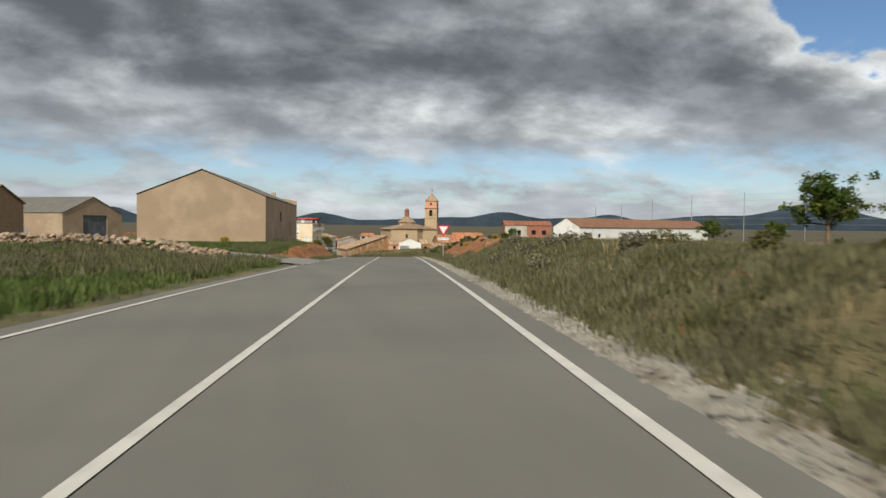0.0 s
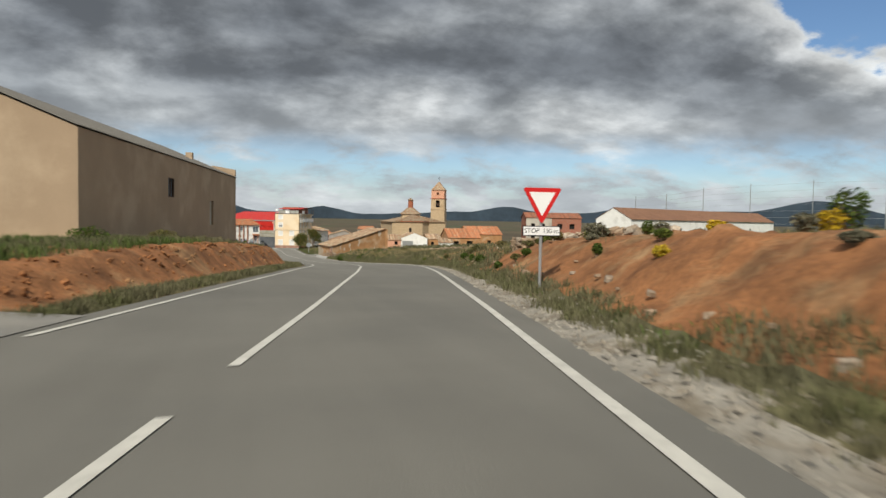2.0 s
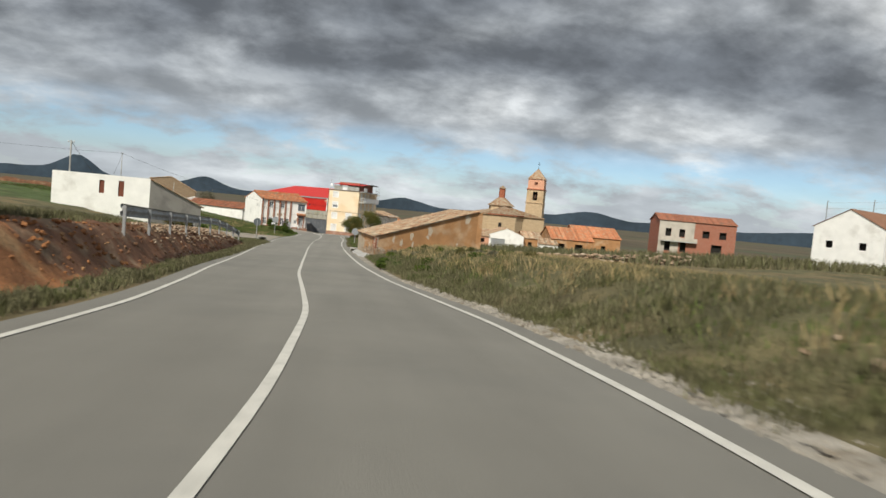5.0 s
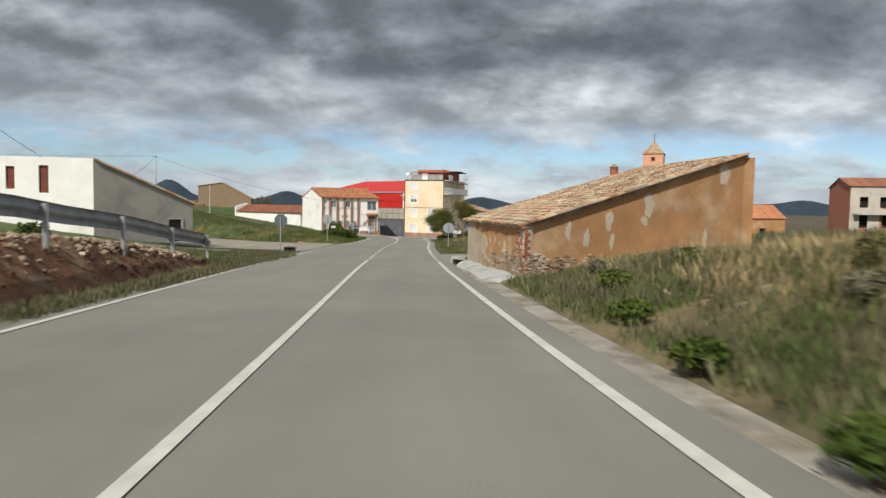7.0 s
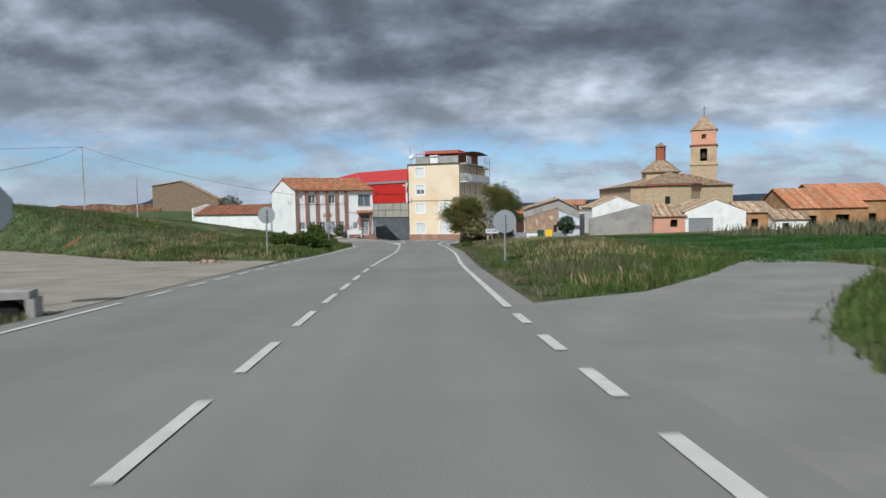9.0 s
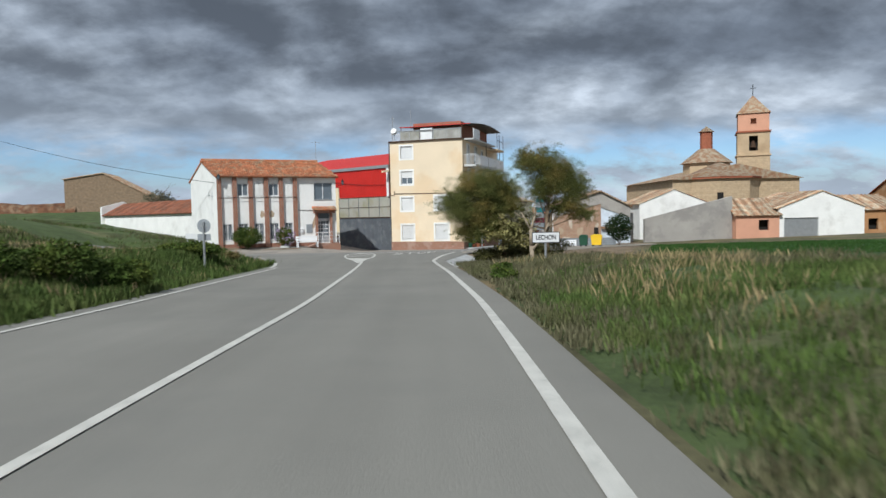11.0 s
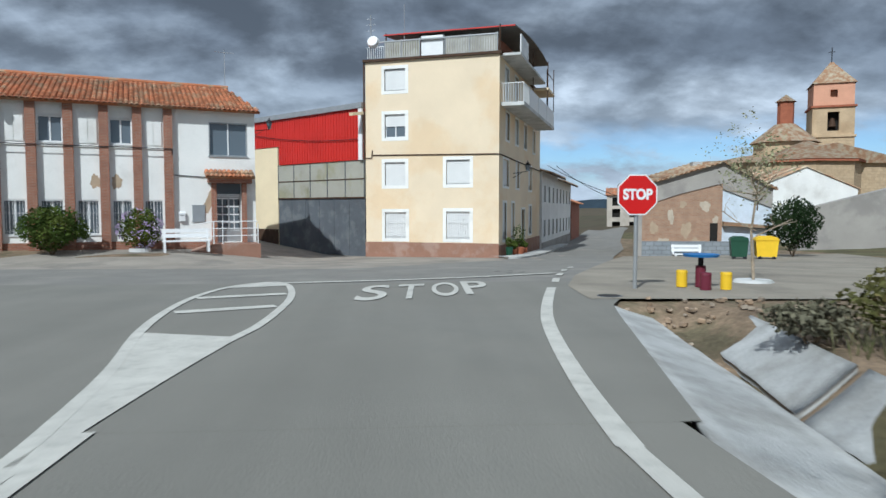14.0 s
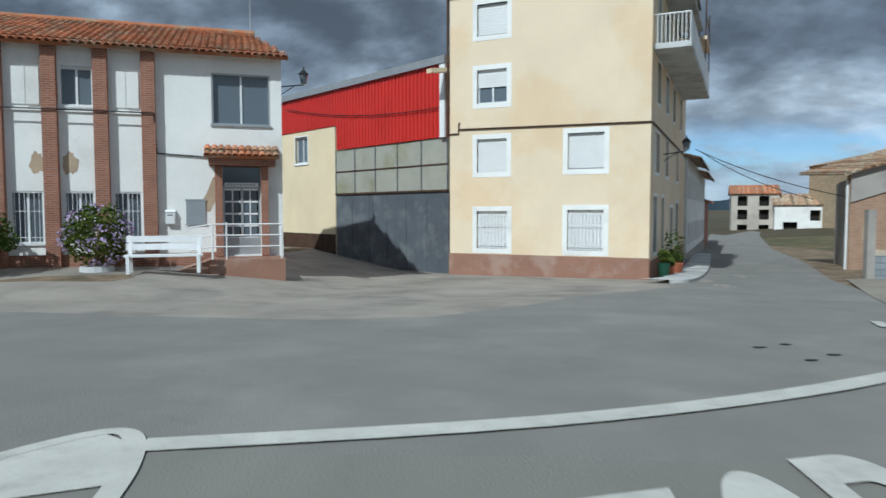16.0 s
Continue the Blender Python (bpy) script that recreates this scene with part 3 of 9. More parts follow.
def ground_kind(u, y, w):
    """Which soil lies at an offset from the road: 0 turf, 1 red soil, 2 gravel, 3 wheat."""
    if y > -4.5 and (-4.5 < u < min(26, 10.5 + max(0, y + 12) * 0.4) or y > 7 and -13 < u <= -4.5):
        return 4
    if u > 0:
        if y < -100 and 3.9 < u < 4.95 + 0.4 * w or -100 <= y < -66 and 3.9 < u < 4.5:
            return 2
        if red_bank(u, y, w):
            return 1
        if -178 < y < -124 and (5.6 if y < -140 else 6.2) < u < 11 and w > -0.28 + 0.012 * abs(y + 150) - 0.25 * (u < 8.6):
            return 1
        if -205 < y < -176 and 5.5 < u < 8.0 and w > 0.25:
            return 1
        if -66 < y < -21 + 2 * w and 4.2 < u < 11.5 + 1.2 * w:
            return 5
        if y > -46 and u > 11.5 + 1.2 * w and y < 12 and u > 11.5 + max(0, y + 12) * 0.4:
            return 3
    else:
        if -165 < y < -69 and 4.9 < -u < (8.6 if y < -84 else 7.6) and (w > -0.6 or -u < 6.8):
            return 6 if y > -112 + 6 * w else 1
        if -34 < y < -8 and -u > 17 and w > 0.45:
            return 1
        if y > -66 + 5 * w - 0.25 * max(0, -u - 12) and -u > 4.2:
            return 5
        if y < -183 and -u > 8.5 + w and -u < 60:
            return 3
    return 0


# the ditch before the stop sign: its roadside edge, the width of its near slope and its depth
DITCH = ((1.55, -9.6, 0.55, 0.22), (1.48, -8.3, 0.75, 0.38), (1.42, -7.0, 0.88, 0.45), (1.95, -4.7, 0.92, 0.48), (2.55, -2.0, 0.88, 0.45), (3.08, 0.3, 0.5, 0.16))


def ditch_cut(x, y):
    """How far the ditch lies below the land."""
    if not -11 < y < 1.2 or not 0 < x < 6:
        return 0.0
    ys = [d[1] for d in DITCH]
    x0, w, h = (float(np.interp(y, ys, [d[k] for d in DITCH])) for k in (0, 2, 3))
    fade = float(ease(y, -11.0, -9.2) * (1 - ease(y, -0.4, 0.7)))
    down = min(1.0, max(0.0, (x - x0 + 0.35) / (w + 0.15)))
    up = min(1.0, max(0.0, (x0 + w + 1.15 - x) / 0.75))
    return fade * min((h + 0.22) * down, (h + 0.07) * up)


def on_track(x, y):
    """Whether a point lies on the side road or the field track."""
    return (np.interp(x, (-61, -41, -25.6, -18.3, -14.6, -13.6), (-151, -153.5, -160.5, -166.3, -171.5, -175.5)) - 1 < y < np.interp(x, (-60, -40, -25, -18, -14.3, -11.3), (-147, -150, -157, -162.5, -164.8, -164.6)) + 1
            or np.interp(x, (-64, -37, -24.5, -14, -9.5, -7), (-6, -25, -37, -48, -50.5, -53)) - 1 < y < np.interp(x, (-60, -35, -23, -14.5, -10, -7), (10, -10, -22, -31.5, -33, -33.3)) + 1)


def build_ground():
    us = np.unique(np.concatenate([[-4500, -3200, -2200, -1500, -1000, -700, -480, -340, -240, -170, -120, -95, -82, -74, -68], np.arange(-64, -19, 1.5), np.arange(-19, -10, 0.9),
                                   np.arange(-10, -4.4, 0.28), [-4.2, -3, -1.5, 0, 1.5, 3, 3.9], np.arange(4.2, 11, 0.28), np.arange(11, 24, 0.9),
                                   [25, 27, 29.5, 32, 36, 41, 47, 54, 62, 72, 85, 100, 120, 150, 190, 240, 320, 450, 650, 950, 1400, 2000, 3000, 4500]]))
    ys = np.concatenate([[-4500, -3000, -2000, -1400, -1000, -750, -580, -460, -390, -340, -300, -270, -250, -238, -230, -225], np.arange(-221, 20, 0.62),
                         np.arange(20, 60, 2.0), [64, 70, 78, 88, 100, 120, 150, 190, 240, 320, 430, 600, 850, 1200, 1700, 2400, 3300, 4500]])
    verts, faces, kinds = [], [], []
    n = len(us)
    for y in ys:
        yc = min(max(y, -330), 400)
        x0 = float(road_x(yc))
        for u in us:
            x = x0 + u
            z = float(ground_z(x0 + min(max(u, -600), 600), yc))
            near = abs(u) < 60
            if y > -5 and abs(u) < 30:
                z -= 0.03
            elif abs(u) < 4.6 or -66 < y < -44 and 0 < u < 13.5 or -54 < y < -32 and -16 < u < 0 or -176 < y < -164 and -12 < u < 0:
                z -= 0.07 if abs(u) < 4.6 or u > 0 else 0.025
            elif -64 < u < -6 and (-180 < y < -140 or -56 < y < 14) and on_track(x, y):
                z -= 0.04
            elif near:
                k = min(1.0, (abs(u) - 4.6) / 2.5)
                z += k * (0.16 * lump(x, y, 0.45) + 0.10 * lump(x, y, 1.3, 4.0) + 0.05 * lump(x, y, 3.1, 8.0))
            if near and -180 < y < -84 and 5.4 < abs(u) < 10.5:
                z += 0.13 * lump(x, y, 1.7, 3.0) + 0.09 * lump(x, y, 3.9, 6.0)
            verts.append((x, y, z - ditch_cut(x, y)))
    for j in range(len(ys) - 1):
        ym = (ys[j] + ys[j + 1]) / 2
        for i in range(n - 1):
            um = (us[i] + us[i + 1]) / 2
            faces.append((j * n + i, j * n + i + 1, (j + 1) * n + i + 1, (j + 1) * n + i))
            kinds.append(ground_kind(um, ym, lump(um, ym, 0.33, 2.0) + 0.5 * lump(um, ym, 1.1, 5.0)) if abs(um) < 200 and ym < 70 else (7 if ym > 70 else 0))
    me = bpy.data.meshes.new("ground")
    me.from_pydata(verts, [], faces)
    for k in ("turf", "soil", "gravel", "wheat", "earth", "green_turf", "dark_soil", "far_field"):
        me.materials.append(M[k])
    me.polygons.foreach_set("material_index", kinds)
    me.shade_smooth()
    tagged(new("ground", me), "rolling verge and field land with turf, red soil and gravel", "ground", kind="structure")


build_ground()


def sheet(rows, across=6, dz=0.0):
    """A surface laid on the land between pairs of points (left, right), row by row."""
    s = Shape()
    for (a, b) in rows:
        for i in range(across + 1):
            k = i / across
            x, y = a[0] + (b[0] - a[0]) * k, a[1] + (b[1] - a[1]) * k
            s.v.append((x, y, float(ground_z(x, y)) + dz))
    n = across + 1
    for j in range(len(rows) - 1):
        for i in range(across):
            s.f.append((j * n + i, j * n + i + 1, (j + 1) * n + i + 1, (j + 1) * n + i))
    return s


LEFT_EDGE = curve(((-330, 3.5), (-210, 3.57), (-200, 3.53), (-190, 3.49), (-180, 3.43), (-170, 3.37), (-160, 3.28), (-150, 3.17), (-140, 3.07), (-130, 3.08), (-120, 3.16), (-110, 3.28), (-100, 3.44), (-90, 3.64), (-80, 3.86), (-70, 4.04), (-60, 4.17), (-50, 4.21), (-40, 4.14), (-30, 3.96), (-20, 3.72), (-10, 3.44), (40, 3.5)))


RIGHT_EDGE = curve(((-330, 3.62), (-210, 3.65), (-200, 3.62), (-190, 3.58), (-180, 3.56), (-170, 3.54), (-160, 3.57), (-150, 3.66), (-140, 3.75), (-130, 3.82), (-120, 3.79), (-110, 3.66), (-100, 3.51), (-90, 3.38), (-80, 3.3), (-70, 3.3), (-60, 3.34), (-50, 3.39), (-40, 3.44), (-30, 3.48), (-20, 3.44), (-10, 3.4), (40, 3.5)))


def along(u0, u1, y0, y1, step=1.0):
    """Rows of (left, right) points along the road between two offsets, which may be functions of y."""
    ys = np.linspace(y0, y1, max(2, int(abs(y1 - y0) / step) + 1))
    fa = u0 if callable(u0) else (lambda y: u0)
    fb = u1 if callable(u1) else (lambda y: u1)
    return [((float(road_x(y)) + float(fa(y)), y), (float(road_x(y)) + float(fb(y)), y)) for y in ys]


def paved(name, rows, material, label, category, dz=0.0, across=6, kind="structure"):
    return tagged(part(name, sheet(rows, across, dz), material), label, category, kind=kind)


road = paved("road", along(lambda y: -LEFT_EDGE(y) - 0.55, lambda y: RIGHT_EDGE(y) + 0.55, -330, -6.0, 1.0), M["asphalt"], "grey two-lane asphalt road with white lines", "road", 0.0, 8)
# the crossing street, its corner to the village and the side roads
paved("road_junction", [((-2.45 - 4.9 - k * 0.4 - max(0, k - 3) * 1.15, -6 + k * 1.0), ((1.68, 1.90, 2.12, 2.34, 2.56, 2.78, 3.02, 3.5, 3.6, 3.8, 4.1)[k], -6 + k * 1.0)) for k in range(0, 11)], M["asphalt"], "grey asphalt flaring at the village junction", "road", 0.001, 10)
paved("cross_street", [((-140 + k * 4.2, 62 - 1.7 * k if k < 30 else 2.0 + 0.0 * k), (-132 + k * 4.2, 72 - 1.8 * k if k < 30 else 12.0)) for k in range(30)][:1] +
      [((-60, 29), (-55, 35)), ((-40, 19), (-36, 24)), ((-26, 9.5), (-23, 14.6)), ((-18, 3.6), (-16.2, 11.6)), ((-14, 1.0), (-13, 11.6)), ((-10.5, 1.9), (-10, 11.2)), ((-7, 1.95), (-6.4, 10.6)), ((-3.5, 1.9), (-3.4, 10.3)),
       ((0, 1.9), (-1.6, 10.9)), ((2.2, 1.9), (0.0, 13.0)), ((3.3, 3.2), (1.4, 15.6)), ((4.3, 6.2), (4.2, 18.6)), ((6.0, 10.5), (6.2, 24)), ((8.2, 16), (8.0, 29)), ((10.4, 22.5), (10.2, 36)), ((14.5, 33), (13.5, 46)), ((20, 50), (19, 62)), ((29, 75), (27, 85)), ((36, 92), (33, 100))],
      M["old_asphalt"], "worn grey street asphalt through the village", "road", -0.004, 12)
paved("forecourt", [((-16.2, 9.6), (-15.6, 20.5)), ((-13, 9), (-14, 32)), ((-9, 9), (-9, 33)), ((-5, 8.5), (-4, 33)), ((-2, 8.5), (-1, 33)), ((0.5, 10), (3, 32)), ((4.3, 14), (6, 31)), ((7, 21), (8.5, 33)), ((9.5, 27), (11.5, 41)), ((13.5, 40), (15.5, 52))], M["concrete_apron"], "pale worn concrete forecourt before the houses", "pavement", -0.012, 14)
paved("side_road", [((-10.3, -164.0), (-12.5, -176.0)), ((-14.3, -164.8), (-14.6, -171.5)), ((-18, -162.5), (-18.3, -166.3)), ((-25, -157), (-25.6, -160.5)), ((-40, -150), (-41, -153.5)), ((-60, -147), (-61, -151))], M["old_asphalt"], "grey asphalt side road to the sheds", "road", 0.015, 8)
paved("field_track", [((-7.1, -33.3), (-7.0, -53.0)), ((-10, -33.0), (-9.5, -50.5)), ((-14.5, -31.5), (-14.0, -48.0)), ((-23, -22), (-24.5, -37)), ((-35, -10), (-37, -25)), ((-60, 10), (-64, -6))], M["dusty_track"], "dusty beige track joining the road", "road", 0.012, 8)
paved("concrete_path", [((-16.2, -54.0), (-17.4, -57.6)), ((-13.5, -53.2), (-14.0, -56.4)), ((-11.0, -52.8), (-11.2, -55.4)), ((-8.6, -52.7), (-8.7, -54.6))], M["dusty_track"], "broken pale concrete path to the barn", "path", 0.012, 6)
paved("lane", [((1.2, -53.0), (1.2, -63.8)), ((2.6, -52.1), (3.0, -61.0)), ((4.2, -51.4), (4.8, -56.6)), ((6.4, -49.0), (7.2, -53.0)), ((8.8, -45.7), (10.2, -49.5)), ((10.2, -44.2), (11.6, -47.6))], M["old_asphalt"], "short asphalt field entrance", "road", -0.004, 8)


def marking(name, rows, label, dz=0.012, across=1):
    return tagged(part(name, sheet(rows, across, dz), M["paint"]), label, "road marking", kind="structure")


W = 0.062
for a, b in ((-330, -177.7), (-176.3, -175.1), (-173.3, -171.3), (-169.3, -62.4), *[(y, y + 1.8) for y in (-61.3, -58.4, -55.2, -52.1, -49.3, -46.3, -42.9)], (-39.6, -6.0)):
    marking("centre_line", along(-W, W, a, b), "white centre line painted on the asphalt")
for a, b in ((-330, -63.2), *[(y, y + 1.1) for y in (-61.8, -59.7, -57.6, -55.4)], (-53.4, -6.5)):
    marking("edge_line", along(lambda y: RIGHT_EDGE(y) - W * 1.2, lambda y: RIGHT_EDGE(y) + W * 1.2, a, b), "white edge line beside the verge")
for a, b in ((-330, -178.3), (-177.3, -175.2), (-174.4, -173.2), (-172.4, -171.1), (-170.4, -169.35), (-168.4, -167.5), (-166.5, -51.3), *[(y, y + 1.4) for y in (-50.0, -47.4, -45.1, -42.8, -40.6, -38.4, -36.4)], (-34.3, -9.5)):
    marking("edge_line", along(lambda y: -LEFT_EDGE(y) - W, lambda y: -LEFT_EDGE(y) + W, a, b), "white edge line beside the verge")


def ribbon(name, pts, w, label, dz=0.012):
    """A painted line of width w through points of the plan."""
    rows = []
    for i, p in enumerate(pts):
        a, b = pts[max(0, i - 1)], pts[min(len(pts) - 1, i + 1)]
        d = Vector((b[0] - a[0], b[1] - a[1])).normalized()
        rows.append(((p[0] - d.y * w / 2, p[1] + d.x * w / 2), (p[0] + d.y * w / 2, p[1] - d.x * w / 2)))
    return marking(name, rows, label, dz)


def arc(pts, n=10):
    """Smooth points through a few corners (Catmull-Rom)."""
    out = []
    q = [pts[0], *pts, pts[-1]]
    for i in range(1, len(q) - 2):
        for k in range(n):
            t = k / n
            out.append(tuple(0.5 * (2 * q[i][c] + (q[i + 1][c] - q[i - 1][c]) * t + (2 * q[i - 1][c] - 5 * q[i][c] + 4 * q[i + 1][c] - q[i + 2][c]) * t * t + (3 * q[i][c] - q[i - 1][c] - 3 * q[i + 1][c] + q[i + 2][c]) * t ** 3) for c in (0, 1)))
    return out + [pts[-1]]


ribbon("edge_line", arc([(-6.0, -9.7), (-6.25, -7.6), (-6.9, -4.7), (-8.6, -1.2), (-11.5, 2.3), (-15.5, 6.4)]), 0.16, "white edge line curving into the cross street")
ribbon("edge_line", arc([(1.0, -6.5), (1.08, -5.5), (1.2, -4.4), (1.38, -3.0), (1.6, -1.6), (1.9, -0.2), (2.25, 1.2), (2.62, 2.6)]), 0.18, "white edge line curving to the stop line")
for a, b in (((3.0, 3.9), (3.28, 4.95)), ((3.55, 5.9), (3.85, 6.8)), ((4.2, 8.0), (4.45, 8.8)), ((4.9, 10.0), (5.15, 10.7))):
    ribbon("dashed_line", [a, b], 0.16, "short white dash at the street mouth")
ribbon("stop_line", arc([(-2.85, 4.05), (-0.4, 4.72), (1.7, 5.68), (3.72, 6.98)], 5), 0.25, "white stop line across the lane")
ribbon("island_outline", arc([(-2.55, -6.9), (-2.70, -5.9), (-3.02, -4.2), (-3.55, -2.1), (-3.85, -0.2), (-3.95, 1.6), (-3.75, 3.3), (-3.2, 4.3), (-2.75, 3.7), (-2.4, 2.2), (-2.22, 0.6), (-2.2, -1.6), (-2.34, -2.9), (-2.47, -4.9), (-2.53, -6.9)]), 0.13, "white outline of the painted traffic island")
marking("island_wedge", [((-2.57, -6.7), (-2.52, -6.7)), ((-2.70, -5.9), (-2.52, -5.9)), ((-3.05, -4.1), (-2.43, -4.1)), ((-3.5, -2.15), (-2.36, -2.5))], "solid white wedge of the painted island", 0.010, 3)
ribbon("island_bar", [(-3.68, -0.45), (-2.32, 0.15)], 0.30, "white bar on the painted island")
ribbon("island_bar", [(-3.86, 1.25), (-2.45, 1.85)], 0.30, "white bar on the painted island")
marking("island_tip", [((-3.90, 3.05), (-3.86, 2.95)), ((-3.62, 3.8), (-3.25, 3.15)), ((-3.25, 4.28), (-2.72, 3.42)), ((-3.0, 4.12), (-2.66, 3.5))], "solid white tip of the painted island", 0.010, 2)


def letters(text, size, material, name, extrude=0.0, bold=0.0):
    cu = bpy.data.curves.new(name, "FONT")
    cu.offset = bold
    cu.body, cu.size, cu.extrude, cu.align_x, cu.align_y = text, size, extrude, "CENTER", "CENTER"
    ob = bpy.data.objects.new(name, cu)
    scene.collection.objects.link(ob)
    me = bpy.data.meshes.new_from_object(ob.evaluated_get(bpy.context.evaluated_depsgraph_get()))
    bpy.data.objects.remove(ob)
    bpy.data.curves.remove(cu)
    me.materials.clear()
    me.materials.append(material)
    return me


for ch, x, y in (("S", -0.86, 2.0), ("T", -0.18, 2.2), ("O", 0.50, 2.55), ("P", 1.13, 2.85)):
    me = letters(ch, 1.0, M["paint"], "road_letter", 0.0, 0.012)
    cut = bmesh.new()
    cut.from_mesh(me)
    for k in range(-7, 8):
        bmesh.ops.bisect_plane(cut, geom=cut.verts[:] + cut.edges[:] + cut.faces[:], plane_co=(0, k * 0.055 + 0.003, 0), plane_no=(0, 1, 0))
    cut.to_mesh(me)
    cut.free()
    xs = [v.co.x for v in me.vertices]
    zs = [v.co.y for v in me.vertices]
    w, h = max(xs) - min(xs), max(zs) - min(zs)
    cx, cy = (max(xs) + min(xs)) / 2, (max(zs) + min(zs)) / 2
    for v in me.vertices:
        lx, ly = (v.co.x - cx) / w * 0.53, (v.co.y - cy) / h * 2.55
        px, py = x + lx + 0.04 * ly, y + ly + lx * 0.36
        v.co = (px, py, float(ground_z(px, py)) + 0.016)
    tagged(new("road_letter", me), "white letter of the word STOP painted on asphalt", "road marking", "stop letters", "structure")


# ---- distance ----
def build_hills():
    s = Shape()
    peaks = ((20.2, 1.45, 1.5), (23.5, 0.25, 3.0), (11.0, 0.75, 1.6), (3.2, 0.75, 2.2), (-5.5, 0.62, 2.0), (-12.5, 0.12, 3.0), (-16.5, 0.35, 2.0), (-21.4, 0.85, 2.6), (-26.5, 0.3, 2.5), (-30.5, 0.65, 2.2), (-38.0, 0.6, 4.0), (-46.0, 1.5, 4.0), (-60.0, 0.8, 6.0), (34.0, 0.5, 6.0))
    n = 0
    for k in range(0, 361, 1):
        for sub in (0, 0.5):
            az = k + sub - 180
            e = 0.62 + 0.10 * lump(az, 0, 0.31, 1.5) + 0.05 * lump(az, 0, 1.3, 2.5)
            for c, h, w in peaks:
                e += h * math.exp(-((az - c) / w) ** 2)
            d = 4200
            x, y = -d * math.sin(radians(az)), d * math.cos(radians(az)) - 80
            s.v += [(x * 1.0, y, -60), (x, y, 8 + d * math.tan(radians(e - 0.25))), (x * 1.06, y * 1.06, 4 + d * math.tan(radians(e - 0.35)))]
            if n:
                a, b = 3 * (n - 1), 3 * n
                s.f += [(a, b, b + 1, a + 1), (a + 1, b + 1, b + 2, a + 2)]
            n += 1
    tagged(part("backdrop", s, M["hills"], smooth=True), "wooded hills on the horizon, distance haze painted dark blue", "hills", kind="structure")


build_hills()


# ---- roofs, windows and other building parts ----
def tile_shape(r=0.105, r2=0.085, length=0.46, seg=4, thick=0.016):
    """One curved roof tile, its lower end at the origin, running up along y."""
    s = Shape()
    for y, q in ((0.0, r), (length, r2)):
        for i in range(seg + 1):
            a = math.pi * i / seg
            s.v.append((-q * math.cos(a), y, q * math.sin(a) * 0.8))
    n = seg + 1
    for i in range(seg + 1):
        a = math.pi * i / seg
        s.v.append((-(r - thick) * math.cos(a), 0.0, (r - thick) * math.sin(a) * 0.8))
    s.f += [(i, i + 1, n + i + 1, n + i) for i in range(seg)]
    s.f += [(i + 1, i, 2 * n + i, 2 * n + i + 1) for i in range(seg)]
    return s


def tiled_roof(parent, m, width, length, material, pieces=300, pitch=0.225, course=0.38, jitter=0.0, seed=1, name="roof", skew=0.0):
    """A roof slope of single tiles over a slab: x along the eave, y up the slope, z out of it. The tiles of the lowest courses are pieces of their own."""
    rnd = random.Random(seed)
    k = skew * length
    slab = part(name, Shape().prism([(0, 0.03), (width, 0.03), (width + k, length), (k, length)], -0.10, 0.0, "z"), material, parent, at=m)
    tile = tile_shape()
    me = tile.mesh("tile", material)
    rest, cols, rows, made = Shape(), int(width / pitch), int(length / course), 0
    for j in range(rows):
        for i in range(cols + 1):
            x = (i + 0.5) * width / (cols + 1)
            if skew:
                # columns stay square to the eave; they wrap from one sloping verge to the other
                lo = skew * (j * course + course * 0.5)
                x = lo + (x - lo) % width
            mm = Matrix.Translation((x + rnd.uniform(-1, 1) * jitter, j * course - 0.06 + rnd.uniform(-1, 1) * jitter, 0.012 + 0.02 * (j > 0) + rnd.uniform(0, 1) * jitter * 0.5)) @ Euler((radians(-2.5 + rnd.uniform(-1, 1) * jitter * 60), 0, rnd.uniform(-1, 1) * jitter * 2.5)).to_matrix().to_4x4()
            if made < pieces:
                part("tile", me, material, slab, at=mm)
                made += 1
            else:
                rest.add(tile, mm)
    if rest.v:
        tagged(part("upper_tiles", rest, material, slab), kind="stuff")
    return slab


def ribbed(parent, m, width, length, material, pitch=0.5, height=0.05, name="roof", thick=0.06):
    """A sheet roof with ribs, or a far tiled one: x along the eave, y up the slope."""
    slab = part(name, Shape().box((0, 0, -thick), (width, length, 0.0)), material, parent, at=m)
    s = Shape()
    n = max(2, int(width / pitch))
    for i in range(n):
        x = (i + 0.5) * width / n
        q = width / n * 0.32
        s.prism([(x - q, 0.0), (x - q * 0.5, height), (x + q * 0.5, height), (x + q, 0.0)], -0.04, length + 0.02)
    tagged(part("rib", s, material, slab), kind="stuff")
    return slab


def slope_pose(x, y, z, rise, turn=0.0):
    """The pose of a roof slope whose eave starts at (x, y, z): turned about z by turn degrees, rising by rise degrees."""
    return Matrix.Translation((x, y, z)) @ Matrix.Rotation(radians(turn), 4, "Z") @ Matrix.Rotation(radians(rise), 4, "X")


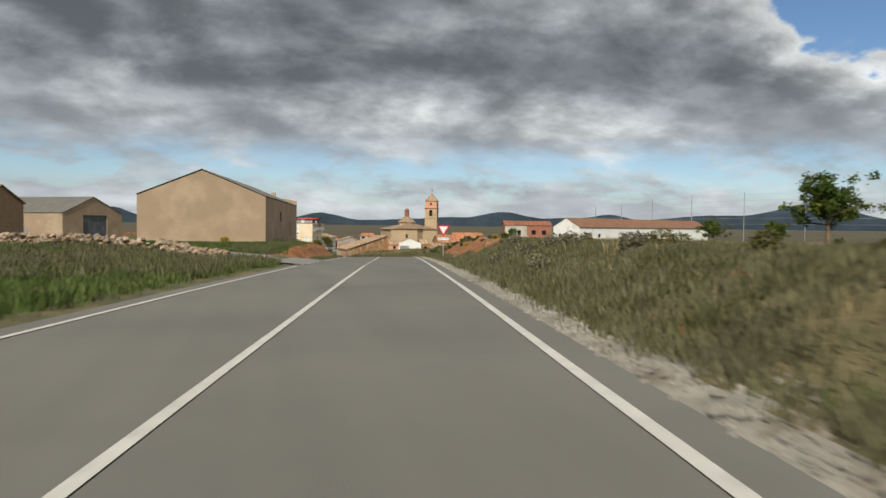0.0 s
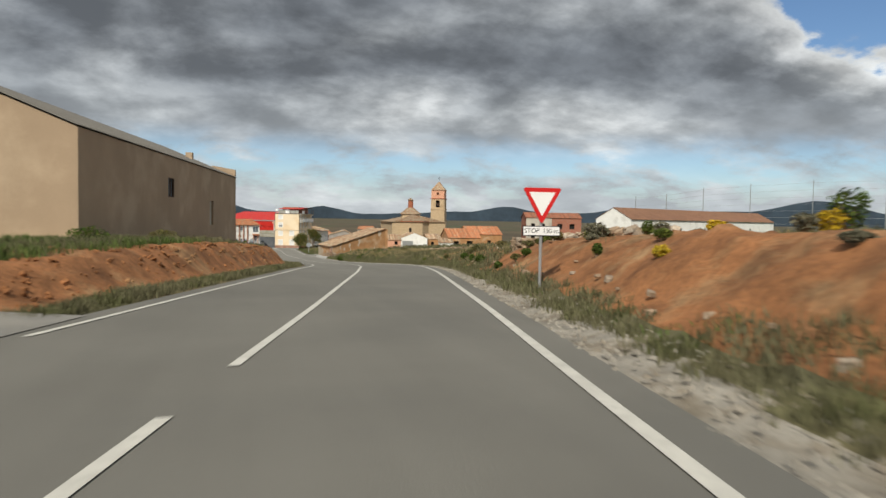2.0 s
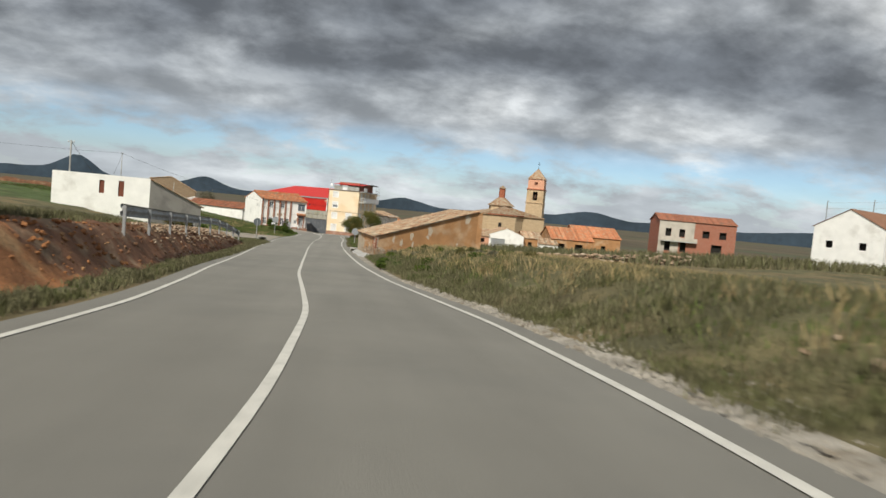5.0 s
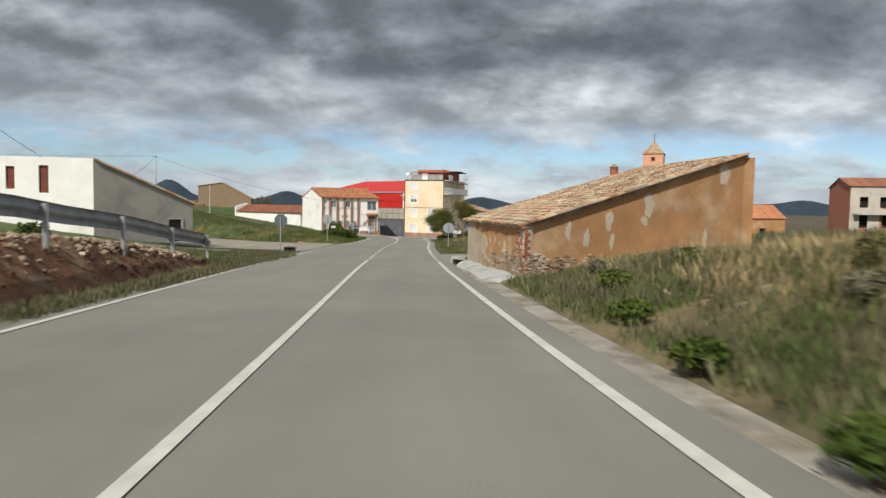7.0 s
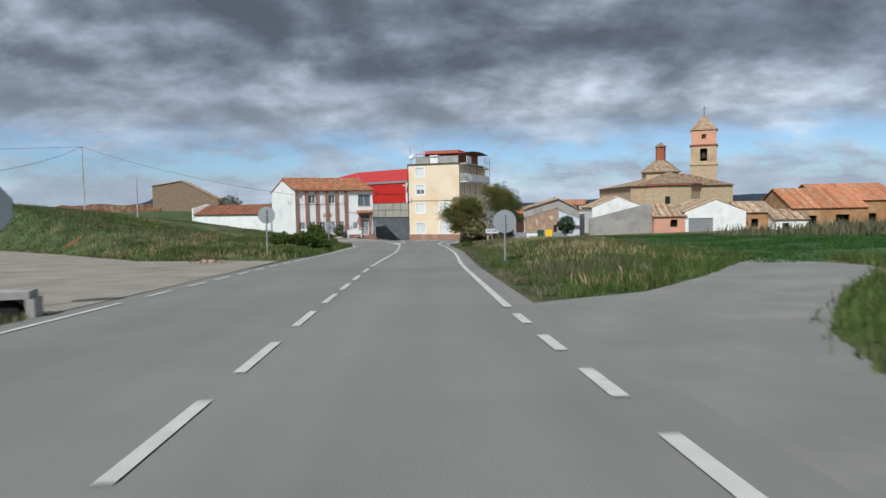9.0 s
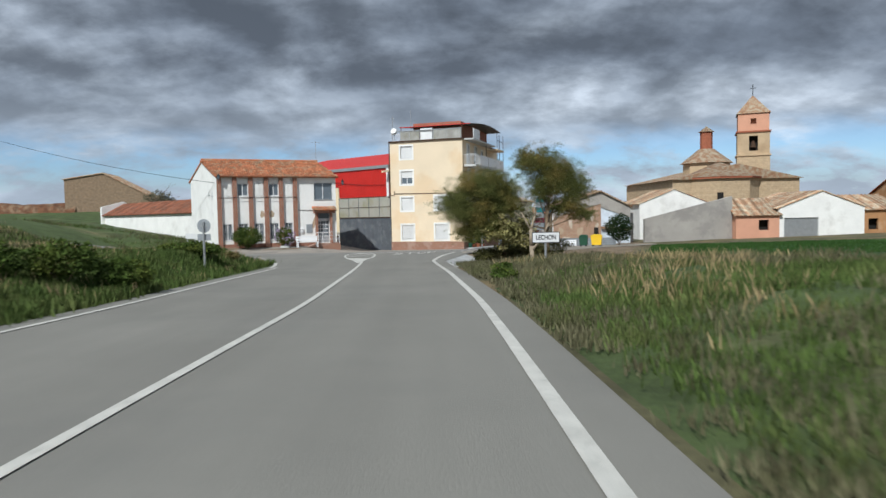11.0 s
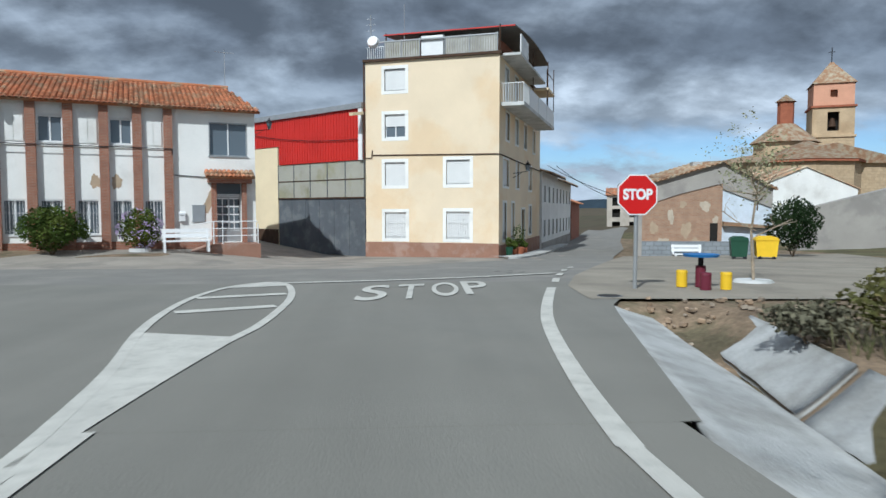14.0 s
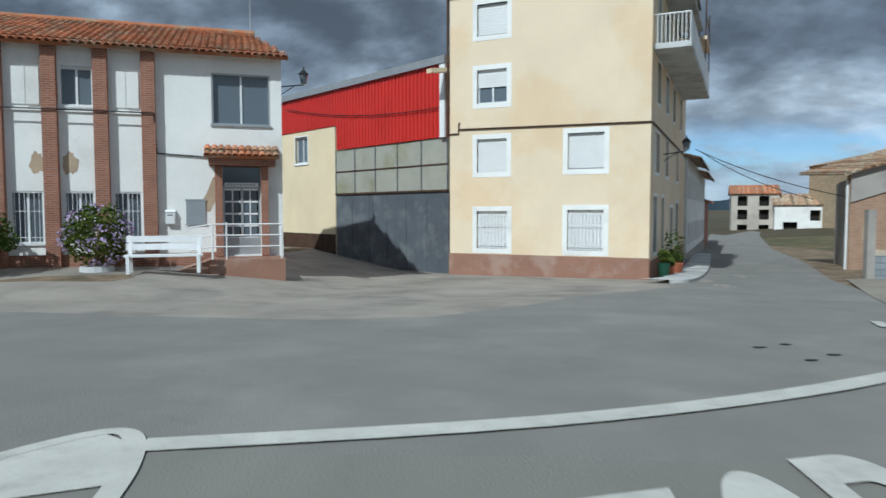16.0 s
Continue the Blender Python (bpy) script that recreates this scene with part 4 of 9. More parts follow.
def window(parent, m, w, h, style="shutter", surround=0.12, drop=1.0, bars=False, frame_mat=None, sill=True):
    """A window set into an opening: m is at its lower left corner, x along the wall, y inwards. drop: how far its roller blind is down."""
    fm = frame_mat or M["white_render"]
    s = Shape()
    a = surround
    if a:
        for q in (((-a, -0.03, -a), (w + a, 0.10, 0)), ((-a, -0.03, h), (w + a, 0.10, h + a)), ((-a, -0.03, 0), (0, 0.10, h)), ((w, -0.03, 0), (w + a, 0.10, h))):
            s.box(*q)
    else:
        for q in (((0, 0.0, 0), (w, 0.10, 0.05)), ((0, 0.0, h - 0.05), (w, 0.10, h)), ((0, 0.0, 0.05), (0.05, 0.10, h - 0.05)), ((w - 0.05, 0.0, 0.05), (w, 0.10, h - 0.05))):
            s.box(*q)
    win = part("window", s, fm, parent, at=m)
    if drop < 1.0:
        part("pane", Shape().box((0.04, 0.13, 0.04), (w - 0.04, 0.15, h - 0.04)), M["glass"], win)
        fr = Shape().box((0.0, 0.10, 0.0), (0.05, 0.17, h)).box((w - 0.05, 0.10, 0.0), (w, 0.17, h)).box((0.05, 0.10, 0.0), (w - 0.05, 0.17, 0.05)).box((0.05, 0.10, h - 0.05), (w - 0.05, 0.17, h)).box((w / 2 - 0.03, 0.10, 0.05), (w / 2 + 0.03, 0.17, h - 0.05))
        part("frame", fr, M["white_metal"], win)
    if drop > 0.0:
        sh = Shape()
        n = max(3, int(h * drop / 0.09))
        for i in range(n):
            z0 = h - h * drop + i * h * drop / n
            sh.box((0.0, 0.075, z0), (w, 0.095, z0 + h * drop / n - 0.007))
        tagged(part("shutter", sh.box((0.0, 0.09, h - h * drop), (w, 0.10, h)), M["shutter"], win), kind="stuff")
    if bars:
        n = max(3, int(w / 0.12))
        for i in range(1, n):
            part("bar", Shape().rod((w * i / n, -0.02, 0.02), (w * i / n, -0.02, h - 0.02), 0.009, sides=5), M["white_metal"], win)
        for z in (0.12 * h, 0.62 * h):
            part("cross_bar", Shape().rod((0.0, -0.02, z), (w, -0.02, z), 0.009, sides=5), M["white_metal"], win)
    if sill:
        part("sill", Shape().box((-a - 0.04, -0.07, -a - 0.05), (w + a + 0.04, 0.02, -a)), fm, win)
    return win


def turned(x, y, z, deg):
    return Matrix.Translation((x, y, z)) @ Matrix.Rotation(radians(deg), 4, "Z")


def gable_house(name, label, m, w, d, eave, ridge, wall_mat, roof_mat, holes=(), side_holes=(), category="building", over=0.25, along_x=False, group="", base=-0.6, ridge_at=0.5, pitch=0.3, rib=0.06, gable_mat=None, thick=0.06):
    """A gabled block: x along its front, y into the depth. The ridge runs into the depth, or along the front with along_x."""
    ob = thing(name, label, category, m, group)
    t = 0.3
    gm = gable_mat or wall_mat
    if along_x:
        part("front_wall", Shape().wall(w, eave - base, t, [(x, z - base, a, b) for x, z, a, b in holes], z0=base), wall_mat, ob)
        part("back_wall", Shape().wall(w, eave - base, t, z0=base, y0=d - t), wall_mat, ob)
        for x in (0.0, w - t):
            part("gable_wall", Shape().prism([(t, base), (d - t, base), (d - t, eave), (d * ridge_at, ridge), (t, eave)], x, x + t, "x"), gm, ob)
        run = d * ridge_at
        ang = math.degrees(math.atan2(ridge - eave, run))
        ribbed(ob, slope_pose(-over, -over, eave - over * (ridge - eave) / run + 0.08, ang), w + 2 * over, (run + over) / math.cos(radians(ang)), roof_mat, pitch, rib, thick=thick)
        run = d * (1 - ridge_at)
        ang = math.degrees(math.atan2(ridge - eave, run))
        ribbed(ob, slope_pose(w + over, d + over, eave - over * (ridge - eave) / run + 0.08, ang, 180), w + 2 * over, (run + over) / math.cos(radians(ang)), roof_mat, pitch, rib, thick=thick)
    else:
        part("front_wall", Shape().wall(w, eave - base, t, [(x, z - base, a, b) for x, z, a, b in holes], z0=base), wall_mat, ob)
        part("gable", Shape().prism([(0, eave), (w, eave), (w * ridge_at, ridge)], 0, t), wall_mat, ob)
        part("back_wall", Shape().prism([(0, base), (w, base), (w, eave), (w * ridge_at, ridge), (0, eave)], d - t, d), wall_mat, ob)
        part("side_wall", Shape().wall(d - 2 * t, eave - base, t, [(x, z - base, a, b) for x, z, a, b in side_holes], z0=base).moved(turned(w, t, 0, 90)), gm, ob)
        part("side_wall", Shape().wall(d - 2 * t, eave - base, t, z0=base).moved(turned(t, t, 0, 90)), gm, ob)
        run = w * ridge_at
        ang = math.degrees(math.atan2(ridge - eave, run))
        ribbed(ob, slope_pose(-over, d + 0.1, eave - over * (ridge - eave) / run + 0.08, ang, -90), d + 0.2, (run + over) / math.cos(radians(ang)), roof_mat, pitch, rib, thick=thick)
        run = w * (1 - ridge_at)
        ang = math.degrees(math.atan2(ridge - eave, run))
        ribbed(ob, slope_pose(w + over, -0.1, eave - over * (ridge - eave) / run + 0.08, ang, 90), d + 0.2, (run + over) / math.cos(radians(ang)), roof_mat, pitch, rib, thick=thick)
    # solid near-black block in place of the shaded rooms
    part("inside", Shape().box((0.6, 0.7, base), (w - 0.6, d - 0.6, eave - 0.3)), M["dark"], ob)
    return ob


# ---- the sheds by the road ----
shed_a = gable_house("warehouse", "large tan rendered warehouse with a gabled sheet roof", frame_xy((-25.36, -146.45), (-14.08, -148.1), 7.1), 11.4, 33.4, 4.35, 6.7, M["tan_render"], M["old_sheet"],
                     side_holes=((12.0, 2.05, 1.25, 1.1), (22.7, 0.35, 1.25, 1.75)), base=-2.8, over=0.06, pitch=0.22, rib=0.03, thick=0.02)
win = part("window", Shape().box((0, 0.12, 0), (1.25, 0.16, 1.1)), M["glass"], shed_a, at=turned(11.4, 12.3, 2.05, 90))
part("frame", Shape().box((0, 0.02, 0), (0.06, 0.12, 1.1)).box((1.19, 0.02, 0), (1.25, 0.12, 1.1)).box((0.06, 0.02, 1.04), (1.19, 0.12, 1.1)).box((0.06, 0.02, 0), (1.19, 0.12, 0.06)).box((0.6, 0.04, 0.06), (0.65, 0.11, 1.04)), M["wood_dark"], win)
part("door", Shape().box((0.45, 0.14, 0), (1.25, 0.18, 1.75)), M["fibre"], shed_a, "pale metal side door left ajar", at=turned(11.4, 23.0, 0.35, 90))
part("chimney", Shape().box((8.6, 27.5, 5.2), (9.1, 28.0, 5.95)), M["tan_render"], shed_a)
part("parapet", Shape().prism([(6.2, 4.9), (11.4, 4.35), (11.4, 5.05), (9.6, 5.35)], 33.1, 33.5), M["tan_render"], shed_a)
shed_b = gable_house("warehouse", "smaller tan warehouse with a grey roller door", frame_xy((-44.1, -94.9), (-36.7, -84.3), 5.6), 12.0, 26, 4.6, 7.3, M["tan_render"], M["old_sheet"], holes=((3.9, 0.2, 4.9, 4.1),), base=-1.8, over=0.1, pitch=0.3, rib=0.03)
part("side_door", Shape().box((-0.04, 7.5, 0.0), (-0.003, 8.6, 2.3)), M["galv"], shed_b, "pale blue-grey side door")
door = Shape()
for i in range(27):
    door.box((3.9, 0.15, 0.2 + i * 0.152), (8.8, 0.20, 0.2 + i * 0.152 + 0.14))
part("roller_door", door, M["grey_steel"], shed_b, "closed grey roller door")
for px, py, pz in ((-34.2, -98.6, 0.0), (-33.2, -98.8, 0.0), (-32.6, -98.3, 0.0)):
    z = float(ground_z(px, py)) - 0.05
    drum = thing("oil_drum", "pale dented drum standing beside the warehouse", "drum", pose(px, py, z), "drums")
    part("body", Shape().rod((0, 0, 0), (0, 0, 1.0), 0.4, sides=14), M["concrete"], drum)
    part("rim", Shape().rod((0, 0, 1.0), (0, 0, 1.05), 0.42, sides=14), M["galv"], drum)
stone_barn = gable_house("stone_barn", "rubble stone barn with an old tiled roof", frame_xy((-53.5, -124.0), (-45.2, -126.2), 6.5), 8.6, 9, 4.6, 6.6, M["stone_wall"], M["old_tile"], along_x=True, pitch=0.23, rib=0.08, base=-1.5)

# white barn with the falling roof
barn = thing("white_barn", "white lime-washed barn with a roof falling to one side", "barn", frame_xy((-19.6, -52.6), (-15.2, -47.9), 2.6))
part("side_wall", Shape().prism([(0, -1.0), (6.45, -1.0), (6.45, 1.55), (0, 4.1)], 0.0, 0.3), M["grey_render"], barn, "grey cemented side wall")
lw = 9.4
front = Shape().wall(lw, 5.2, 0.3, [(4.45, 3.25, 0.5, 1.35), (6.3, 3.05, 0.55, 1.65)], z0=-1.0)
part("front_wall", front, M["white_render"], barn, at=turned(-7.1, 6.17, 0, -41))
for x, z, w, h in ((4.45, 2.25, 0.5, 1.35), (6.3, 2.05, 0.55, 1.65)):
    part("door", Shape().box((x, 0.12, z), (x + w, 0.17, z + h)), M["wood_red"], barn, "weathered red-brown plank door", at=turned(-7.1, 6.17, 0, -41))
# flat black panel on the wall paints the opening's shade
part("doorway", Shape().box((4.75, -0.006, -1.0), (5.6, 0.02, 0.48)), M["dark"], barn, "open doorway painted as a shade-black panel")
part("door_jamb", Shape().box((5.6, -0.05, -1.0), (5.75, 0.02, 0.52)).box((4.7, -0.05, 0.48), (5.75, 0.02, 0.56)), M["concrete"], barn, "pale cement door edge")
ang = math.degrees(math.atan2(2.55, 6.45))
ribbed(barn, Matrix.Translation((6.75, -0.15, 1.5)) @ Matrix.Rotation(radians(90), 4, "Z") @ Matrix.Rotation(radians(ang), 4, "X"), 9.0, 7.2, M["old_tile"], 0.24, 0.08)
# black filling painted as the barn's unlit interior
part("inside", Shape().box((0.4, 0.4, -1.0), (6.0, 7.5, 1.2)), M["dark"], barn)

bb = thing("brown_barn", "brown cemented barn with uneven roof slopes", "barn", frame_xy((-49.4, 58.5), (-38.1, 60.5), 3.5) @ Matrix.Diagonal((0.684, 0.9, 1.0, 1)))
part("gable_wall", Shape().prism([(0, -1.5), (16.8, -1.5), (16.8, 2.1), (7.4, 5.55), (0, 4.7)], 0, 0.4), M["barn_brick"], bb)
part("side_wall", Shape().box((16.4, 0.4, -1.5), (16.8, 9, 2.1)), M["barn_brick"], bb)
part("side_wall", Shape().box((0, 0.4, -1.5), (0.4, 9, 4.7)), M["barn_brick"], bb)
part("back_wall", Shape().prism([(0, -1.5), (16.8, -1.5), (16.8, 2.1), (7.4, 5.55), (0, 4.7)], 9.0, 9.4), M["barn_brick"], bb)
a_ = math.degrees(math.atan2(3.45, 9.4))
ribbed(bb, slope_pose(17.1, -0.15, 2.05, a_, 90), 9.8, 10.4, M["old_tile"], 0.28, 0.07)
ribbed(bb, slope_pose(-0.3, 9.6, 4.72, math.degrees(math.atan2(0.85, 7.4)), -90), 9.8, 7.8, M["old_tile"], 0.28, 0.07)
low = gable_house("low_store", "low whitewashed store with an old tiled roof", frame_xy((-36.0, 41.1), (-20.6, 24.9), 1.75), 22.3, 4.4, 1.15, 2.35, M["white_render"], M["dull_tile"], along_x=True, pitch=0.24, rib=0.08, base=-1.6)
part("wall_end", Shape().prism([(-0.3, -1.6), (4.6, -1.6), (4.6, 1.3), (2.2, 2.75), (-0.3, 2.1)], -0.45, -0.002, "x"), M["white_render"], low)

terr_s = Shape()
for k in range(45):
    x = -92 + k * 1.0
    y, t = 57 + 0.05 * k, 0.55 * lump(x, 0, 0.21, 3.0) + 0.25 * lump(x, 0, 0.9, 6.0)
    z = float(ground_z(x, y))
    terr_s.v += [(x, y - 1.1, z - 0.8), (x, y - 0.5 + 0.3 * t, z + 0.7 + 0.5 * t), (x, y + 0.3, z + 1.25 + t), (x, y + 1.4, z + 1.3 + t), (x, y + 3.5, z - 0.8)]
for k in range(44):
    terr_s.f += [(k * 5 + i, k * 5 + 5 + i, k * 5 + 6 + i, k * 5 + 1 + i) for i in range(4)]
tagged(part("field_terrace", terr_s, M["dark_soil"], smooth=True), "dark earth and stone terrace above the fields", "terrace", kind="structure")

# ---- the white house at the junction ----
hall_pose = frame_xy((-15.5, 15.45), (-6.55, 18.9), -0.47) @ Matrix.Diagonal((0.872, 0.9, 0.9, 1))
hall = thing("village_hall", "white two-storey house with brick pilasters and clay tile roof", "house", hall_pose)
HW, HD, HE, HR = 11.0, 9.0, 6.78, 8.45
bays = [(0.36, 1.36), (1.76, 2.78), (3.18, 4.18), (4.58, 5.54), (5.92, 6.85)]
holes = [(a + 0.06, 1.05, b - a - 0.12, 1.5) for a, b in bays] + [(a + 0.02, 5.0, b - a - 0.04, 1.2) for a, b in (bays[1], bays[3])] + [(8.86, 4.62, 1.78, 1.56), (9.15, 0.62, 1.15, 2.75)]
LEAN = Matrix(((1, -0.2, 0, 0.06), (0, 1, 0, 0), (0, 0, 1, 0), (0, 0, 0, 1)))
part("front_wall", Shape().wall(HW, HE + 0.6, 0.3, [(x, z + 0.6, a, b) for x, z, a, b in holes], z0=-0.6), M["white_render"], hall)
part("back_wall", Shape().wall(HW, HE + 0.6, 0.3, z0=-0.6, y0=HD - 0.3).moved(LEAN), M["white_render"], hall)
for x in (0.0, HW - 0.3):
    part("gable_wall", Shape().prism([(0.3, -0.6), (HD - 0.3, -0.6), (HD - 0.3, HE), (HD / 2, HR), (0.3, HE)], x, x + 0.3, "x").moved(LEAN), M["white_render"], hall)
# black core painted as the shade of the hall's rooms
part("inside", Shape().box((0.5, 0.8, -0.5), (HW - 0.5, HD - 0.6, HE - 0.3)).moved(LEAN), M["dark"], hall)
for x in (0.0, 1.36, 2.78, 4.18, 5.54, 6.85):
    part("pilaster", Shape().box((x, -0.22, -0.6), (x + 0.39, -0.002, HE - 0.02)), M["brick_wall"], hall, "brick pilaster")
part("plinth", Shape().box((0.4, -0.06, -0.6), (9.0, -0.003, 0.72)), M["brick_wall"], hall, "brick plinth")
for i, (a, b) in enumerate(bays):
    window(hall, Matrix.Translation((a + 0.06, 0.02, 1.05)), b - a - 0.12, 1.5, surround=0.0, drop=0.0, bars=True, sill=True, frame_mat=M["white_metal"])
    if i in (1, 3):
        window(hall, Matrix.Translation((a + 0.02, 0.02, 5.0)), b - a - 0.04, 1.2, surround=0.0, drop=0.12, sill=True, frame_mat=M["white_metal"])
    else:
        part("blind_panel", Shape().box((a + 0.10, -0.03, 5.0), (b - 0.45, -0.002, 6.05)).box((b - 0.42, -0.05, 5.0), (b - 0.08, -0.002, 6.05)), M["white_render"], hall, "rendered-over window panel")
    part("string_course", Shape().box((a, -0.05, 4.83), (b, -0.002, 4.9)), M["white_render"], hall)
window(hall, Matrix.Translation((8.86, 0.02, 4.62)), 1.78, 1.56, surround=0.0, drop=0.0, sill=True, frame_mat=M["galv"])


def blotch(cx, cz, w, h_, seed, n=44, t=0.006):
    """A ragged flake on a wall's face."""
    rnd = random.Random(seed)
    waves = [(k, rnd.uniform(0, 6.28), rnd.uniform(0.5, 1.0) * 0.34 / k ** 0.6) for k in (2, 3, 5, 8, 13)]
    pts = []
    for i in range(n):
        a = 2 * math.pi * i / n
        q = max(0.25, 0.72 + sum(h * math.sin(k * a + f) for k, f, h in waves) * 0.6)
        pts.append((cx + q * w / 2 * math.cos(a), cz + q * h_ / 2 * math.sin(a)))
    return Shape().prism(pts, -t, 0.0)


for cx, w, sd in ((3.98, 0.4, 3), (4.85, 0.45, 4)):
    part("bare_patch", blotch(cx, 3.35, w * 1.2, 0.95, sd), M["bare_patch"], hall, "patch where the white render has fallen")
part("bare_patch", Shape().prism([(8.35, 2.05), (8.65, 2.5), (8.85, 3.0), (9.05, 3.15), (9.05, 2.6), (8.85, 2.15), (8.75, 1.95)], -0.006, 0.0), M["bare_patch"], hall, "ragged bare plaster beside the door")
part("notice_board", Shape().box((8.05, -0.04, 1.6), (8.62, -0.002, 2.3)).box((8.02, -0.05, 1.56), (8.65, -0.04, 1.6)).box((8.02, -0.05, 2.3), (8.65, -0.04, 2.34)), M["sign_back"], hall, "grey notice board")
box = part("letter_box", Shape().box((7.45, -0.14, 1.6), (7.72, -0.002, 1.95)).prism([(-0.16, 1.95), (0.0, 1.95), (0.0, 2.03)], 7.43, 7.74, "x"), M["white_metal"], hall, "white letter box")
part("slot", Shape().box((7.5, -0.146, 1.85), (7.67, -0.14, 1.875)), M["black"], box)
# the porch with its door, step and rail
for x in (8.92, 10.32):
    part("porch_pillar", Shape().box((x, -0.28, 0.6), (x + 0.22, -0.003, 3.35)), M["brick_wall"], hall, "brick door jamb")
part("porch_lintel", Shape().box((8.75, -0.55, 3.36), (10.75, -0.003, 3.6)), M["brick_wall"], hall)
tiled_roof(hall, slope_pose(8.62, -0.72, 3.63, 24), 2.25, 0.8, M["tile"], pieces=30, name="porch_roof", seed=5)
dr = part("door", Shape().box((9.15, 0.14, 0.62), (9.21, 0.22, 2.75)).box((10.24, 0.14, 0.62), (10.30, 0.22, 2.75)).box((9.21, 0.14, 2.68), (10.24, 0.22, 2.75)).box((9.21, 0.14, 0.62), (10.24, 0.22, 1.15)).box((9.69, 0.13, 1.15), (9.77, 0.23, 2.68)), M["galv"], hall, "glazed double door with small panes")
for k in range(2):
    for j in range(4):
        for i in range(2):
            x, z = 9.23 + k * 0.54 + i * 0.23, 1.2 + j * 0.375
            part("pane", Shape().box((x, 0.17, z), (x + 0.19, 0.185, z + 0.32)), M["glass"], dr)
for i in range(5):
    for x0, x1 in ((9.23 + k * 0.54, 10.22), (9.21, 9.70)):
        part("glazing_bar", Shape().box((x0, 0.15, 1.15 + i * 0.375 - 0.03), (x1, 0.205, 1.15 + i * 0.375 + 0.03)), M["white_metal"], dr)
for x0 in (9.42, 9.96):
    part("glazing_bar", Shape().box((x0, 0.15, 1.15), (x0 + 0.04, 0.2, 2.68)), M["white_metal"], dr)
part("transom_grille", Shape().box((9.15, 0.16, 2.85), (10.30, 0.2, 3.36)), M["glass"], hall)
part("name_plate", Shape().box((9.2, 0.08, 2.74), (10.25, 0.14, 2.86)), M["white_metal"], hall, "pale lintel plate with worn lettering")
bars = Shape()
for i in range(9):
    bars.box((9.28 + i * 0.1, 0.072, 2.77), (9.34 + i * 0.1, 0.08, 2.83))
tagged(part("lettering", bars, M["sign_back"], hall), kind="stuff")
part("step", Shape().box((8.75, -1.5, -0.6), (10.95, -0.07, 0.58)), M["brown_plinth"], hall, "red-brown entrance step")
part("ramp", Shape().prism([(6.9, -0.6), (8.74, -0.6), (8.74, 0.56), (6.9, -0.05)], -1.45, -0.25), M["brown_plinth"], hall, "red-brown ramp beside the door")
rail = part("railing", Shape().rod((8.2, -1.4, 1.5), (8.85, -1.4, 1.6), 0.02).rod((8.85, -1.4, 1.6), (10.85, -1.4, 1.6), 0.02), M["white_metal"], hall, "white tubular entrance rail")
for x, z, r in ((8.85, 1.62, 0.028), (10.85, 1.5, 0.028), (9.25, 1.66, 0.022)):
    part("post", Shape().rod((x, -1.4, 0.58), (x, -1.4, z), r), M["white_metal"], rail)
for z in (0.95, 1.28):
    part("bar", Shape().rod((8.2, -1.4, z - 0.1), (8.85, -1.4, z), 0.02).rod((8.85, -1.4, z), (10.85, -1.4, z), 0.02), M["white_metal"], rail)
# roof: single tiles to the road, plain slope behind
ang = math.degrees(math.atan2(HR - HE, HD / 2))
tiled_roof(hall, slope_pose(-0.10, -0.42, HE - 0.08, ang), HW + 0.30, 5.15, M["tile"], pieces=300, seed=2, skew=-0.19)
part("back_roof", Shape().prism([(HD / 2, HR + 0.05), (HD + 0.42, HE - 0.10), (HD + 0.42, HE - 0.20), (HD / 2, HR - 0.06)], -0.10, HW + 0.2, "x").moved(LEAN), M["tile"], hall)
part("ridge", Shape().rod((-0.94, HD / 2, HR + 0.10), (HW - 0.65, HD / 2, HR + 0.10), 0.12, sides=8), M["tile"], hall)
part("eave_board", Shape().box((-0.05, -0.34, HE - 0.06), (HW + 0.05, 0.0, HE + 0.03)), M["brick_wall"], hall)
part("aerial", Shape().rod((10.2, 4.5, HR), (10.2, 4.5, HR + 2.1), 0.02).rod((9.7, 4.5, HR + 1.95), (10.7, 4.5, HR + 1.95), 0.012), M["galv"], hall, "thin roof aerial")
cross = Shape()
for y, z in ((1.6, 5.05), (2.6, 5.15)):
    cross.box((-0.02, y - 0.04, z - 0.35), (-0.002, y + 0.04, z + 0.35)).box((-0.02, y - 0.3, z - 0.04), (-0.002, y + 0.3, z + 0.04))
part("wall_iron", cross.moved(LEAN), M["galv"], hall, "thin wall irons on the gable")


def lantern(parent, m, reach=0.75):
    """A wall lamp on a bracket that reaches out along -y."""
    ob = part("wall_lamp", Shape().rod((0, 0, 0), (0, -reach, 0.1), 0.018, sides=6).rod((0, 0, -0.25), (0, -reach * 0.6, 0.05), 0.014, sides=6), M["black"], parent, "black wrought-iron street lantern", at=m)
    part("lantern", Shape().rod((0, -reach, 0.12), (0, -reach, 0.42), 0.09, 0.15, 6), M["glass"], ob)
    part("hood", Shape().rod((0, -reach, 0.42), (0, -reach, 0.58), 0.19, 0.04, 6).rod((0, -reach, 0.58), (0, -reach, 0.66), 0.025, sides=5), M["black"], ob)
    return ob


lantern(hall, Matrix.Translation((HW - 0.02, 0.1, HE - 0.9)) @ Matrix.Rotation(radians(90), 4, "Z"))
lantern(hall, Matrix.Translation((0.15, -0.2, HE - 0.45)), 0.35)


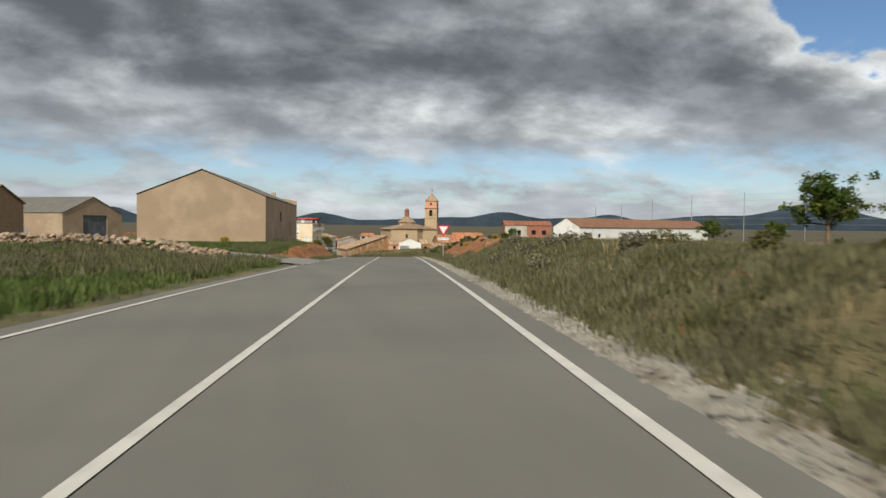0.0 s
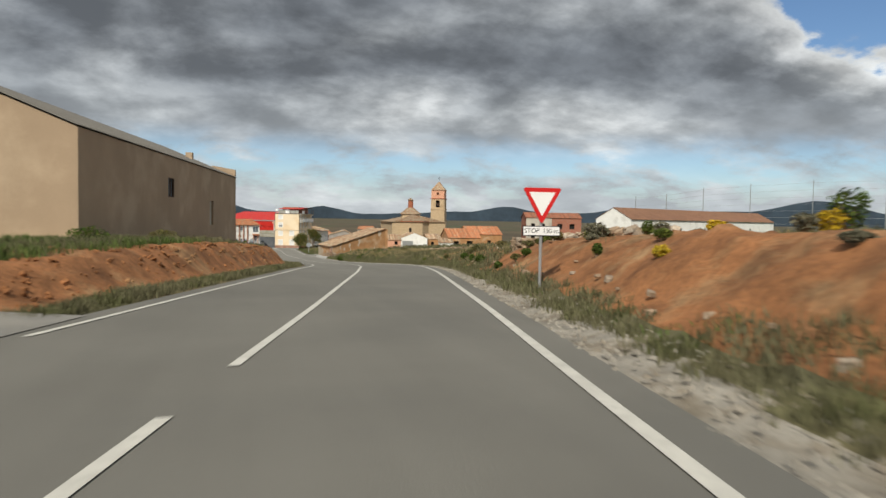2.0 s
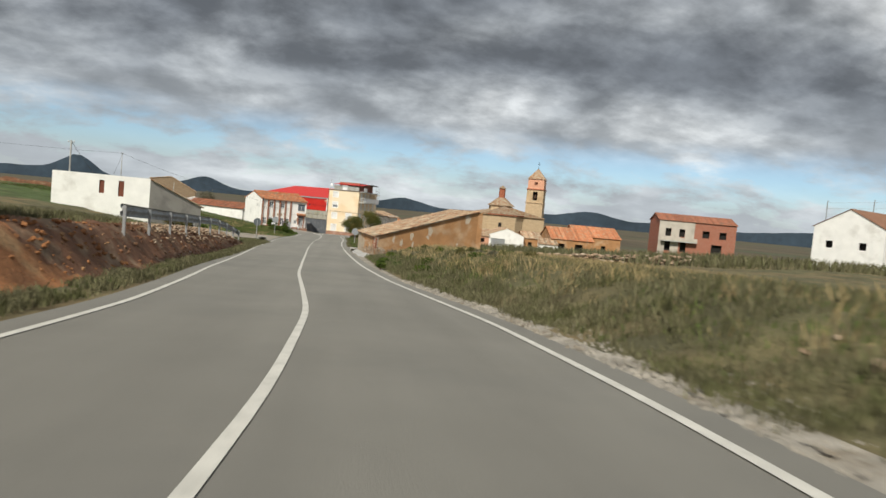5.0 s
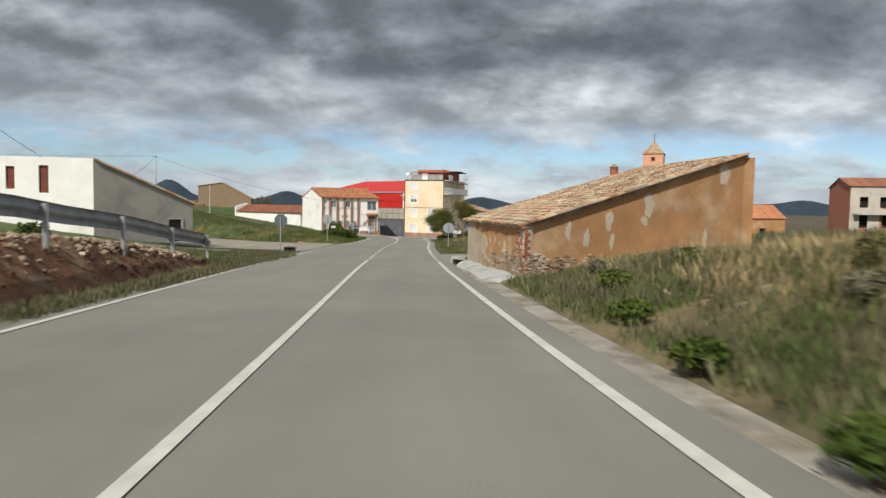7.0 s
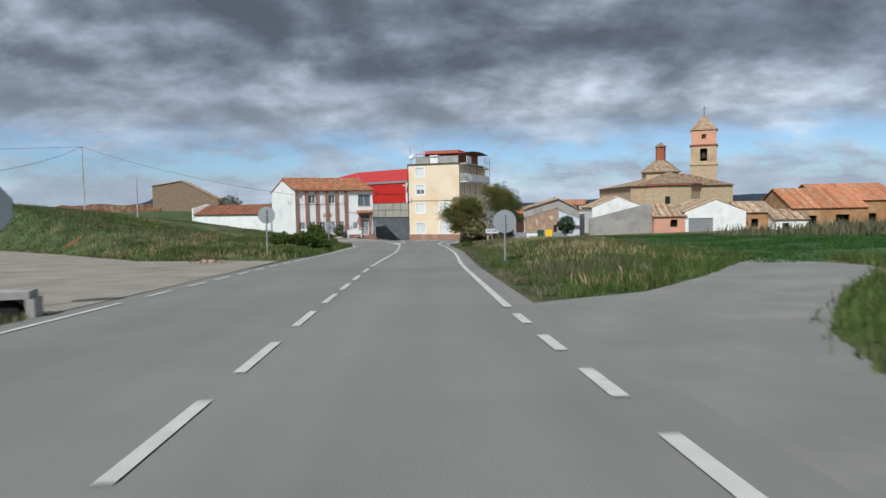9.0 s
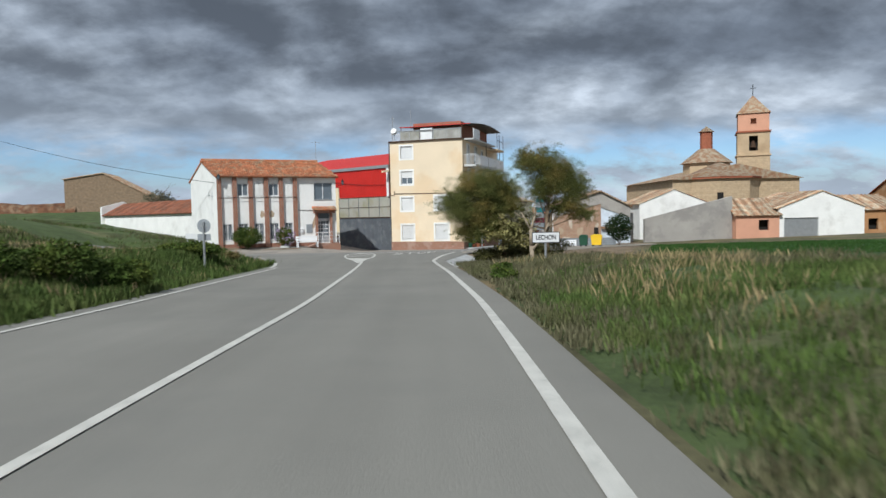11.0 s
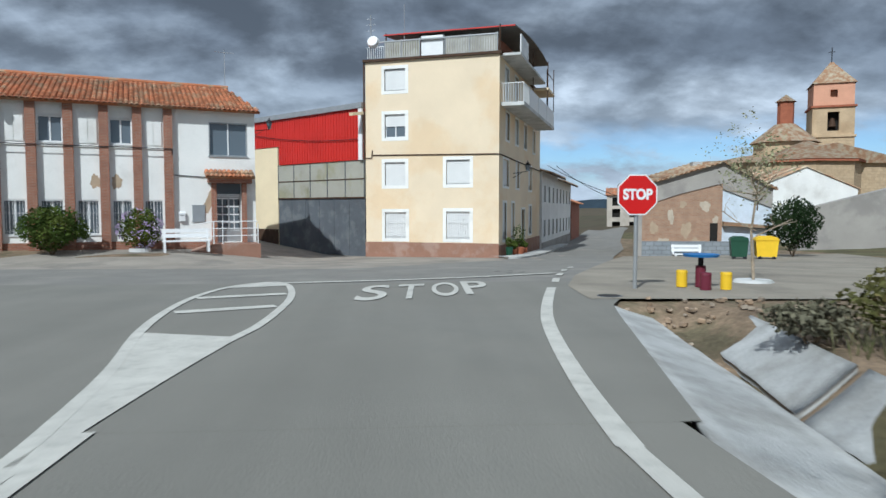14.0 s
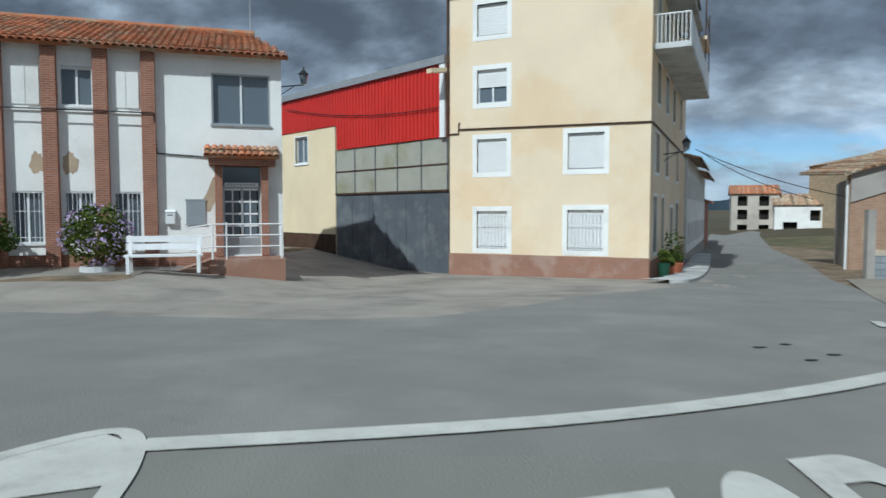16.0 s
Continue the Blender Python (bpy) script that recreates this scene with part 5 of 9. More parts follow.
def cable(name, pts, r, label, sag=0.0, group="", kind=""):
    """A thin wire through points, sagging between each two."""
    s = Shape()
    for a, b in zip(pts, pts[1:]):
        a, b = Vector(a), Vector(b)
        n = 10 if sag else 1
        q = [a.lerp(b, i / n) - Vector((0, 0, sag * 4 * (i / n) * (1 - i / n))) for i in range(n + 1)]
        for c, d in zip(q, q[1:]):
            s.rod(c, d, r, sides=5, caps=False)
    return tagged(part(name, s, M["black"]), label, "cable", group, kind)


cw = part("cable", Shape().rod((0.1, -0.26, 4.86), (7.2, -0.26, 4.86), 0.02, sides=5).rod((7.2, -0.26, 4.86), (7.25, -0.04, 3.7), 0.02, sides=5).rod((7.25, -0.04, 3.7), (8.75, -0.04, 3.62), 0.02, sides=5).rod((0.0, -0.3, HE - 0.12), (HW, -0.3, HE - 0.12), 0.022, sides=5), M["black"], hall, "black cable clipped along the facade")

# ---- the yellow block ----
block = thing("apartment_block", "pale yellow four-storey block with white window surrounds", "apartment block", frame_xy((-2.1, 24.7), (4.5, 22.2), -0.95))
BW, BD, BH = 7.06, 13.0, 9.95
fz = [0.95, 3.65, 6.12, 8.55]
front_win = [(1.06, 0.92, 1.15, 1.34), (4.36, 0.92, 1.22, 1.38), (1.06, 3.64, 1.12, 1.18), (4.36, 3.66, 1.22, 1.22), (1.06, 6.08, 1.12, 1.18), (1.06, 8.45, 1.12, 1.1)]
part("front_wall", Shape().wall(BW, BH + 0.5, 0.3, [(x, z + 0.5, a, b) for x, z, a, b in front_win], z0=-0.5), M["yellow_render"], block)
side_win = [(1.0, 0.85, 0.85, 1.9), (3.2, 0.85, 0.85, 1.9), (6.2, 0.05, 1.0, 2.35), (8.7, 0.9, 1.0, 1.7), (1.0, 3.6, 1.4, 1.35), (4.4, 3.6, 1.0, 1.4), (8.6, 3.6, 1.1, 1.4),
            (1.6, 6.0, 0.9, 1.35), (4.2, 6.0, 0.9, 1.35), (6.9, 6.0, 0.9, 1.35), (10.0, 6.0, 0.9, 1.35), (1.4, 8.0, 0.9, 1.6), (4.0, 8.0, 0.9, 1.6), (6.5, 8.5, 0.6, 0.9)]
part("side_wall", Shape().wall(BD - 0.3, BH + 0.5, 0.3, [(x - 0.3, z + 0.5, a, b) for x, z, a, b in side_win], z0=-0.5).moved(turned(BW, 0.3, 0, 90)), M["yellow_render"], block)
part("side_wall", Shape().box((0, 0.3, -0.5), (0.3, BD, BH)), M["yellow_render"], block)
part("back_wall", Shape().box((0.3, BD - 0.3, -0.5), (BW - 0.3, BD, BH)), M["yellow_render"], block)
# shade behind the block's windows is this black filling
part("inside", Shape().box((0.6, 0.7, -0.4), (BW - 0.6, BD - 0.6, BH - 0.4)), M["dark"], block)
part("plinth", Shape().box((-0.03, -0.03, -0.5), (BW + 0.03, -0.003, 0.72)), M["brown_plinth"], block, "brown painted plinth")
part("plinth", Shape().box((BW + 0.003, -0.03, -0.5), (BW + 0.03, BD, 0.62)), M["brown_plinth"], block, "brown painted plinth")
for i, (x, z, w, h) in enumerate(front_win):
    window(block, Matrix.Translation((x, 0.02, z)), w, h, surround=0.17, drop=0.52 if i == 4 else (0.96 if i in (3, 5) else 1.0), bars=i < 2, sill=False)
for i, (y, z, w, h) in enumerate(side_win):
    if i == 2:
        dd = part("door", Shape().box((0, 0.1, 0), (w, 0.16, h)), M["wood_dark"], block, "dark wooden street door", at=turned(BW, y, z, 90))
        part("surround", Shape().box((-0.12, -0.03, 0), (0, 0.1, h)).box((w, -0.03, 0), (w + 0.12, 0.1, h)).box((-0.12, -0.03, h), (w + 0.12, 0.1, h + 0.12)), M["white_render"], dd)
    else:
        window(block, turned(BW, y, z, 90) @ Matrix.Translation((0, 0.02, 0)), w, h, surround=0.12, drop=0.95 if i % 3 else 0.8, sill=False)
# cable and pipe along the front
part("cable", Shape().rod((-0.02, -0.04, 5.05), (0.35, -0.04, 5.05), 0.025, sides=5).rod((0.35, -0.04, 5.05), (0.38, -0.04, 5.45), 0.025, sides=5).rod((0.38, -0.04, 5.2), (BW, -0.04, 5.12), 0.03, sides=5).rod((BW + 0.04, 0, 5.12), (BW + 0.04, BD, 4.95), 0.03, sides=5), M["wood_dark"], block, "brown cable clipped along the wall")
part("downpipe", Shape().rod((-0.08, 0.0, 5.0), (-0.08, 0.0, BH), 0.05), M["wood_dark"], block, "brown rain pipe")
part("cornice", Shape().box((-0.1, -0.14, BH), (BW + 0.12, 0.2, BH + 0.12)).box((BW - 0.1, 0.2, BH), (BW + 0.12, BD, BH + 0.12)), M["wood_dark"], block, "dark cornice band")
part("roof_slab", Shape().box((0.05, 0.2, BH + 0.001), (BW - 0.1, BD - 0.1, BH + 0.1)), M["concrete"], block)
# roof terrace: railing, glazed screen, penthouse, red roof
part("terrace_screen", Shape().box((1.0, 0.22, BH + 0.12), (2.9, 0.25, BH + 1.02)), M["fibre"], block, "pale ribbed balcony screen")
terr = part("terrace_screen", Shape().box((4.25, 0.22, BH + 0.12), (6.9, 0.25, BH + 1.02)), M["fibre"], block, "pale ribbed balcony screen")
for x in (1.0, 1.9, 2.9, 4.2, 5.5, 6.9):
    part("post", Shape().rod((x, 0.2, BH + 0.1), (x, 0.2, BH + 1.1), 0.03, sides=6), M["galv"], terr)
slats = Shape()
for i in range(46):
    x = 1.02 + i * 0.13
    if not 2.9 < x < 4.2:
        slats.box((x, 0.19, BH + 0.12), (x + 0.07, 0.218, BH + 1.0))
tagged(part("slatting", slats, M["concrete"], terr), kind="stuff")
part("top_rail", Shape().box((0, 0.17, BH + 1.0), (6.95, 0.27, BH + 1.06)), M["galv"], terr)
lowr = part("handrail", Shape().rod((0.0, 0.2, BH + 0.8), (1.0, 0.2, BH + 0.8), 0.02, sides=5), M["white_metal"], block, "white terrace handrail")
for i in range(9):
    part("baluster", Shape().rod((0.05 + i * 0.11, 0.2, BH + 0.1), (0.05 + i * 0.11, 0.2, BH + 0.8), 0.012, sides=5), M["white_metal"], lowr)
part("water_tank", Shape().box((2.95, 0.3, BH + 0.12), (4.1, 1.2, BH + 1.2)), M["white_metal"], block, "white tank behind the screen")
part("penthouse", Shape().box((1.4, 2.6, BH + 0.1), (BW - 0.9, BD - 0.8, BH + 2.0)), M["brick_far"], block, "brick penthouse")
roof, lining = Shape(), Shape()
prof = [(i / 10.0, 1.25 + 0.0 * i) for i in range(11)]
for i in range(10):
    a, b = i / 10, (i + 1) / 10
    za, zb = BH + 1.42 + 0.55 * math.sin(a * math.pi * 0.75), BH + 1.42 + 0.55 * math.sin(b * math.pi * 0.75)
    ya, yb = 0.3 + a * 11.5, 0.3 + b * 11.5
    roof.face((0.9, ya, za), (BW + 0.7, ya, za), (BW + 0.7, yb, zb), (0.9, yb, zb))
    lining.face((0.9, ya, za - 0.06), (0.9, yb, zb - 0.06), (BW + 0.7, yb, zb - 0.06), (BW + 0.7, ya, za - 0.06))
    lining.face((BW + 0.7, ya, za - 0.06), (BW + 0.7, yb, zb - 0.06), (BW + 0.7, yb, zb), (BW + 0.7, ya, za))
roof.face((0.9, 0.3, BH + 1.36), (BW + 0.7, 0.3, BH + 1.36), (BW + 0.7, 0.3, BH + 1.42), (0.9, 0.3, BH + 1.42))
part("roof_lining", lining, M["old_sheet"], block, "dull brown underside of the terrace roof")
part("terrace_roof", roof, M["red_metal"], block, "curved red sheet roof over the terrace")
for x, y in ((BW - 0.05, 0.3), (BW + 0.65, 6.0), (BW + 0.65, 11.5), (1.0, 0.4)):
    part("roof_post", Shape().rod((x, y, BH - (2.4 if y > 1 else 0)), (x, y, BH + 1.5), 0.035, sides=6), M["wood_dark"], block)
# side balconies
bal = part("balcony", Shape().box((BW, 0.4, 7.5), (BW + 1.15, 11.4, 7.68)), M["light_concrete"], block, "long white side balcony")
for y0, y1 in ((2.0, 4.9), (5.0, 8.0), (8.1, 11.3)):
    part("panel", Shape().box((BW + 1.09, y0, 7.7), (BW + 1.13, y1, 8.6)), M["white_metal"], bal)
for i in range(9):
    part("baluster", Shape().rod((BW + 0.1 + i * 0.125, 0.45, 7.68), (BW + 0.1 + i * 0.125, 0.45, 8.6), 0.016, sides=5), M["white_metal"], bal)
for i in range(10):
    part("baluster", Shape().rod((BW + 1.11, 0.5 + i * 0.15, 7.68), (BW + 1.11, 0.5 + i * 0.15, 8.6), 0.016, sides=5), M["white_metal"], bal)
part("handrail", Shape().rod((BW, 0.45, 8.6), (BW + 1.11, 0.45, 8.6), 0.025, sides=6).rod((BW + 1.11, 0.45, 8.6), (BW + 1.11, 11.4, 8.6), 0.025, sides=6), M["white_metal"], bal)
up = part("balcony", Shape().box((BW, 8.6, 9.6), (BW + 1.15, 11.4, 9.75)), M["yellow_render"], block, "small upper side balcony")
part("rail", Shape().rod((BW + 1.1, 8.6, 10.6), (BW + 1.1, 11.4, 10.6), 0.025, sides=6).rod((BW + 1.1, 8.7, 7.7), (BW + 1.1, 8.7, 11.3), 0.03, sides=6).rod((BW + 1.1, 11.3, 7.7), (BW + 1.1, 11.3, 11.3), 0.03, sides=6), M["wood_dark"], up)
part("top_slab", Shape().box((BW, 0.25, BH - 0.05), (BW + 1.0, 8.4, BH + 0.07)), M["light_concrete"], block)
part("top_screen", Shape().box((BW + 0.95, 0.3, BH + 0.1), (BW + 1.0, 2.4, BH + 0.95)), M["white_metal"], block, "white screen at the terrace corner")
lantern(block, turned(BW, 3.6, 4.35, 90), 0.8)
dish = part("satellite_dish", Shape().rod((0.35, 0.3, BH + 1.05), (0.35, 0.12, BH + 1.12), 0.33, 0.28, 14), M["dish"], block, "white satellite dish")
part("mast", Shape().rod((0.35, 0.32, BH), (0.35, 0.32, BH + 1.1), 0.03, sides=6), M["galv"], dish)
aer = part("aerial", Shape().rod((0.15, 0.4, BH), (0.15, 0.4, BH + 2.5), 0.03, sides=6).rod((2.0, 0.4, BH + 0.1), (2.0, 0.4, BH + 2.9), 0.02, sides=6), M["galv"], block, "lattice aerial masts")
for z in (1.7, 2.0, 2.3):
    part("arm", Shape().rod((-0.1, 0.4, BH + z), (0.4, 0.4, BH + z), 0.012, sides=5), M["galv"], aer)

# ---- the red hangar ----
hang = thing("hangar", "red sheet-metal hangar with a big grey gate", "hangar", frame_xy((-12.75, 35.3), (-2.2, 25.05), -0.95))
GX, GW = 7.15, 14.7
gate = part("gate", Shape().box((GX, 0.05, -0.1), (GW, 0.15, 3.0)), M["grey_steel"], hang, "closed dark grey sliding gate")
for i in range(1, 6):
    part("gate_seam", Shape().box((GX + i * 1.26 - 0.015, 0.03, -0.1), (GX + i * 1.26 + 0.015, 0.05, 3.0)), M["grey_steel"], gate)
fs = part("light_panel", Shape().box((GX, 0.03, 3.06), (GW, 0.12, 5.0)), M["fibre"], hang, "grey translucent panel band")
for i in range(6):
    part("panel_bar", Shape().box((GX + i * 1.5, 0.0, 3.06), (GX + 0.05 + i * 1.5, 0.03, 5.0)), M["grey_steel"], fs)
part("panel_bar", Shape().box((GX, 0.0, 4.0), (GW, 0.03, 4.05)), M["wood_dark"], fs)
part("panel_bar", Shape().box((GX, -0.02, 3.0), (GW, 0.05, 3.07)), M["wood_dark"], fs)
part("cream_wall", Shape().wall(GX, 6.3, 0.3, [(3.6, 4.8, 1.15, 1.25)], z0=-0.2), M["cream"], hang, "cream rendered side bay")
window(hang, Matrix.Translation((3.6, 0.02, 4.6)), 1.15, 1.25, surround=0.06, drop=0.01, frame_mat=M["white_metal"])
part("brown_base", Shape().box((0.0, -0.03, -0.3), (GX, -0.003, 1.2)), M["wood_dark"], hang, "dark brown painted base")
sheet_s = Shape()
n = 64
for i in range(n):
    x = i * GW / n
    z0 = 6.12 if x < GX else 5.02
    z1 = 7.75
    sheet_s.prism([(x, z0), (x + GW / n * 0.62, z0), (x + GW / n * 0.62, z1), (x, z1)], -0.05, 0.10)
    sheet_s.prism([(x + GW / n * 0.62, z0), (x + GW / n, z0), (x + GW / n, z1), (x + GW / n * 0.62, z1)], -0.02, 0.10)
tagged(part("red_sheeting", sheet_s, M["red_metal"], hang, "red ribbed wall sheeting"), kind="stuff")
part("gutter", Shape().box((0, -0.18, 7.7), (GW, 0.2, 7.98)), M["galv"], hang, "grey metal eave gutter")
ribbed(hang, Matrix.Translation((-9.5, 0.0, 7.9)) @ Matrix.Rotation(radians(12.5), 4, "X"), GW + 9.5, 12.0, M["red_metal"], 0.9, 0.05)
ribbed(hang, Matrix.Translation((GW - 9.0, 23.6, 7.9)) @ Matrix.Rotation(radians(180), 4, "Z") @ Matrix.Rotation(radians(12.5), 4, "X"), GW + 0.5, 12.0, M["red_metal"], 0.9, 0.05)
part("side_post", Shape().box((GW - 0.3, -0.14, 5.0), (GW - 0.02, -0.06, 7.7)), M["white_metal"], hang, "white corner flashing")
part("body", Shape().box((0.1, 0.4, -0.3), (GW - 9.2, 22, 7.6)).box((GW - 9.2, 0.4, -0.3), (GW - 0.1, 9.5, 7.6)), M["cream"], hang)
part("verge", Shape().box((GW - 0.02, 0.2, 7.6), (GW + 0.25, 11.9, 7.75)).moved(Matrix.Translation((0, 0, -0.35)) @ Matrix.Rotation(radians(9.0), 4, "X")), M["cream"], hang)
wc = cable("wall_cable", [tuple(hang.matrix_basis @ Vector((3.0, -0.12, 7.3))), tuple(hang.matrix_basis @ Vector((14.5, -0.12, 6.1)))], 0.02, "black cable slung across the red sheeting", 0.3)


# ---- the old barn beside the road ----
RUIN = ((3.5, -73.9), (12.9, -68.6), (2.45, -65.3))
ruin = thing("adobe_barn", "old adobe barn with a single-pitch tiled roof and stone footing", "barn", pose(3.5, -73.9, 1.95))
gx, gy = Vector((9.4, 5.3, 0)), Vector((-1.05, 8.6, 0))
GL, GR = gx.length, gy.length
gm = Matrix.Rotation(math.atan2(gx.y, gx.x), 4, "Z")
rm = Matrix.Translation(gy) @ Matrix.Rotation(math.atan2(-gy.y, -gy.x), 4, "Z")
part("gable_wall", Shape().prism([(0, -0.7), (GL, -0.7), (GL, 4.45), (0, 1.72)], 0.0, 0.45).moved(Matrix(((1, 0.42, 0, 0), (0, 1, 0, 0), (0, 0, 1, 0), (0, 0, 0, 1)))), M["adobe"], ruin, "long adobe gable wall", at=gm)
part("road_wall", Shape().prism([(0, 0), (GR, 0), (GR - 0.2, 0.45), (0, 0.45)], -0.7, 1.7, "z"), M["adobe"], ruin, "low wall facing the road", at=rm)
part("smooth_render", Shape().prism([(0, 0.0), (3.6, 0.05), (3.5, 0.45), (3.75, 0.8), (3.55, 1.12), (2.9, 1.2), (2.2, 1.32), (1.6, 1.3), (1.5, 1.62), (0, 1.66)], -0.03, 0.0), M["ruin_render"], ruin, "smooth cement render", at=rm)
part("back_wall", Shape().box((0, 0, -0.7), (GR, 0.45, 4.4)), M["adobe"], ruin, at=Matrix.Translation(gx + gy) @ Matrix.Rotation(math.atan2(-gy.y, -gy.x), 4, "Z"))
part("far_gable", Shape().prism([(0, -0.7), (GL, -0.7), (GL, 4.4), (0, 1.7)], -0.45, 0.0), M["adobe"], ruin, at=Matrix.Translation(gy) @ gm)
rnd = random.Random(11)
for k, (cx, cz, w, h) in enumerate(((1.8, 1.55, 0.35, 0.7), (2.6, 1.3, 0.35, 0.9), (3.6, 1.9, 0.5, 0.9), (3.75, 1.2, 0.3, 0.7), (5.5, 2.45, 0.75, 1.0), (5.3, 1.9, 0.4, 0.5), (9.6, 3.7, 0.9, 1.0), (8.6, 1.2, 0.3, 1.1))):
    part("lime_patch", blotch(cx, cz, w, h, 20 + k), M["white_patch"], ruin, "pale flaked lime patch", at=gm)
for k, (cx, cz, w, h) in enumerate(((3.3, 1.12, 0.22, 0.30), (4.1, 1.05, 0.28, 0.22), (4.9, 1.1, 0.16, 0.34), (5.6, 1.0, 0.24, 0.3), (6.3, 0.95, 0.3, 0.5))):
    part("lime_patch", blotch(cx, cz, w, h, 40 + k), M["white_patch"], ruin, "pale flaked lime patch", at=rm @ Matrix.Translation((0, -0.002, 0)))
for k, (cx, cz, w, h) in enumerate(((2.5, 1.42, 1.1, 0.32), (3.3, 1.5, 1.3, 0.3), (1.2, 0.5, 0.5, 0.7))):
    part("mud_patch", blotch(cx, cz, w, h, 90 + k), M["adobe"] if k < 2 else M["grey_render"], ruin, "patch of orange mud showing through" if k < 2 else "grey cement repair", at=rm @ Matrix.Translation((0, -0.033, 0)))
stone_me = []
for k in range(6):
    bm = bmesh.new()
    bmesh.ops.create_cube(bm, size=1.0)
    bmesh.ops.bevel(bm, geom=bm.edges[:], offset=0.16, segments=1, affect="EDGES")
    for v in bm.verts:
        v.co *= 1 + 0.16 * rnd.uniform(-1, 1)
    me = bpy.data.meshes.new("stone")
    bm.to_mesh(me)
    bm.free()
    me.materials.append(M["stone"])
    stone_me.append(me)


def stone_course(parent, m, length, rows, z0, seed, edge, big=0.20, name="stone"):
    """Rows of rough stones on a wall's face, fewer towards a ragged upper edge."""
    rnd = random.Random(seed)
    for j in range(rows):
        x = rnd.uniform(0, 0.1)
        while x < length:
            w = rnd.uniform(0.5, 1.5) * big
            z = z0 + j * 0.088 + rnd.uniform(-0.03, 0.03)
            if edge(x, z) and rnd.random() < 0.9:
                sc = Matrix.Diagonal((w * 1.02, rnd.uniform(0.03, 0.065), rnd.uniform(0.055, 0.10), 1))
                part(name, stone_me[rnd.randrange(6)], M["stone"], parent, at=m @ Matrix.Translation((x + w / 2, 0.0, z)) @ Euler((rnd.uniform(-0.2, 0.2), rnd.uniform(-0.22, 0.22), rnd.uniform(-0.1, 0.1))).to_matrix().to_4x4() @ sc)
            x += w


foot = part("stone_footing", Shape().box((0, 0, -0.7), (4.6, 0.02, 0.2)), M["stone_wall"], ruin, "rubble stone footing", at=gm @ Matrix.Translation((0, -0.03, 0)))
stone_course(foot, Matrix.Translation((0, 0.012, 0)), 7.5, 15, -0.40, 3, lambda x, z: z < 0.85 - 0.07 * x + 0.15 * math.sin(x * 5), 0.15)
foot2 = part("stone_footing", Shape().box((2.7, 0, -0.3), (GR, 0.02, 0.25)), M["stone_wall"], ruin, "rubble stone footing", at=rm @ Matrix.Translation((0, -0.03, 0)))
stone_course(foot2, Matrix.Translation((2.7, 0.014, 0)), GR - 2.75, 13, -0.1, 5, lambda x, z: z < 0.34 + 0.11 * x + 0.12 * math.sin(x * 4), 0.13)
quoin = part("brick_quoin", Shape().prism([(GR - 0.95, 0.72), (GR - 0.2, 0.66), (GR, 0.62), (GR, 1.66), (GR - 0.72, 1.66), (GR - 0.82, 1.2)], 0.0, 0.02), M["white_patch"], ruin, "lime-bedded brick corner", at=rm @ Matrix.Translation((0, -0.02, 0)))
for j in range(9):
    for i in range(4):
        w = 0.19
        x = GR - 0.86 + i * 0.225 + (0.09 if j % 2 else 0.0)
        if x + w < GR + 0.04 and rnd.random() < 0.9:
            part("brick", Shape().box((x, -0.022, 0.72 + j * 0.103), (x + w, 0.0, 0.72 + j * 0.103 + 0.07)), M["brick"], quoin)
quoin = part("brick_quoin", Shape().prism([(0.0, 0.62), (0.30, 0.70), (0.26, 1.1), (0.34, 1.5), (0.30, 1.72), (0.0, 1.66)], -0.02, 0.0), M["white_patch"], ruin, "lime-bedded brick corner", at=gm @ Matrix.Translation((0, -0.003, 0)))
for j in range(9):
    part("brick", Shape().box((0.0, -0.04, 0.70 + j * 0.103), (0.22 if j % 2 else 0.12, -0.02, 0.70 + j * 0.103 + 0.07)), M["brick"], quoin)
ab = gx - gy * (gx.dot(gy) / GR ** 2)
nrm = ab.normalized()
ang = math.degrees(math.atan2(2.73, ab.length))
slope = Matrix.Translation(gy * 1.02 - nrm * 0.16 + Vector((0, 0, 1.70))) @ Matrix.Rotation(math.atan2(-gy.y, -gy.x), 4, "Z") @ Matrix.Rotation(radians(ang), 4, "X")
lean = gx.dot(-gy) / GR / ab.length * math.cos(radians(ang))
tiled_roof(ruin, slope, GR * 1.02 + 0.12, (ab.length + 0.3) / math.cos(radians(ang)), M["old_tile"], pieces=300, pitch=0.215, course=0.36, jitter=0.03, seed=9, skew=lean)
ang = math.degrees(math.atan2(2.73, GL))
verge = Shape()
tl = tile_shape()
for j in range(29):
    verge.add(tl, Matrix.Translation((0.0, 0.0, 0.0)) @ Matrix.Translation(Vector((0.1, -0.06, 1.80)) + (gx / GL * j * 0.37) + Vector((0, 0, 2.73 / GL * j * 0.37))) @ gm @ Matrix.Rotation(radians(-90), 4, "Z") @ Matrix.Rotation(radians(ang), 4, "X"))
tagged(part("verge_tiles", verge, M["old_tile"], ruin), kind="stuff")
bank = Shape()
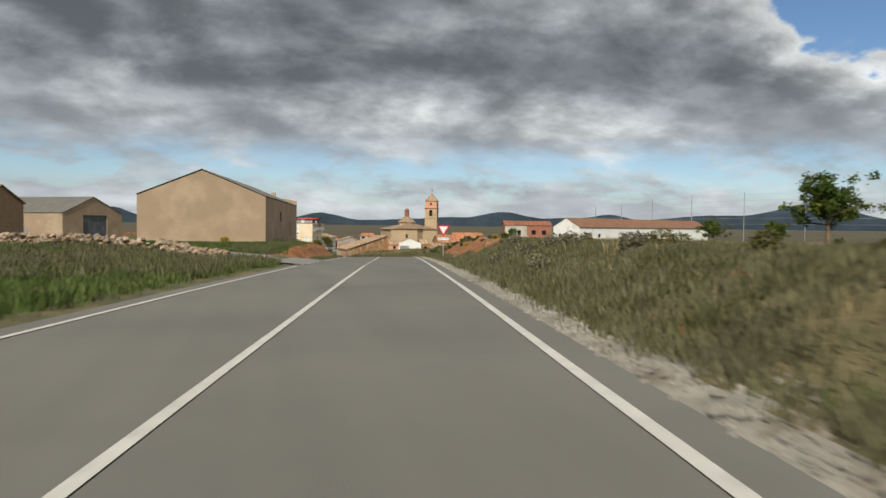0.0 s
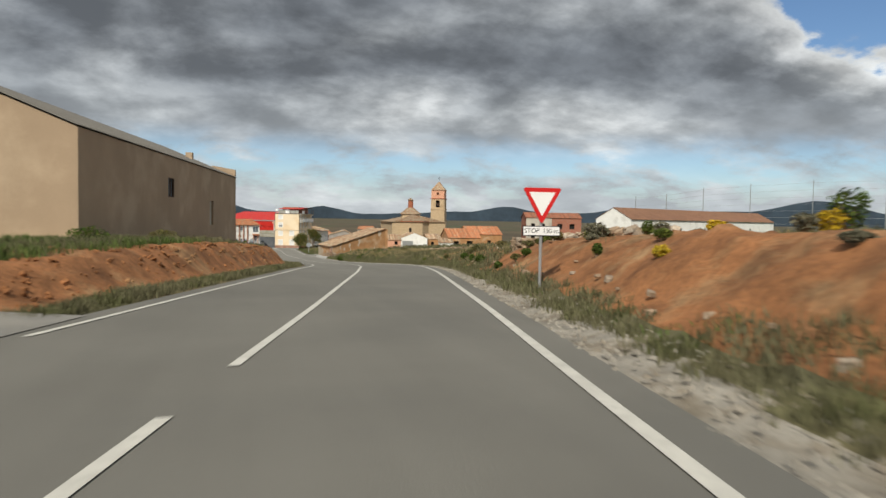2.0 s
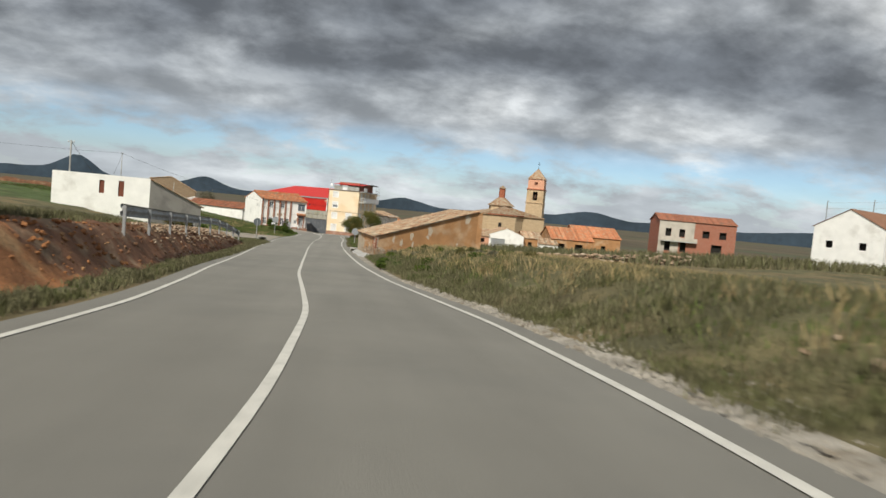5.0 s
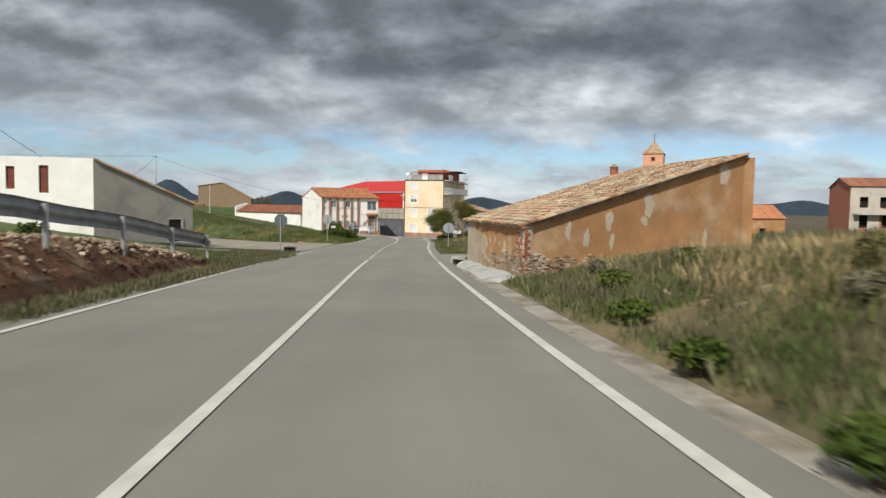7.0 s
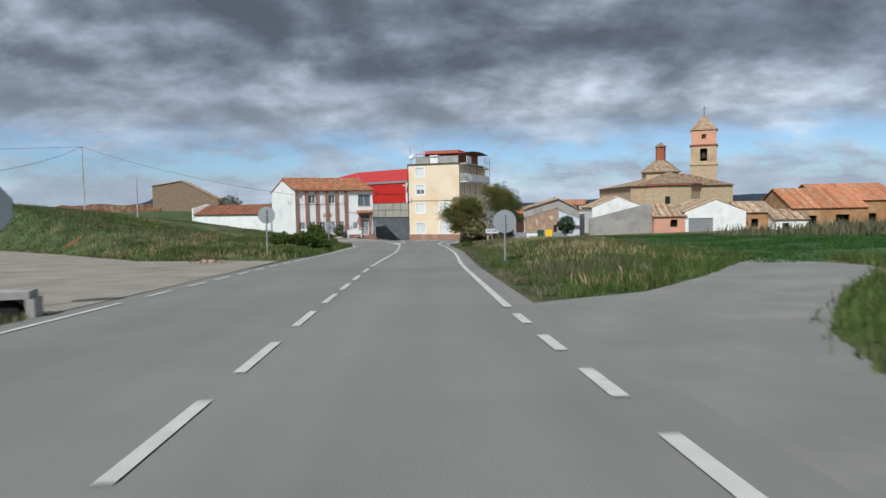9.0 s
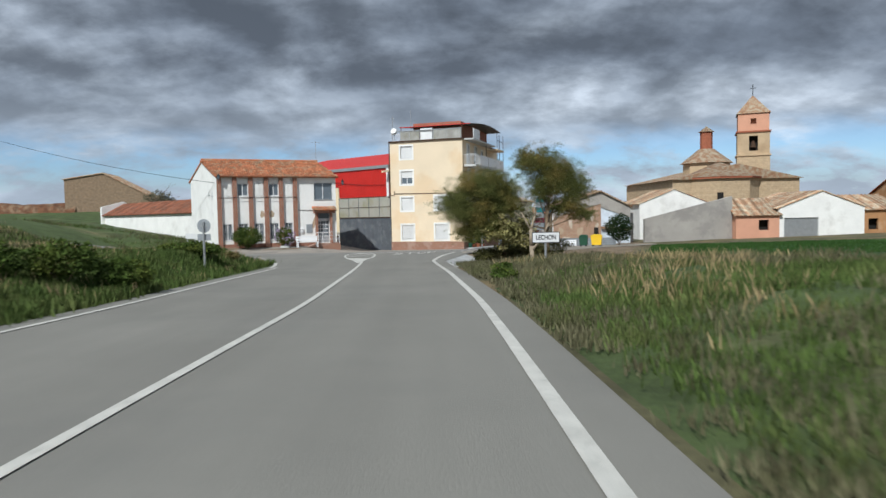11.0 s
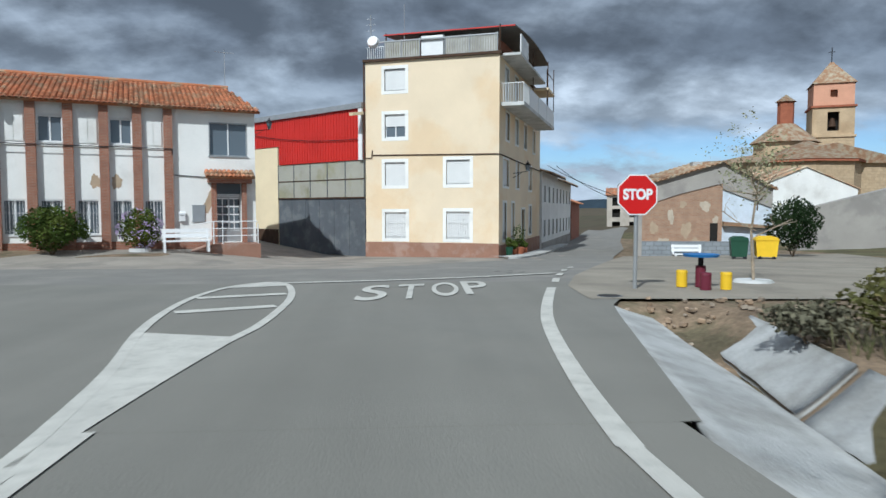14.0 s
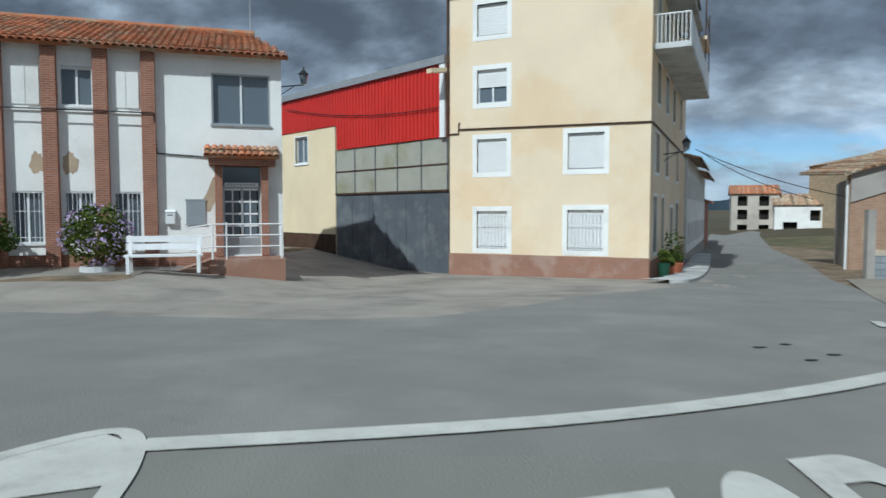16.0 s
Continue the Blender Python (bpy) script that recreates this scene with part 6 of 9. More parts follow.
for i in range(25):
    x = i / 24 * (GR + 1.5)
    k = min(1.0, x / GR)
    top, out = -0.02 + 0.16 * k + 0.025 * math.sin(x * 1.3) + 0.012 * math.sin(x * 3.1), 0.52 + 0.60 * k + 0.05 * math.sin(x * 1.1) + 0.02 * math.sin(x * 2.9)
    low_z = -0.28 + 0.28 * k - 0.12 * max(0, x - GR + 0.2)
    for y, z in ((-0.02, top), (-0.35 * out, top - 0.02 + 0.012 * math.sin(x * 2.3)), (-0.8 * out, (top + low_z) / 2), (-out, low_z)):
        bank.v.append((x, y, z))
for i in range(24):
    for k in range(3):
        a = i * 4 + k
        bank.f.append((a, a + 1, a + 5, a + 4))
part("concrete_skirt", bank, M["skirt"], ruin, "pale concrete skirt along the footing", smooth=True, at=rm)


def culvert(m, w, label):
    """A concrete pipe head: a frame with a dark hollow and a pipe mouth painted black as shade."""
    ob = thing("culvert_head", label, "culvert", m, "culvert heads")
    part("lintel", Shape().box((-w / 2, 0, 0.42), (w / 2, 0.5, 0.55)), M["dirty_concrete"], ob)
    for s in (-1, 1):
        part("cheek", Shape().box((s * w / 2 - 0.07, 0, -0.5), (s * w / 2 + 0.07, 0.5, 0.419)), M["dirty_concrete"], ob)
    part("back", Shape().box((-w / 2 + 0.08, 0.42, -0.5), (w / 2 - 0.08, 0.48, 0.41)), M["grey_render"], ob)
    part("pipe", Shape().rod((0, 0.12, 0.10), (0, 0.41, 0.10), 0.26, sides=16), M["dark"], ob)
    return ob


culvert(frame_xy((2.08, -64.25), (2.5, -64.65), 1.44), 0.8, "grey concrete culvert head beside the barn")
culvert(frame_xy((-7.5, -53.5), (-6.7, -53.3), 1.22), 0.85, "grey concrete culvert head at the track")

# ---- houses past the junction ----
gable_house("white_shed", "long white farm shed with a brown sheet roof", frame_xy((61.9, -49.0), (65.6, -56.6), 4.2), 8.5, 69, 4.7, 7.0, M["white_render"], M["brown_roof"], holes=((1.6, 2.0, 0.9, 0.9), (5.6, 2.0, 0.9, 0.9)), side_holes=((8, 2.0, 1.4, 0.9), (19, 2.0, 1.4, 0.9), (30, 2.0, 1.4, 0.9), (42, 2.0, 1.4, 0.9), (54, 2.0, 1.4, 0.9)), pitch=0.8, rib=0.06)
bh = gable_house("brick_house", "two-storey house of red brick and cream render", frame_xy((73.6, 16.8), (90.4, 12.6), 1.0), 17.3, 10, 8.2, 9.8, M["brick_far"], M["dull_tile"], along_x=True, pitch=0.5,
                 holes=((1.5, 4.6, 1.3, 1.8), (4.6, 4.6, 1.3, 1.8), (9.8, 4.8, 1.6, 1.6), (13.6, 4.8, 1.6, 1.6), (1.5, 1.2, 1.4, 2.2), (5.0, 1.2, 1.4, 2.2), (12.0, 1.0, 2.4, 2.4)))
for a, b, c, d in ((0.0, 0.0, 1.5, 8.2), (2.8, 0.0, 4.6, 8.2), (5.9, 3.6, 8.0, 8.2), (1.5, 6.4, 2.8, 8.2), (4.6, 6.4, 5.9, 8.2), (1.5, 3.5, 2.8, 4.6), (4.6, 3.5, 5.0, 4.6)):
    part("cream_render", Shape().box((a, -0.04, b), (c, -0.003, d)), M["dull_white"], bh, "off-white rendered half")
part("balcony", Shape().box((0.5, -1.2, 3.4), (8.5, -0.05, 3.6)), M["concrete"], bh)
part("balcony_front", Shape().box((0.5, -1.2, 3.6), (8.5, -1.1, 4.4)), M["dull_white"], bh)

# the church
church = thing("church", "tan stone village church with a slim bell tower", "church", pose(64.4, 87.0, -0.5) @ Matrix.Diagonal((0.95, 0.95, 0.95, 1)))


def ring(s, r0, r1, z0, z1, n, cx=0.0, cy=0.0, turn=0.0):
    k = len(s.v)
    for z, r in ((z0, r0), (z1, r1)):
        for i in range(n):
            a = 2 * math.pi * (i + 0.5) / n + turn
            s.v.append((cx + r * math.cos(a), cy + r * math.sin(a), z))
    s.f += [(k + i, k + (i + 1) % n, k + n + (i + 1) % n, k + n + i) for i in range(n)]
    s.f += [tuple(k + n + i for i in range(n))]
    return s


tw = part("tower", Shape().box((-2.95, -2.95, -2), (2.95, 2.95, 13.2)), M["ashlar"], church, at=Matrix.Rotation(radians(-24), 4, "Z"))
part("string_course", Shape().box((-3.15, -3.15, 13.2), (3.15, 3.15, 13.5)), M["church_stone"], tw)
part("belfry", Shape().wall(5.8, 4.3, 0.6, [(2.1, 0.7, 1.6, 2.9)], x0=-2.9, z0=13.5, y0=-2.9).box((-2.9, -2.3, 13.5), (-2.3, 2.9, 17.8)).box((2.3, -2.3, 13.5), (2.9, 2.9, 17.8)).box((-2.3, 2.3, 13.5), (2.3, 2.9, 17.8)), M["church_stone"], tw, "open belfry stage")
part("bell", Shape().rod((0, -2.0, 14.9), (0, -2.0, 16.2), 0.55, 0.25, 12), M["wood_dark"], tw, "bronze bell")
# black block painted as the shade of the bell stage
part("dark_room", Shape().box((-2.2, -1.6, 13.5), (2.2, 2.2, 17.6)), M["dark"], tw)
part("string_course", Shape().box((-3.15, -3.15, 17.8), (3.15, 3.15, 18.1)), M["brick"], tw)
part("upper_stage", Shape().wall(5.6, 3.4, 0.5, [(2.3, 1.2, 1.0, 1.2)], x0=-2.8, z0=18.1, y0=-2.8).box((-2.8, -2.3, 18.1), (-2.3, 2.8, 21.5)).box((2.3, -2.3, 18.1), (2.8, 2.8, 21.5)).box((-2.3, 2.3, 18.1), (2.3, 2.8, 21.5)).box((-2.2, -1.8, 18.1), (2.2, 2.2, 21.4)), M["salmon"], tw, "brick upper stage")
part("tower_roof", ring(Shape(), 4.35, 0.25, 21.5, 25.2, 4), M["old_tile"], tw, "pyramid tile roof")
part("finial", Shape().rod((0, 0, 25.0), (0, 0, 27.5), 0.07, sides=6).rod((-0.5, 0, 26.8), (0.5, 0, 26.8), 0.05, sides=6), M["black"], tw)
nave = part("nave", Shape().box((-24.6, -21.5, -2), (-2.95, 3.0, 7.9)), M["ashlar"], church)
part("apse", ring(Shape(), 6.3, 6.3, -2, 8.2, 8, -15.6, -19.0), M["ashlar"], nave)
part("apse_roof", ring(Shape(), 6.9, 0.5, 8.2, 10.8, 8, -15.6, -19.0), M["old_tile"], nave)
part("cornice", ring(Shape(), 6.8, 6.8, 7.9, 8.25, 8, -15.6, -19.0), M["brick"], nave)
part("nave_roof", Shape().prism([(-25.2, 7.9), (-2.4, 7.9), (-13.6, 10.4)], -22.0, 3.2), M["old_tile"], nave)
part("drum", ring(Shape(), 4.0, 3.9, 8.0, 11.0, 8, -15.6, -14.0), M["church_stone"], nave)
part("drum_roof", ring(Shape(), 4.5, 1.3, 11.0, 13.6, 8, -15.6, -14.0), M["old_tile"], nave)
part("cupola", ring(Shape(), 1.05, 1.05, 13.4, 16.6, 8, -15.6, -14.0), M["brick"], nave, "small brick lantern")
part("cupola_roof", ring(Shape(), 1.35, 0.1, 16.6, 17.6, 8, -15.6, -14.0), M["old_tile"], nave)
# black panel painted as the shade within the apse window
part("window", Shape().box((-18.5, -25.02, 3.5), (-17.6, -24.7, 5.6)), M["dark"], nave)


def village_house(label, x0, x1, y, base, eave, ridge, depth, wall_mat, roof_mat, along_x=True, holes=(), ridge_at=0.5):
    return gable_house("village_house", label, frame_xy((x0, y), (x1, y - 0.3), base), x1 - x0, depth, eave - base, ridge - base, wall_mat, roof_mat, along_x=along_x, holes=holes, category="house", group="village houses", ridge_at=ridge_at, pitch=0.4)


vg = thing("gable_ruin", "tall grey cemented gable wall of an old house", "wall", pose(22.8, 27.0, -1.0))
part("wall", Shape().prism([(0, -0.5), (8.8, -0.5), (8.8, 4.5), (0, 2.4)], 0, 0.5), M["grey_render"], vg)
village_house("low salmon house with a tiled lean-to roof", 31.6, 35.8, 26.2, -1.0, 1.6, 3.2, 6, M["salmon"], M["old_tile"], holes=((2.2, 1.1, 1.0, 1.0),))
gh = village_house("white gabled garage house with a grey door", 35.8, 44.2, 26.0, -1.0, 2.2, 3.8, 9, M["white_render"], M["old_tile"], along_x=False, holes=((0.5, 0.05, 3.4, 2.2),))
part("garage_door", Shape().box((0.5, 0.12, 0.05), (3.9, 0.18, 2.25)), M["galv"], gh, "grey garage door")
village_house("tan house with an old tiled roof", 44.6, 49.0, 27.5, -1.0, 1.9, 3.4, 8, M["adobe"], M["old_tile"], holes=((1.2, 0.9, 1.0, 1.1),))
village_house("small white house with a grey sheet roof", 48.0, 52.4, 25.0, -1.0, 0.9, 2.2, 6, M["white_render"], M["old_tile"], holes=((1.0, 0.5, 0.9, 0.9),))
village_house("tan house with a bright orange tile roof", 51.5, 62.0, 27.0, -1.0, 2.4, 5.2, 11, M["adobe"], M["tile"], holes=((1.2, 0.2, 2.2, 2.1), (6.0, 0.4, 2.0, 2.0)))
village_house("tan house with an orange tile roof", 60.0, 72.0, 34.0, -1.0, 3.4, 6.0, 11, M["adobe"], M["tile"], holes=((2, 1, 1.2, 1.4), (7, 1, 1.2, 1.4)))
village_house("white house behind the grey gable", 26.0, 34.0, 38.0, -1.0, 3.0, 4.6, 8, M["white_render"], M["old_tile"], along_x=False)

# the stripped house behind the block wall
strip = thing("derelict_house", "derelict brick house with flaking render and blue-white annexe", "house", frame_xy((14.0, 28.4), (20.5, 27.75), -1.35))
part("gable_wall", Shape().prism([(0, -0.5), (4.7, -0.5), (4.7, 5.5), (0, 4.1)], 0, 0.35), M["brick_old"], strip, "brick wall with flaking render")
part("gable_band", Shape().prism([(0, 3.0), (2.3, 3.75), (4.7, 4.35), (4.7, 5.6), (0, 4.2)], -0.06, -0.003), M["grey_render"], strip, "grey cement band under the roof")
for k, (cx, cz, w, h) in enumerate(((0.7, 1.7, 0.6, 1.1), (1.7, 2.4, 0.5, 1.2), (2.6, 1.6, 0.9, 1.2), (3.7, 3.0, 0.8, 0.9), (3.2, 0.9, 0.7, 0.6), (1.3, 0.9, 1.0, 0.6), (2.4, 3.1, 0.5, 0.6), (4.3, 2.1, 0.4, 1.0))):
    part("render_patch", blotch(cx, cz, w, h, 60 + k), M["white_patch"] if k % 2 else M["bare_patch"], strip, "flake of old render")
# the doorway's shade is a black panel on the brick
part("doorway", Shape().box((4.0, -0.01, 0.6), (4.45, 0.02, 2.0)), M["dark"], strip, "doorway painted as a shade-black panel")
part("annexe", Shape().prism([(4.7, -0.5), (7.6, -0.5), (7.6, 4.0), (4.7, 5.5)], 0.05, 0.4), M["limewash_blue"], strip, "blue-white limewashed annexe")
part("annexe_band", Shape().prism([(4.7, 4.0), (7.6, 2.9), (7.6, 4.1), (4.7, 5.6)], -0.05, 0.047), M["grey_render"], strip, "grey cement band under the roof")
part("annexe_ledge", Shape().prism([(4.7, 1.85), (7.6, 1.7), (7.6, 1.85), (4.7, 2.1)], -0.35, 0.047), M["old_tile"], strip)
SIDE = Matrix(((1, 0.30, 0, 0), (0, 1, 0, 0), (0, 0, 1, 0), (0, 0, 0, 1)))
ribbed(strip, Matrix.Translation((-0.35, -0.3, 4.15)) @ Matrix.Rotation(radians(-16.3), 4, "Y") @ Matrix.Rotation(radians(3), 4, "X"), 5.25, 5.0, M["old_tile"], 0.3, 0.07)
ribbed(strip, Matrix.Translation((4.6, -0.3, 5.66)) @ Matrix.Rotation(radians(27.5), 4, "Y") @ Matrix.Rotation(radians(2), 4, "X"), 3.6, 5.0, M["old_tile"], 0.3, 0.07)
part("inside", Shape().box((0.4, 0.4, -0.5), (7.5, 5, 3.4)).moved(SIDE), M["grey_render"], strip)
part("street_wall", Shape().box((0.0, 0.36, -0.5), (0.35, 5.2, 4.0)).moved(SIDE), M["grey_render"], strip)
for y in (0.15, 4.6):
    part("downpipe", Shape().rod((-0.1 + 0.3 * y, y, -0.2), (-0.1 + 0.3 * y, y, 3.9), 0.05, sides=8), M["white_metal"], strip)
part("chimney", Shape().box((3.6, 2.0, 5.0), (4.2, 2.6, 5.75)), M["concrete"], strip)
wall = thing("block_wall", "low grey concrete block wall", "wall", frame_xy((12.0, 23.0), (18.4, 22.3), -1.25))
part("blocks", Shape().box((0, 0, -0.3), (6.5, 0.2, 1.08)), M["block_wall"], wall)
part("base_kerb", Shape().box((-0.2, -0.2, -0.3), (6.5, -0.003, 0.08)), M["light_concrete"], wall)
part("end_pillar", Shape().box((-0.25, -0.05, -0.3), (-0.003, 0.25, 2.6)), M["grey_render"], wall)

# the street beyond the yellow block
row = thing("terrace_house", "weathered off-white terrace house with shuttered windows", "house", frame_xy((9.35, 34.7), (16.2, 53.4), -1.55))
RL = 19.9
tw_holes = [(1.0 + i * 2.45, z, 0.8, 1.15) for i in range(8) for z in (1.1, 3.5)]
part("front_wall", Shape().wall(RL, 6.2, 0.3, [(x, z + 0.6, a, b) for x, z, a, b in tw_holes], z0=-0.6), M["white_render"], row)
part("gable_wall", Shape().box((0.0, 0.3, -0.6), (0.3, 7.0, 6.3)), M["white_render"], row)
for x, z, a, b in tw_holes:
    window(row, Matrix.Translation((x, 0.02, z)), a, b, surround=0.05, drop=0.4, sill=False)
part("dado", Shape().box((0, -0.03, -0.6), (RL, -0.003, 0.7)), M["grey_render"], row)
ribbed(row, slope_pose(-0.2, -0.6, 5.5, 16), 9.0, 5.0, M["old_tile"], 0.3, 0.07)
ribbed(row, slope_pose(8.9, -0.6, 5.25, 16), RL - 8.6, 5.0, M["old_tile"], 0.3, 0.07)
part("gutter", Shape().rod((-0.2, -0.62, 5.42), (8.8, -0.62, 5.42), 0.07, sides=8).rod((8.9, -0.62, 5.17), (RL + 0.2, -0.62, 5.17), 0.07, sides=8), M["wood_dark"], row)
# black filling for the shade behind the terrace windows
part("inside", Shape().box((0.3, 0.5, -0.5), (RL - 0.3, 7, 5.3)), M["dark"], row)
row2 = thing("street_house", "low red-brown street house", "house", frame_xy((16.6, 54.6), (20.6, 66.0), -1.9))
part("front_wall", Shape().box((0, 0, -0.5), (10.8, 0.3, 4.0)), M["brick_far"], row2)
part("gable", Shape().box((-0.0, 0.3, -0.5), (0.3, 6, 4.0)), M["brick_far"], row2)
ribbed(row2, slope_pose(-0.3, -0.4, 3.95, 20), 11.4, 5.0, M["tile"], 0.4, 0.07)
far = gable_house("far_house", "pale three-storey house at the street's end", frame_xy((32.0, 92.0), (38.0, 90.0), -2.6), 5.8, 9, 6.2, 7.4, M["dull_white"], M["tile"], along_x=True, holes=[(0.8, z, 1.2, 1.3) for z in (0.8, 2.8, 4.6)] + [(3.4, z, 1.2, 1.3) for z in (0.8, 2.8, 4.6)], pitch=0.5)
gable_house("far_house", "pale white house at the street's end", frame_xy((36.0, 88.0), (43.0, 85.5), -2.5), 6.8, 9, 4.6, 6.0, M["white_render"], M["old_tile"], along_x=True, holes=((1.0, 0.6, 1.6, 1.8), (4.0, 2.6, 1.2, 1.3)), pitch=0.5)


# ---- signs ----
def gz(x, y):
    return float(ground_z(x, y))


def disc(r, n, y0, y1, turn=0.0, cz=0.0):
    """A flat plate with n sides standing upright, its face to -y."""
    return Shape().prism([(r * math.sin(2 * math.pi * (i + 0.5) / n + turn), cz + r * math.cos(2 * math.pi * (i + 0.5) / n + turn)) for i in range(n)], y0, y1)


def sign_post(ob, h, r=0.04):
    return part("post", Shape().rod((0, 0.06, -0.3), (0, 0.06, h), r, sides=10), M["galv"], ob)


def stop_sign(m, h, r=0.42, label="red octagonal stop sign on a grey post", back="sign_back"):
    ob = thing("stop_sign", label, "road sign", m)
    sign_post(ob, h + r * 0.5)
    plate = part("plate", disc(r, 8, 0.0, 0.018, cz=h), M[back], ob, "grey sign back")
    part("white_rim", disc(r * 0.995, 8, -0.004, 0.0, cz=h), M["sign_white"], plate)
    part("red_face", disc(r * 0.93, 8, -0.008, -0.004, cz=h), M["sign_red"], plate)
    part("word", letters("STOP", r * 0.56, M["sign_white"], "word", 0.002, 0.011), M["sign_white"], plate, at=Matrix.Translation((0, -0.012, h)) @ Matrix.Rotation(radians(90), 4, "X") @ Matrix.Diagonal((1.0, 1.15, 1, 1)))
    return ob


stop_sign(pose(4.2, 2.25, gz(4.2, 2.25) + 0.03, 0, 0, 0), 1.80, 0.425)
stop_sign(pose(-8.3, -52.3, 1.25, 0, 0, 172), 1.95, 0.44, "stop sign seen from its dark grey back", "sign_back_dark")


def round_sign(x, y, h, r, turn, label):
    ob = thing("round_sign", label, "road sign", pose(x, y, gz(x, y), 0, 0, turn), "round signs")
    sign_post(ob, h + r * 0.6)
    plate = part("plate", disc(r, 28, 0.0, 0.016, cz=h), M["sign_back"], ob, "grey sign back")
    part("face", disc(r * 0.97, 28, -0.005, 0.0, cz=h), M["sign_white"], plate)
    part("red_ring", disc(r * 0.97, 28, -0.008, -0.005, cz=h), M["sign_red"], plate)
    part("clip", Shape().box((-0.12, 0.018, h - 0.05), (0.12, 0.03, h + 0.05)), M["galv"], ob)
    return ob


round_sign(-8.4, -30.2, 2.05, 0.44, 178, "round road sign seen from its grey back")
round_sign(2.75, -39.6, 1.62, 0.44, 178, "round road sign seen from its grey back in the verge")
sg = round_sign(-7.6, -13.2, 1.62, 0.25, 178, "round road sign above a small grey plate")
part("small_plate", Shape().box((-0.24, 0.0, 1.08), (0.24, 0.02, 1.32)), M["sign_back"], sg)

tri = thing("give_way_sign", "white give-way triangle with a red border above a plate", "road sign", pose(-0.45, -160.7, gz(-0.45, -160.7) - 0.05, 0, 0, -8))
sign_post(tri, 2.55)
TZ = 2.66
plate = part("triangle", Shape().prism([(-0.5, TZ), (-0.46, TZ + 0.04), (0.46, TZ + 0.04), (0.5, TZ), (0.03, TZ - 0.86), (-0.03, TZ - 0.86)], 0.0, 0.018), M["sign_back"], tri)
part("red_border", Shape().prism([(-0.495, TZ), (-0.455, TZ + 0.036), (0.455, TZ + 0.036), (0.495, TZ), (0.03, TZ - 0.855), (-0.03, TZ - 0.855)], -0.005, 0.0), M["sign_red"], plate)
part("white_field", Shape().prism([(-0.345, TZ - 0.075), (0.345, TZ - 0.075), (0.0, TZ - 0.69)], -0.008, -0.005), M["sign_white"], plate)
pl = part("distance_plate", Shape().box((-0.5, 0.0, TZ - 1.20), (0.5, 0.018, TZ - 0.94)), M["sign_black"], tri, "white plate with a distance")
part("plate_face", Shape().box((-0.475, -0.004, TZ - 1.178), (0.475, 0.0, TZ - 0.962)), M["sign_white"], pl)
part("words", letters("STOP  150 m", 0.165, M["sign_black"], "words", 0.001), M["sign_black"], pl, at=Matrix.Translation((0, -0.006, TZ - 1.07)) @ Matrix.Rotation(radians(90), 4, "X"))

town = thing("town_sign", "white town name sign with a black border", "road sign", pose(4.97, -13.83, gz(4.97, -13.83) - 0.19, 0, 0, 4))
sign_post(town, 1.2, 0.045)
tp = part("board", Shape().box((-0.52, 0.0, 0.93), (0.52, 0.02, 1.33)), M["sign_black"], town, "black-edged board")
part("board_face", Shape().box((-0.495, -0.004, 0.955), (0.495, 0.0, 1.305)), M["sign_white"], tp)
part("name", letters("LECHON", 0.22, M["sign_black"], "name", 0.001, 0.005), M["sign_black"], tp, at=Matrix.Translation((0, -0.006, 1.125)) @ Matrix.Rotation(radians(90), 4, "X") @ Matrix.Diagonal((0.86, 1.1, 1, 1)))
info = thing("info_sign", "small white leaning sign on two thin legs", "sign", pose(-11.2, -4.0, gz(-11.2, -4.0), 0, 4, 12))
for x in (-0.18, 0.18):
    part("leg", Shape().rod((x, 0, -0.2), (x, 0, 1.15), 0.025, sides=6), M["galv"], info)
part("board", Shape().box((-0.28, -0.03, 0.9), (0.28, -0.01, 1.16)), M["sign_white"], info)

# ---- guard rail on the left bank ----
gr = thing("guard_rail", "weathered galvanised guard rail on posts, beam darkened as its shaded side", "guard rail", pose(0, 0, 0))
pts = []
RAIL_TOP = ((-103, 2.0), (-90, 2.02), (-81, 1.93), (-79, 1.8), (-75, 1.62), (-71.8, 1.36), (-67.8, 1.08))
for y in np.arange(-103.8, -67.7, 1.0):
    pts.append((float(road_x(y)) - 6.1, y, float(road_z(y)) + float(np.interp(y, *zip(*RAIL_TOP)))))
rs = Shape()
prof = ((0.0, -0.28), (-0.05, -0.24), (-0.05, -0.13), (0.02, -0.08), (0.02, -0.02), (-0.05, 0.03), (-0.05, 0.12), (0.0, 0.155))
for x, y, z in pts:
    for a, b in prof:
        rs.v.append((x + a, y, z + b - 0.06))
k = len(prof)
for j in range(len(pts) - 1):
    for i in range(k - 1):
        rs.f.append((j * k + i, j * k + i + 1, (j + 1) * k + i + 1, (j + 1) * k + i))
# the beam's road side gets the darker shade-side colour
part("beam", rs, M["rail_steel"], gr, smooth=True)
for j in range(0, len(pts), 4):
    x, y, z = pts[j]
    p = part("post", Shape().box((x + 0.06, y - 0.05, gz(x, y) - 0.4), (x + 0.15, y + 0.05, z + 0.04)), M["galv"], gr)
    part("bracket", Shape().box((x + 0.025, y - 0.05, z - 0.14), (x + 0.06, y + 0.05, z + 0.02)), M["galv"], p)
x, y, z = pts[-1]
part("end_plate", Shape().rod((x + 0.02, y, z - 0.24), (x + 0.02, y + 0.28, z - 0.24), 0.16, 0.13, 10), M["galv"], gr)


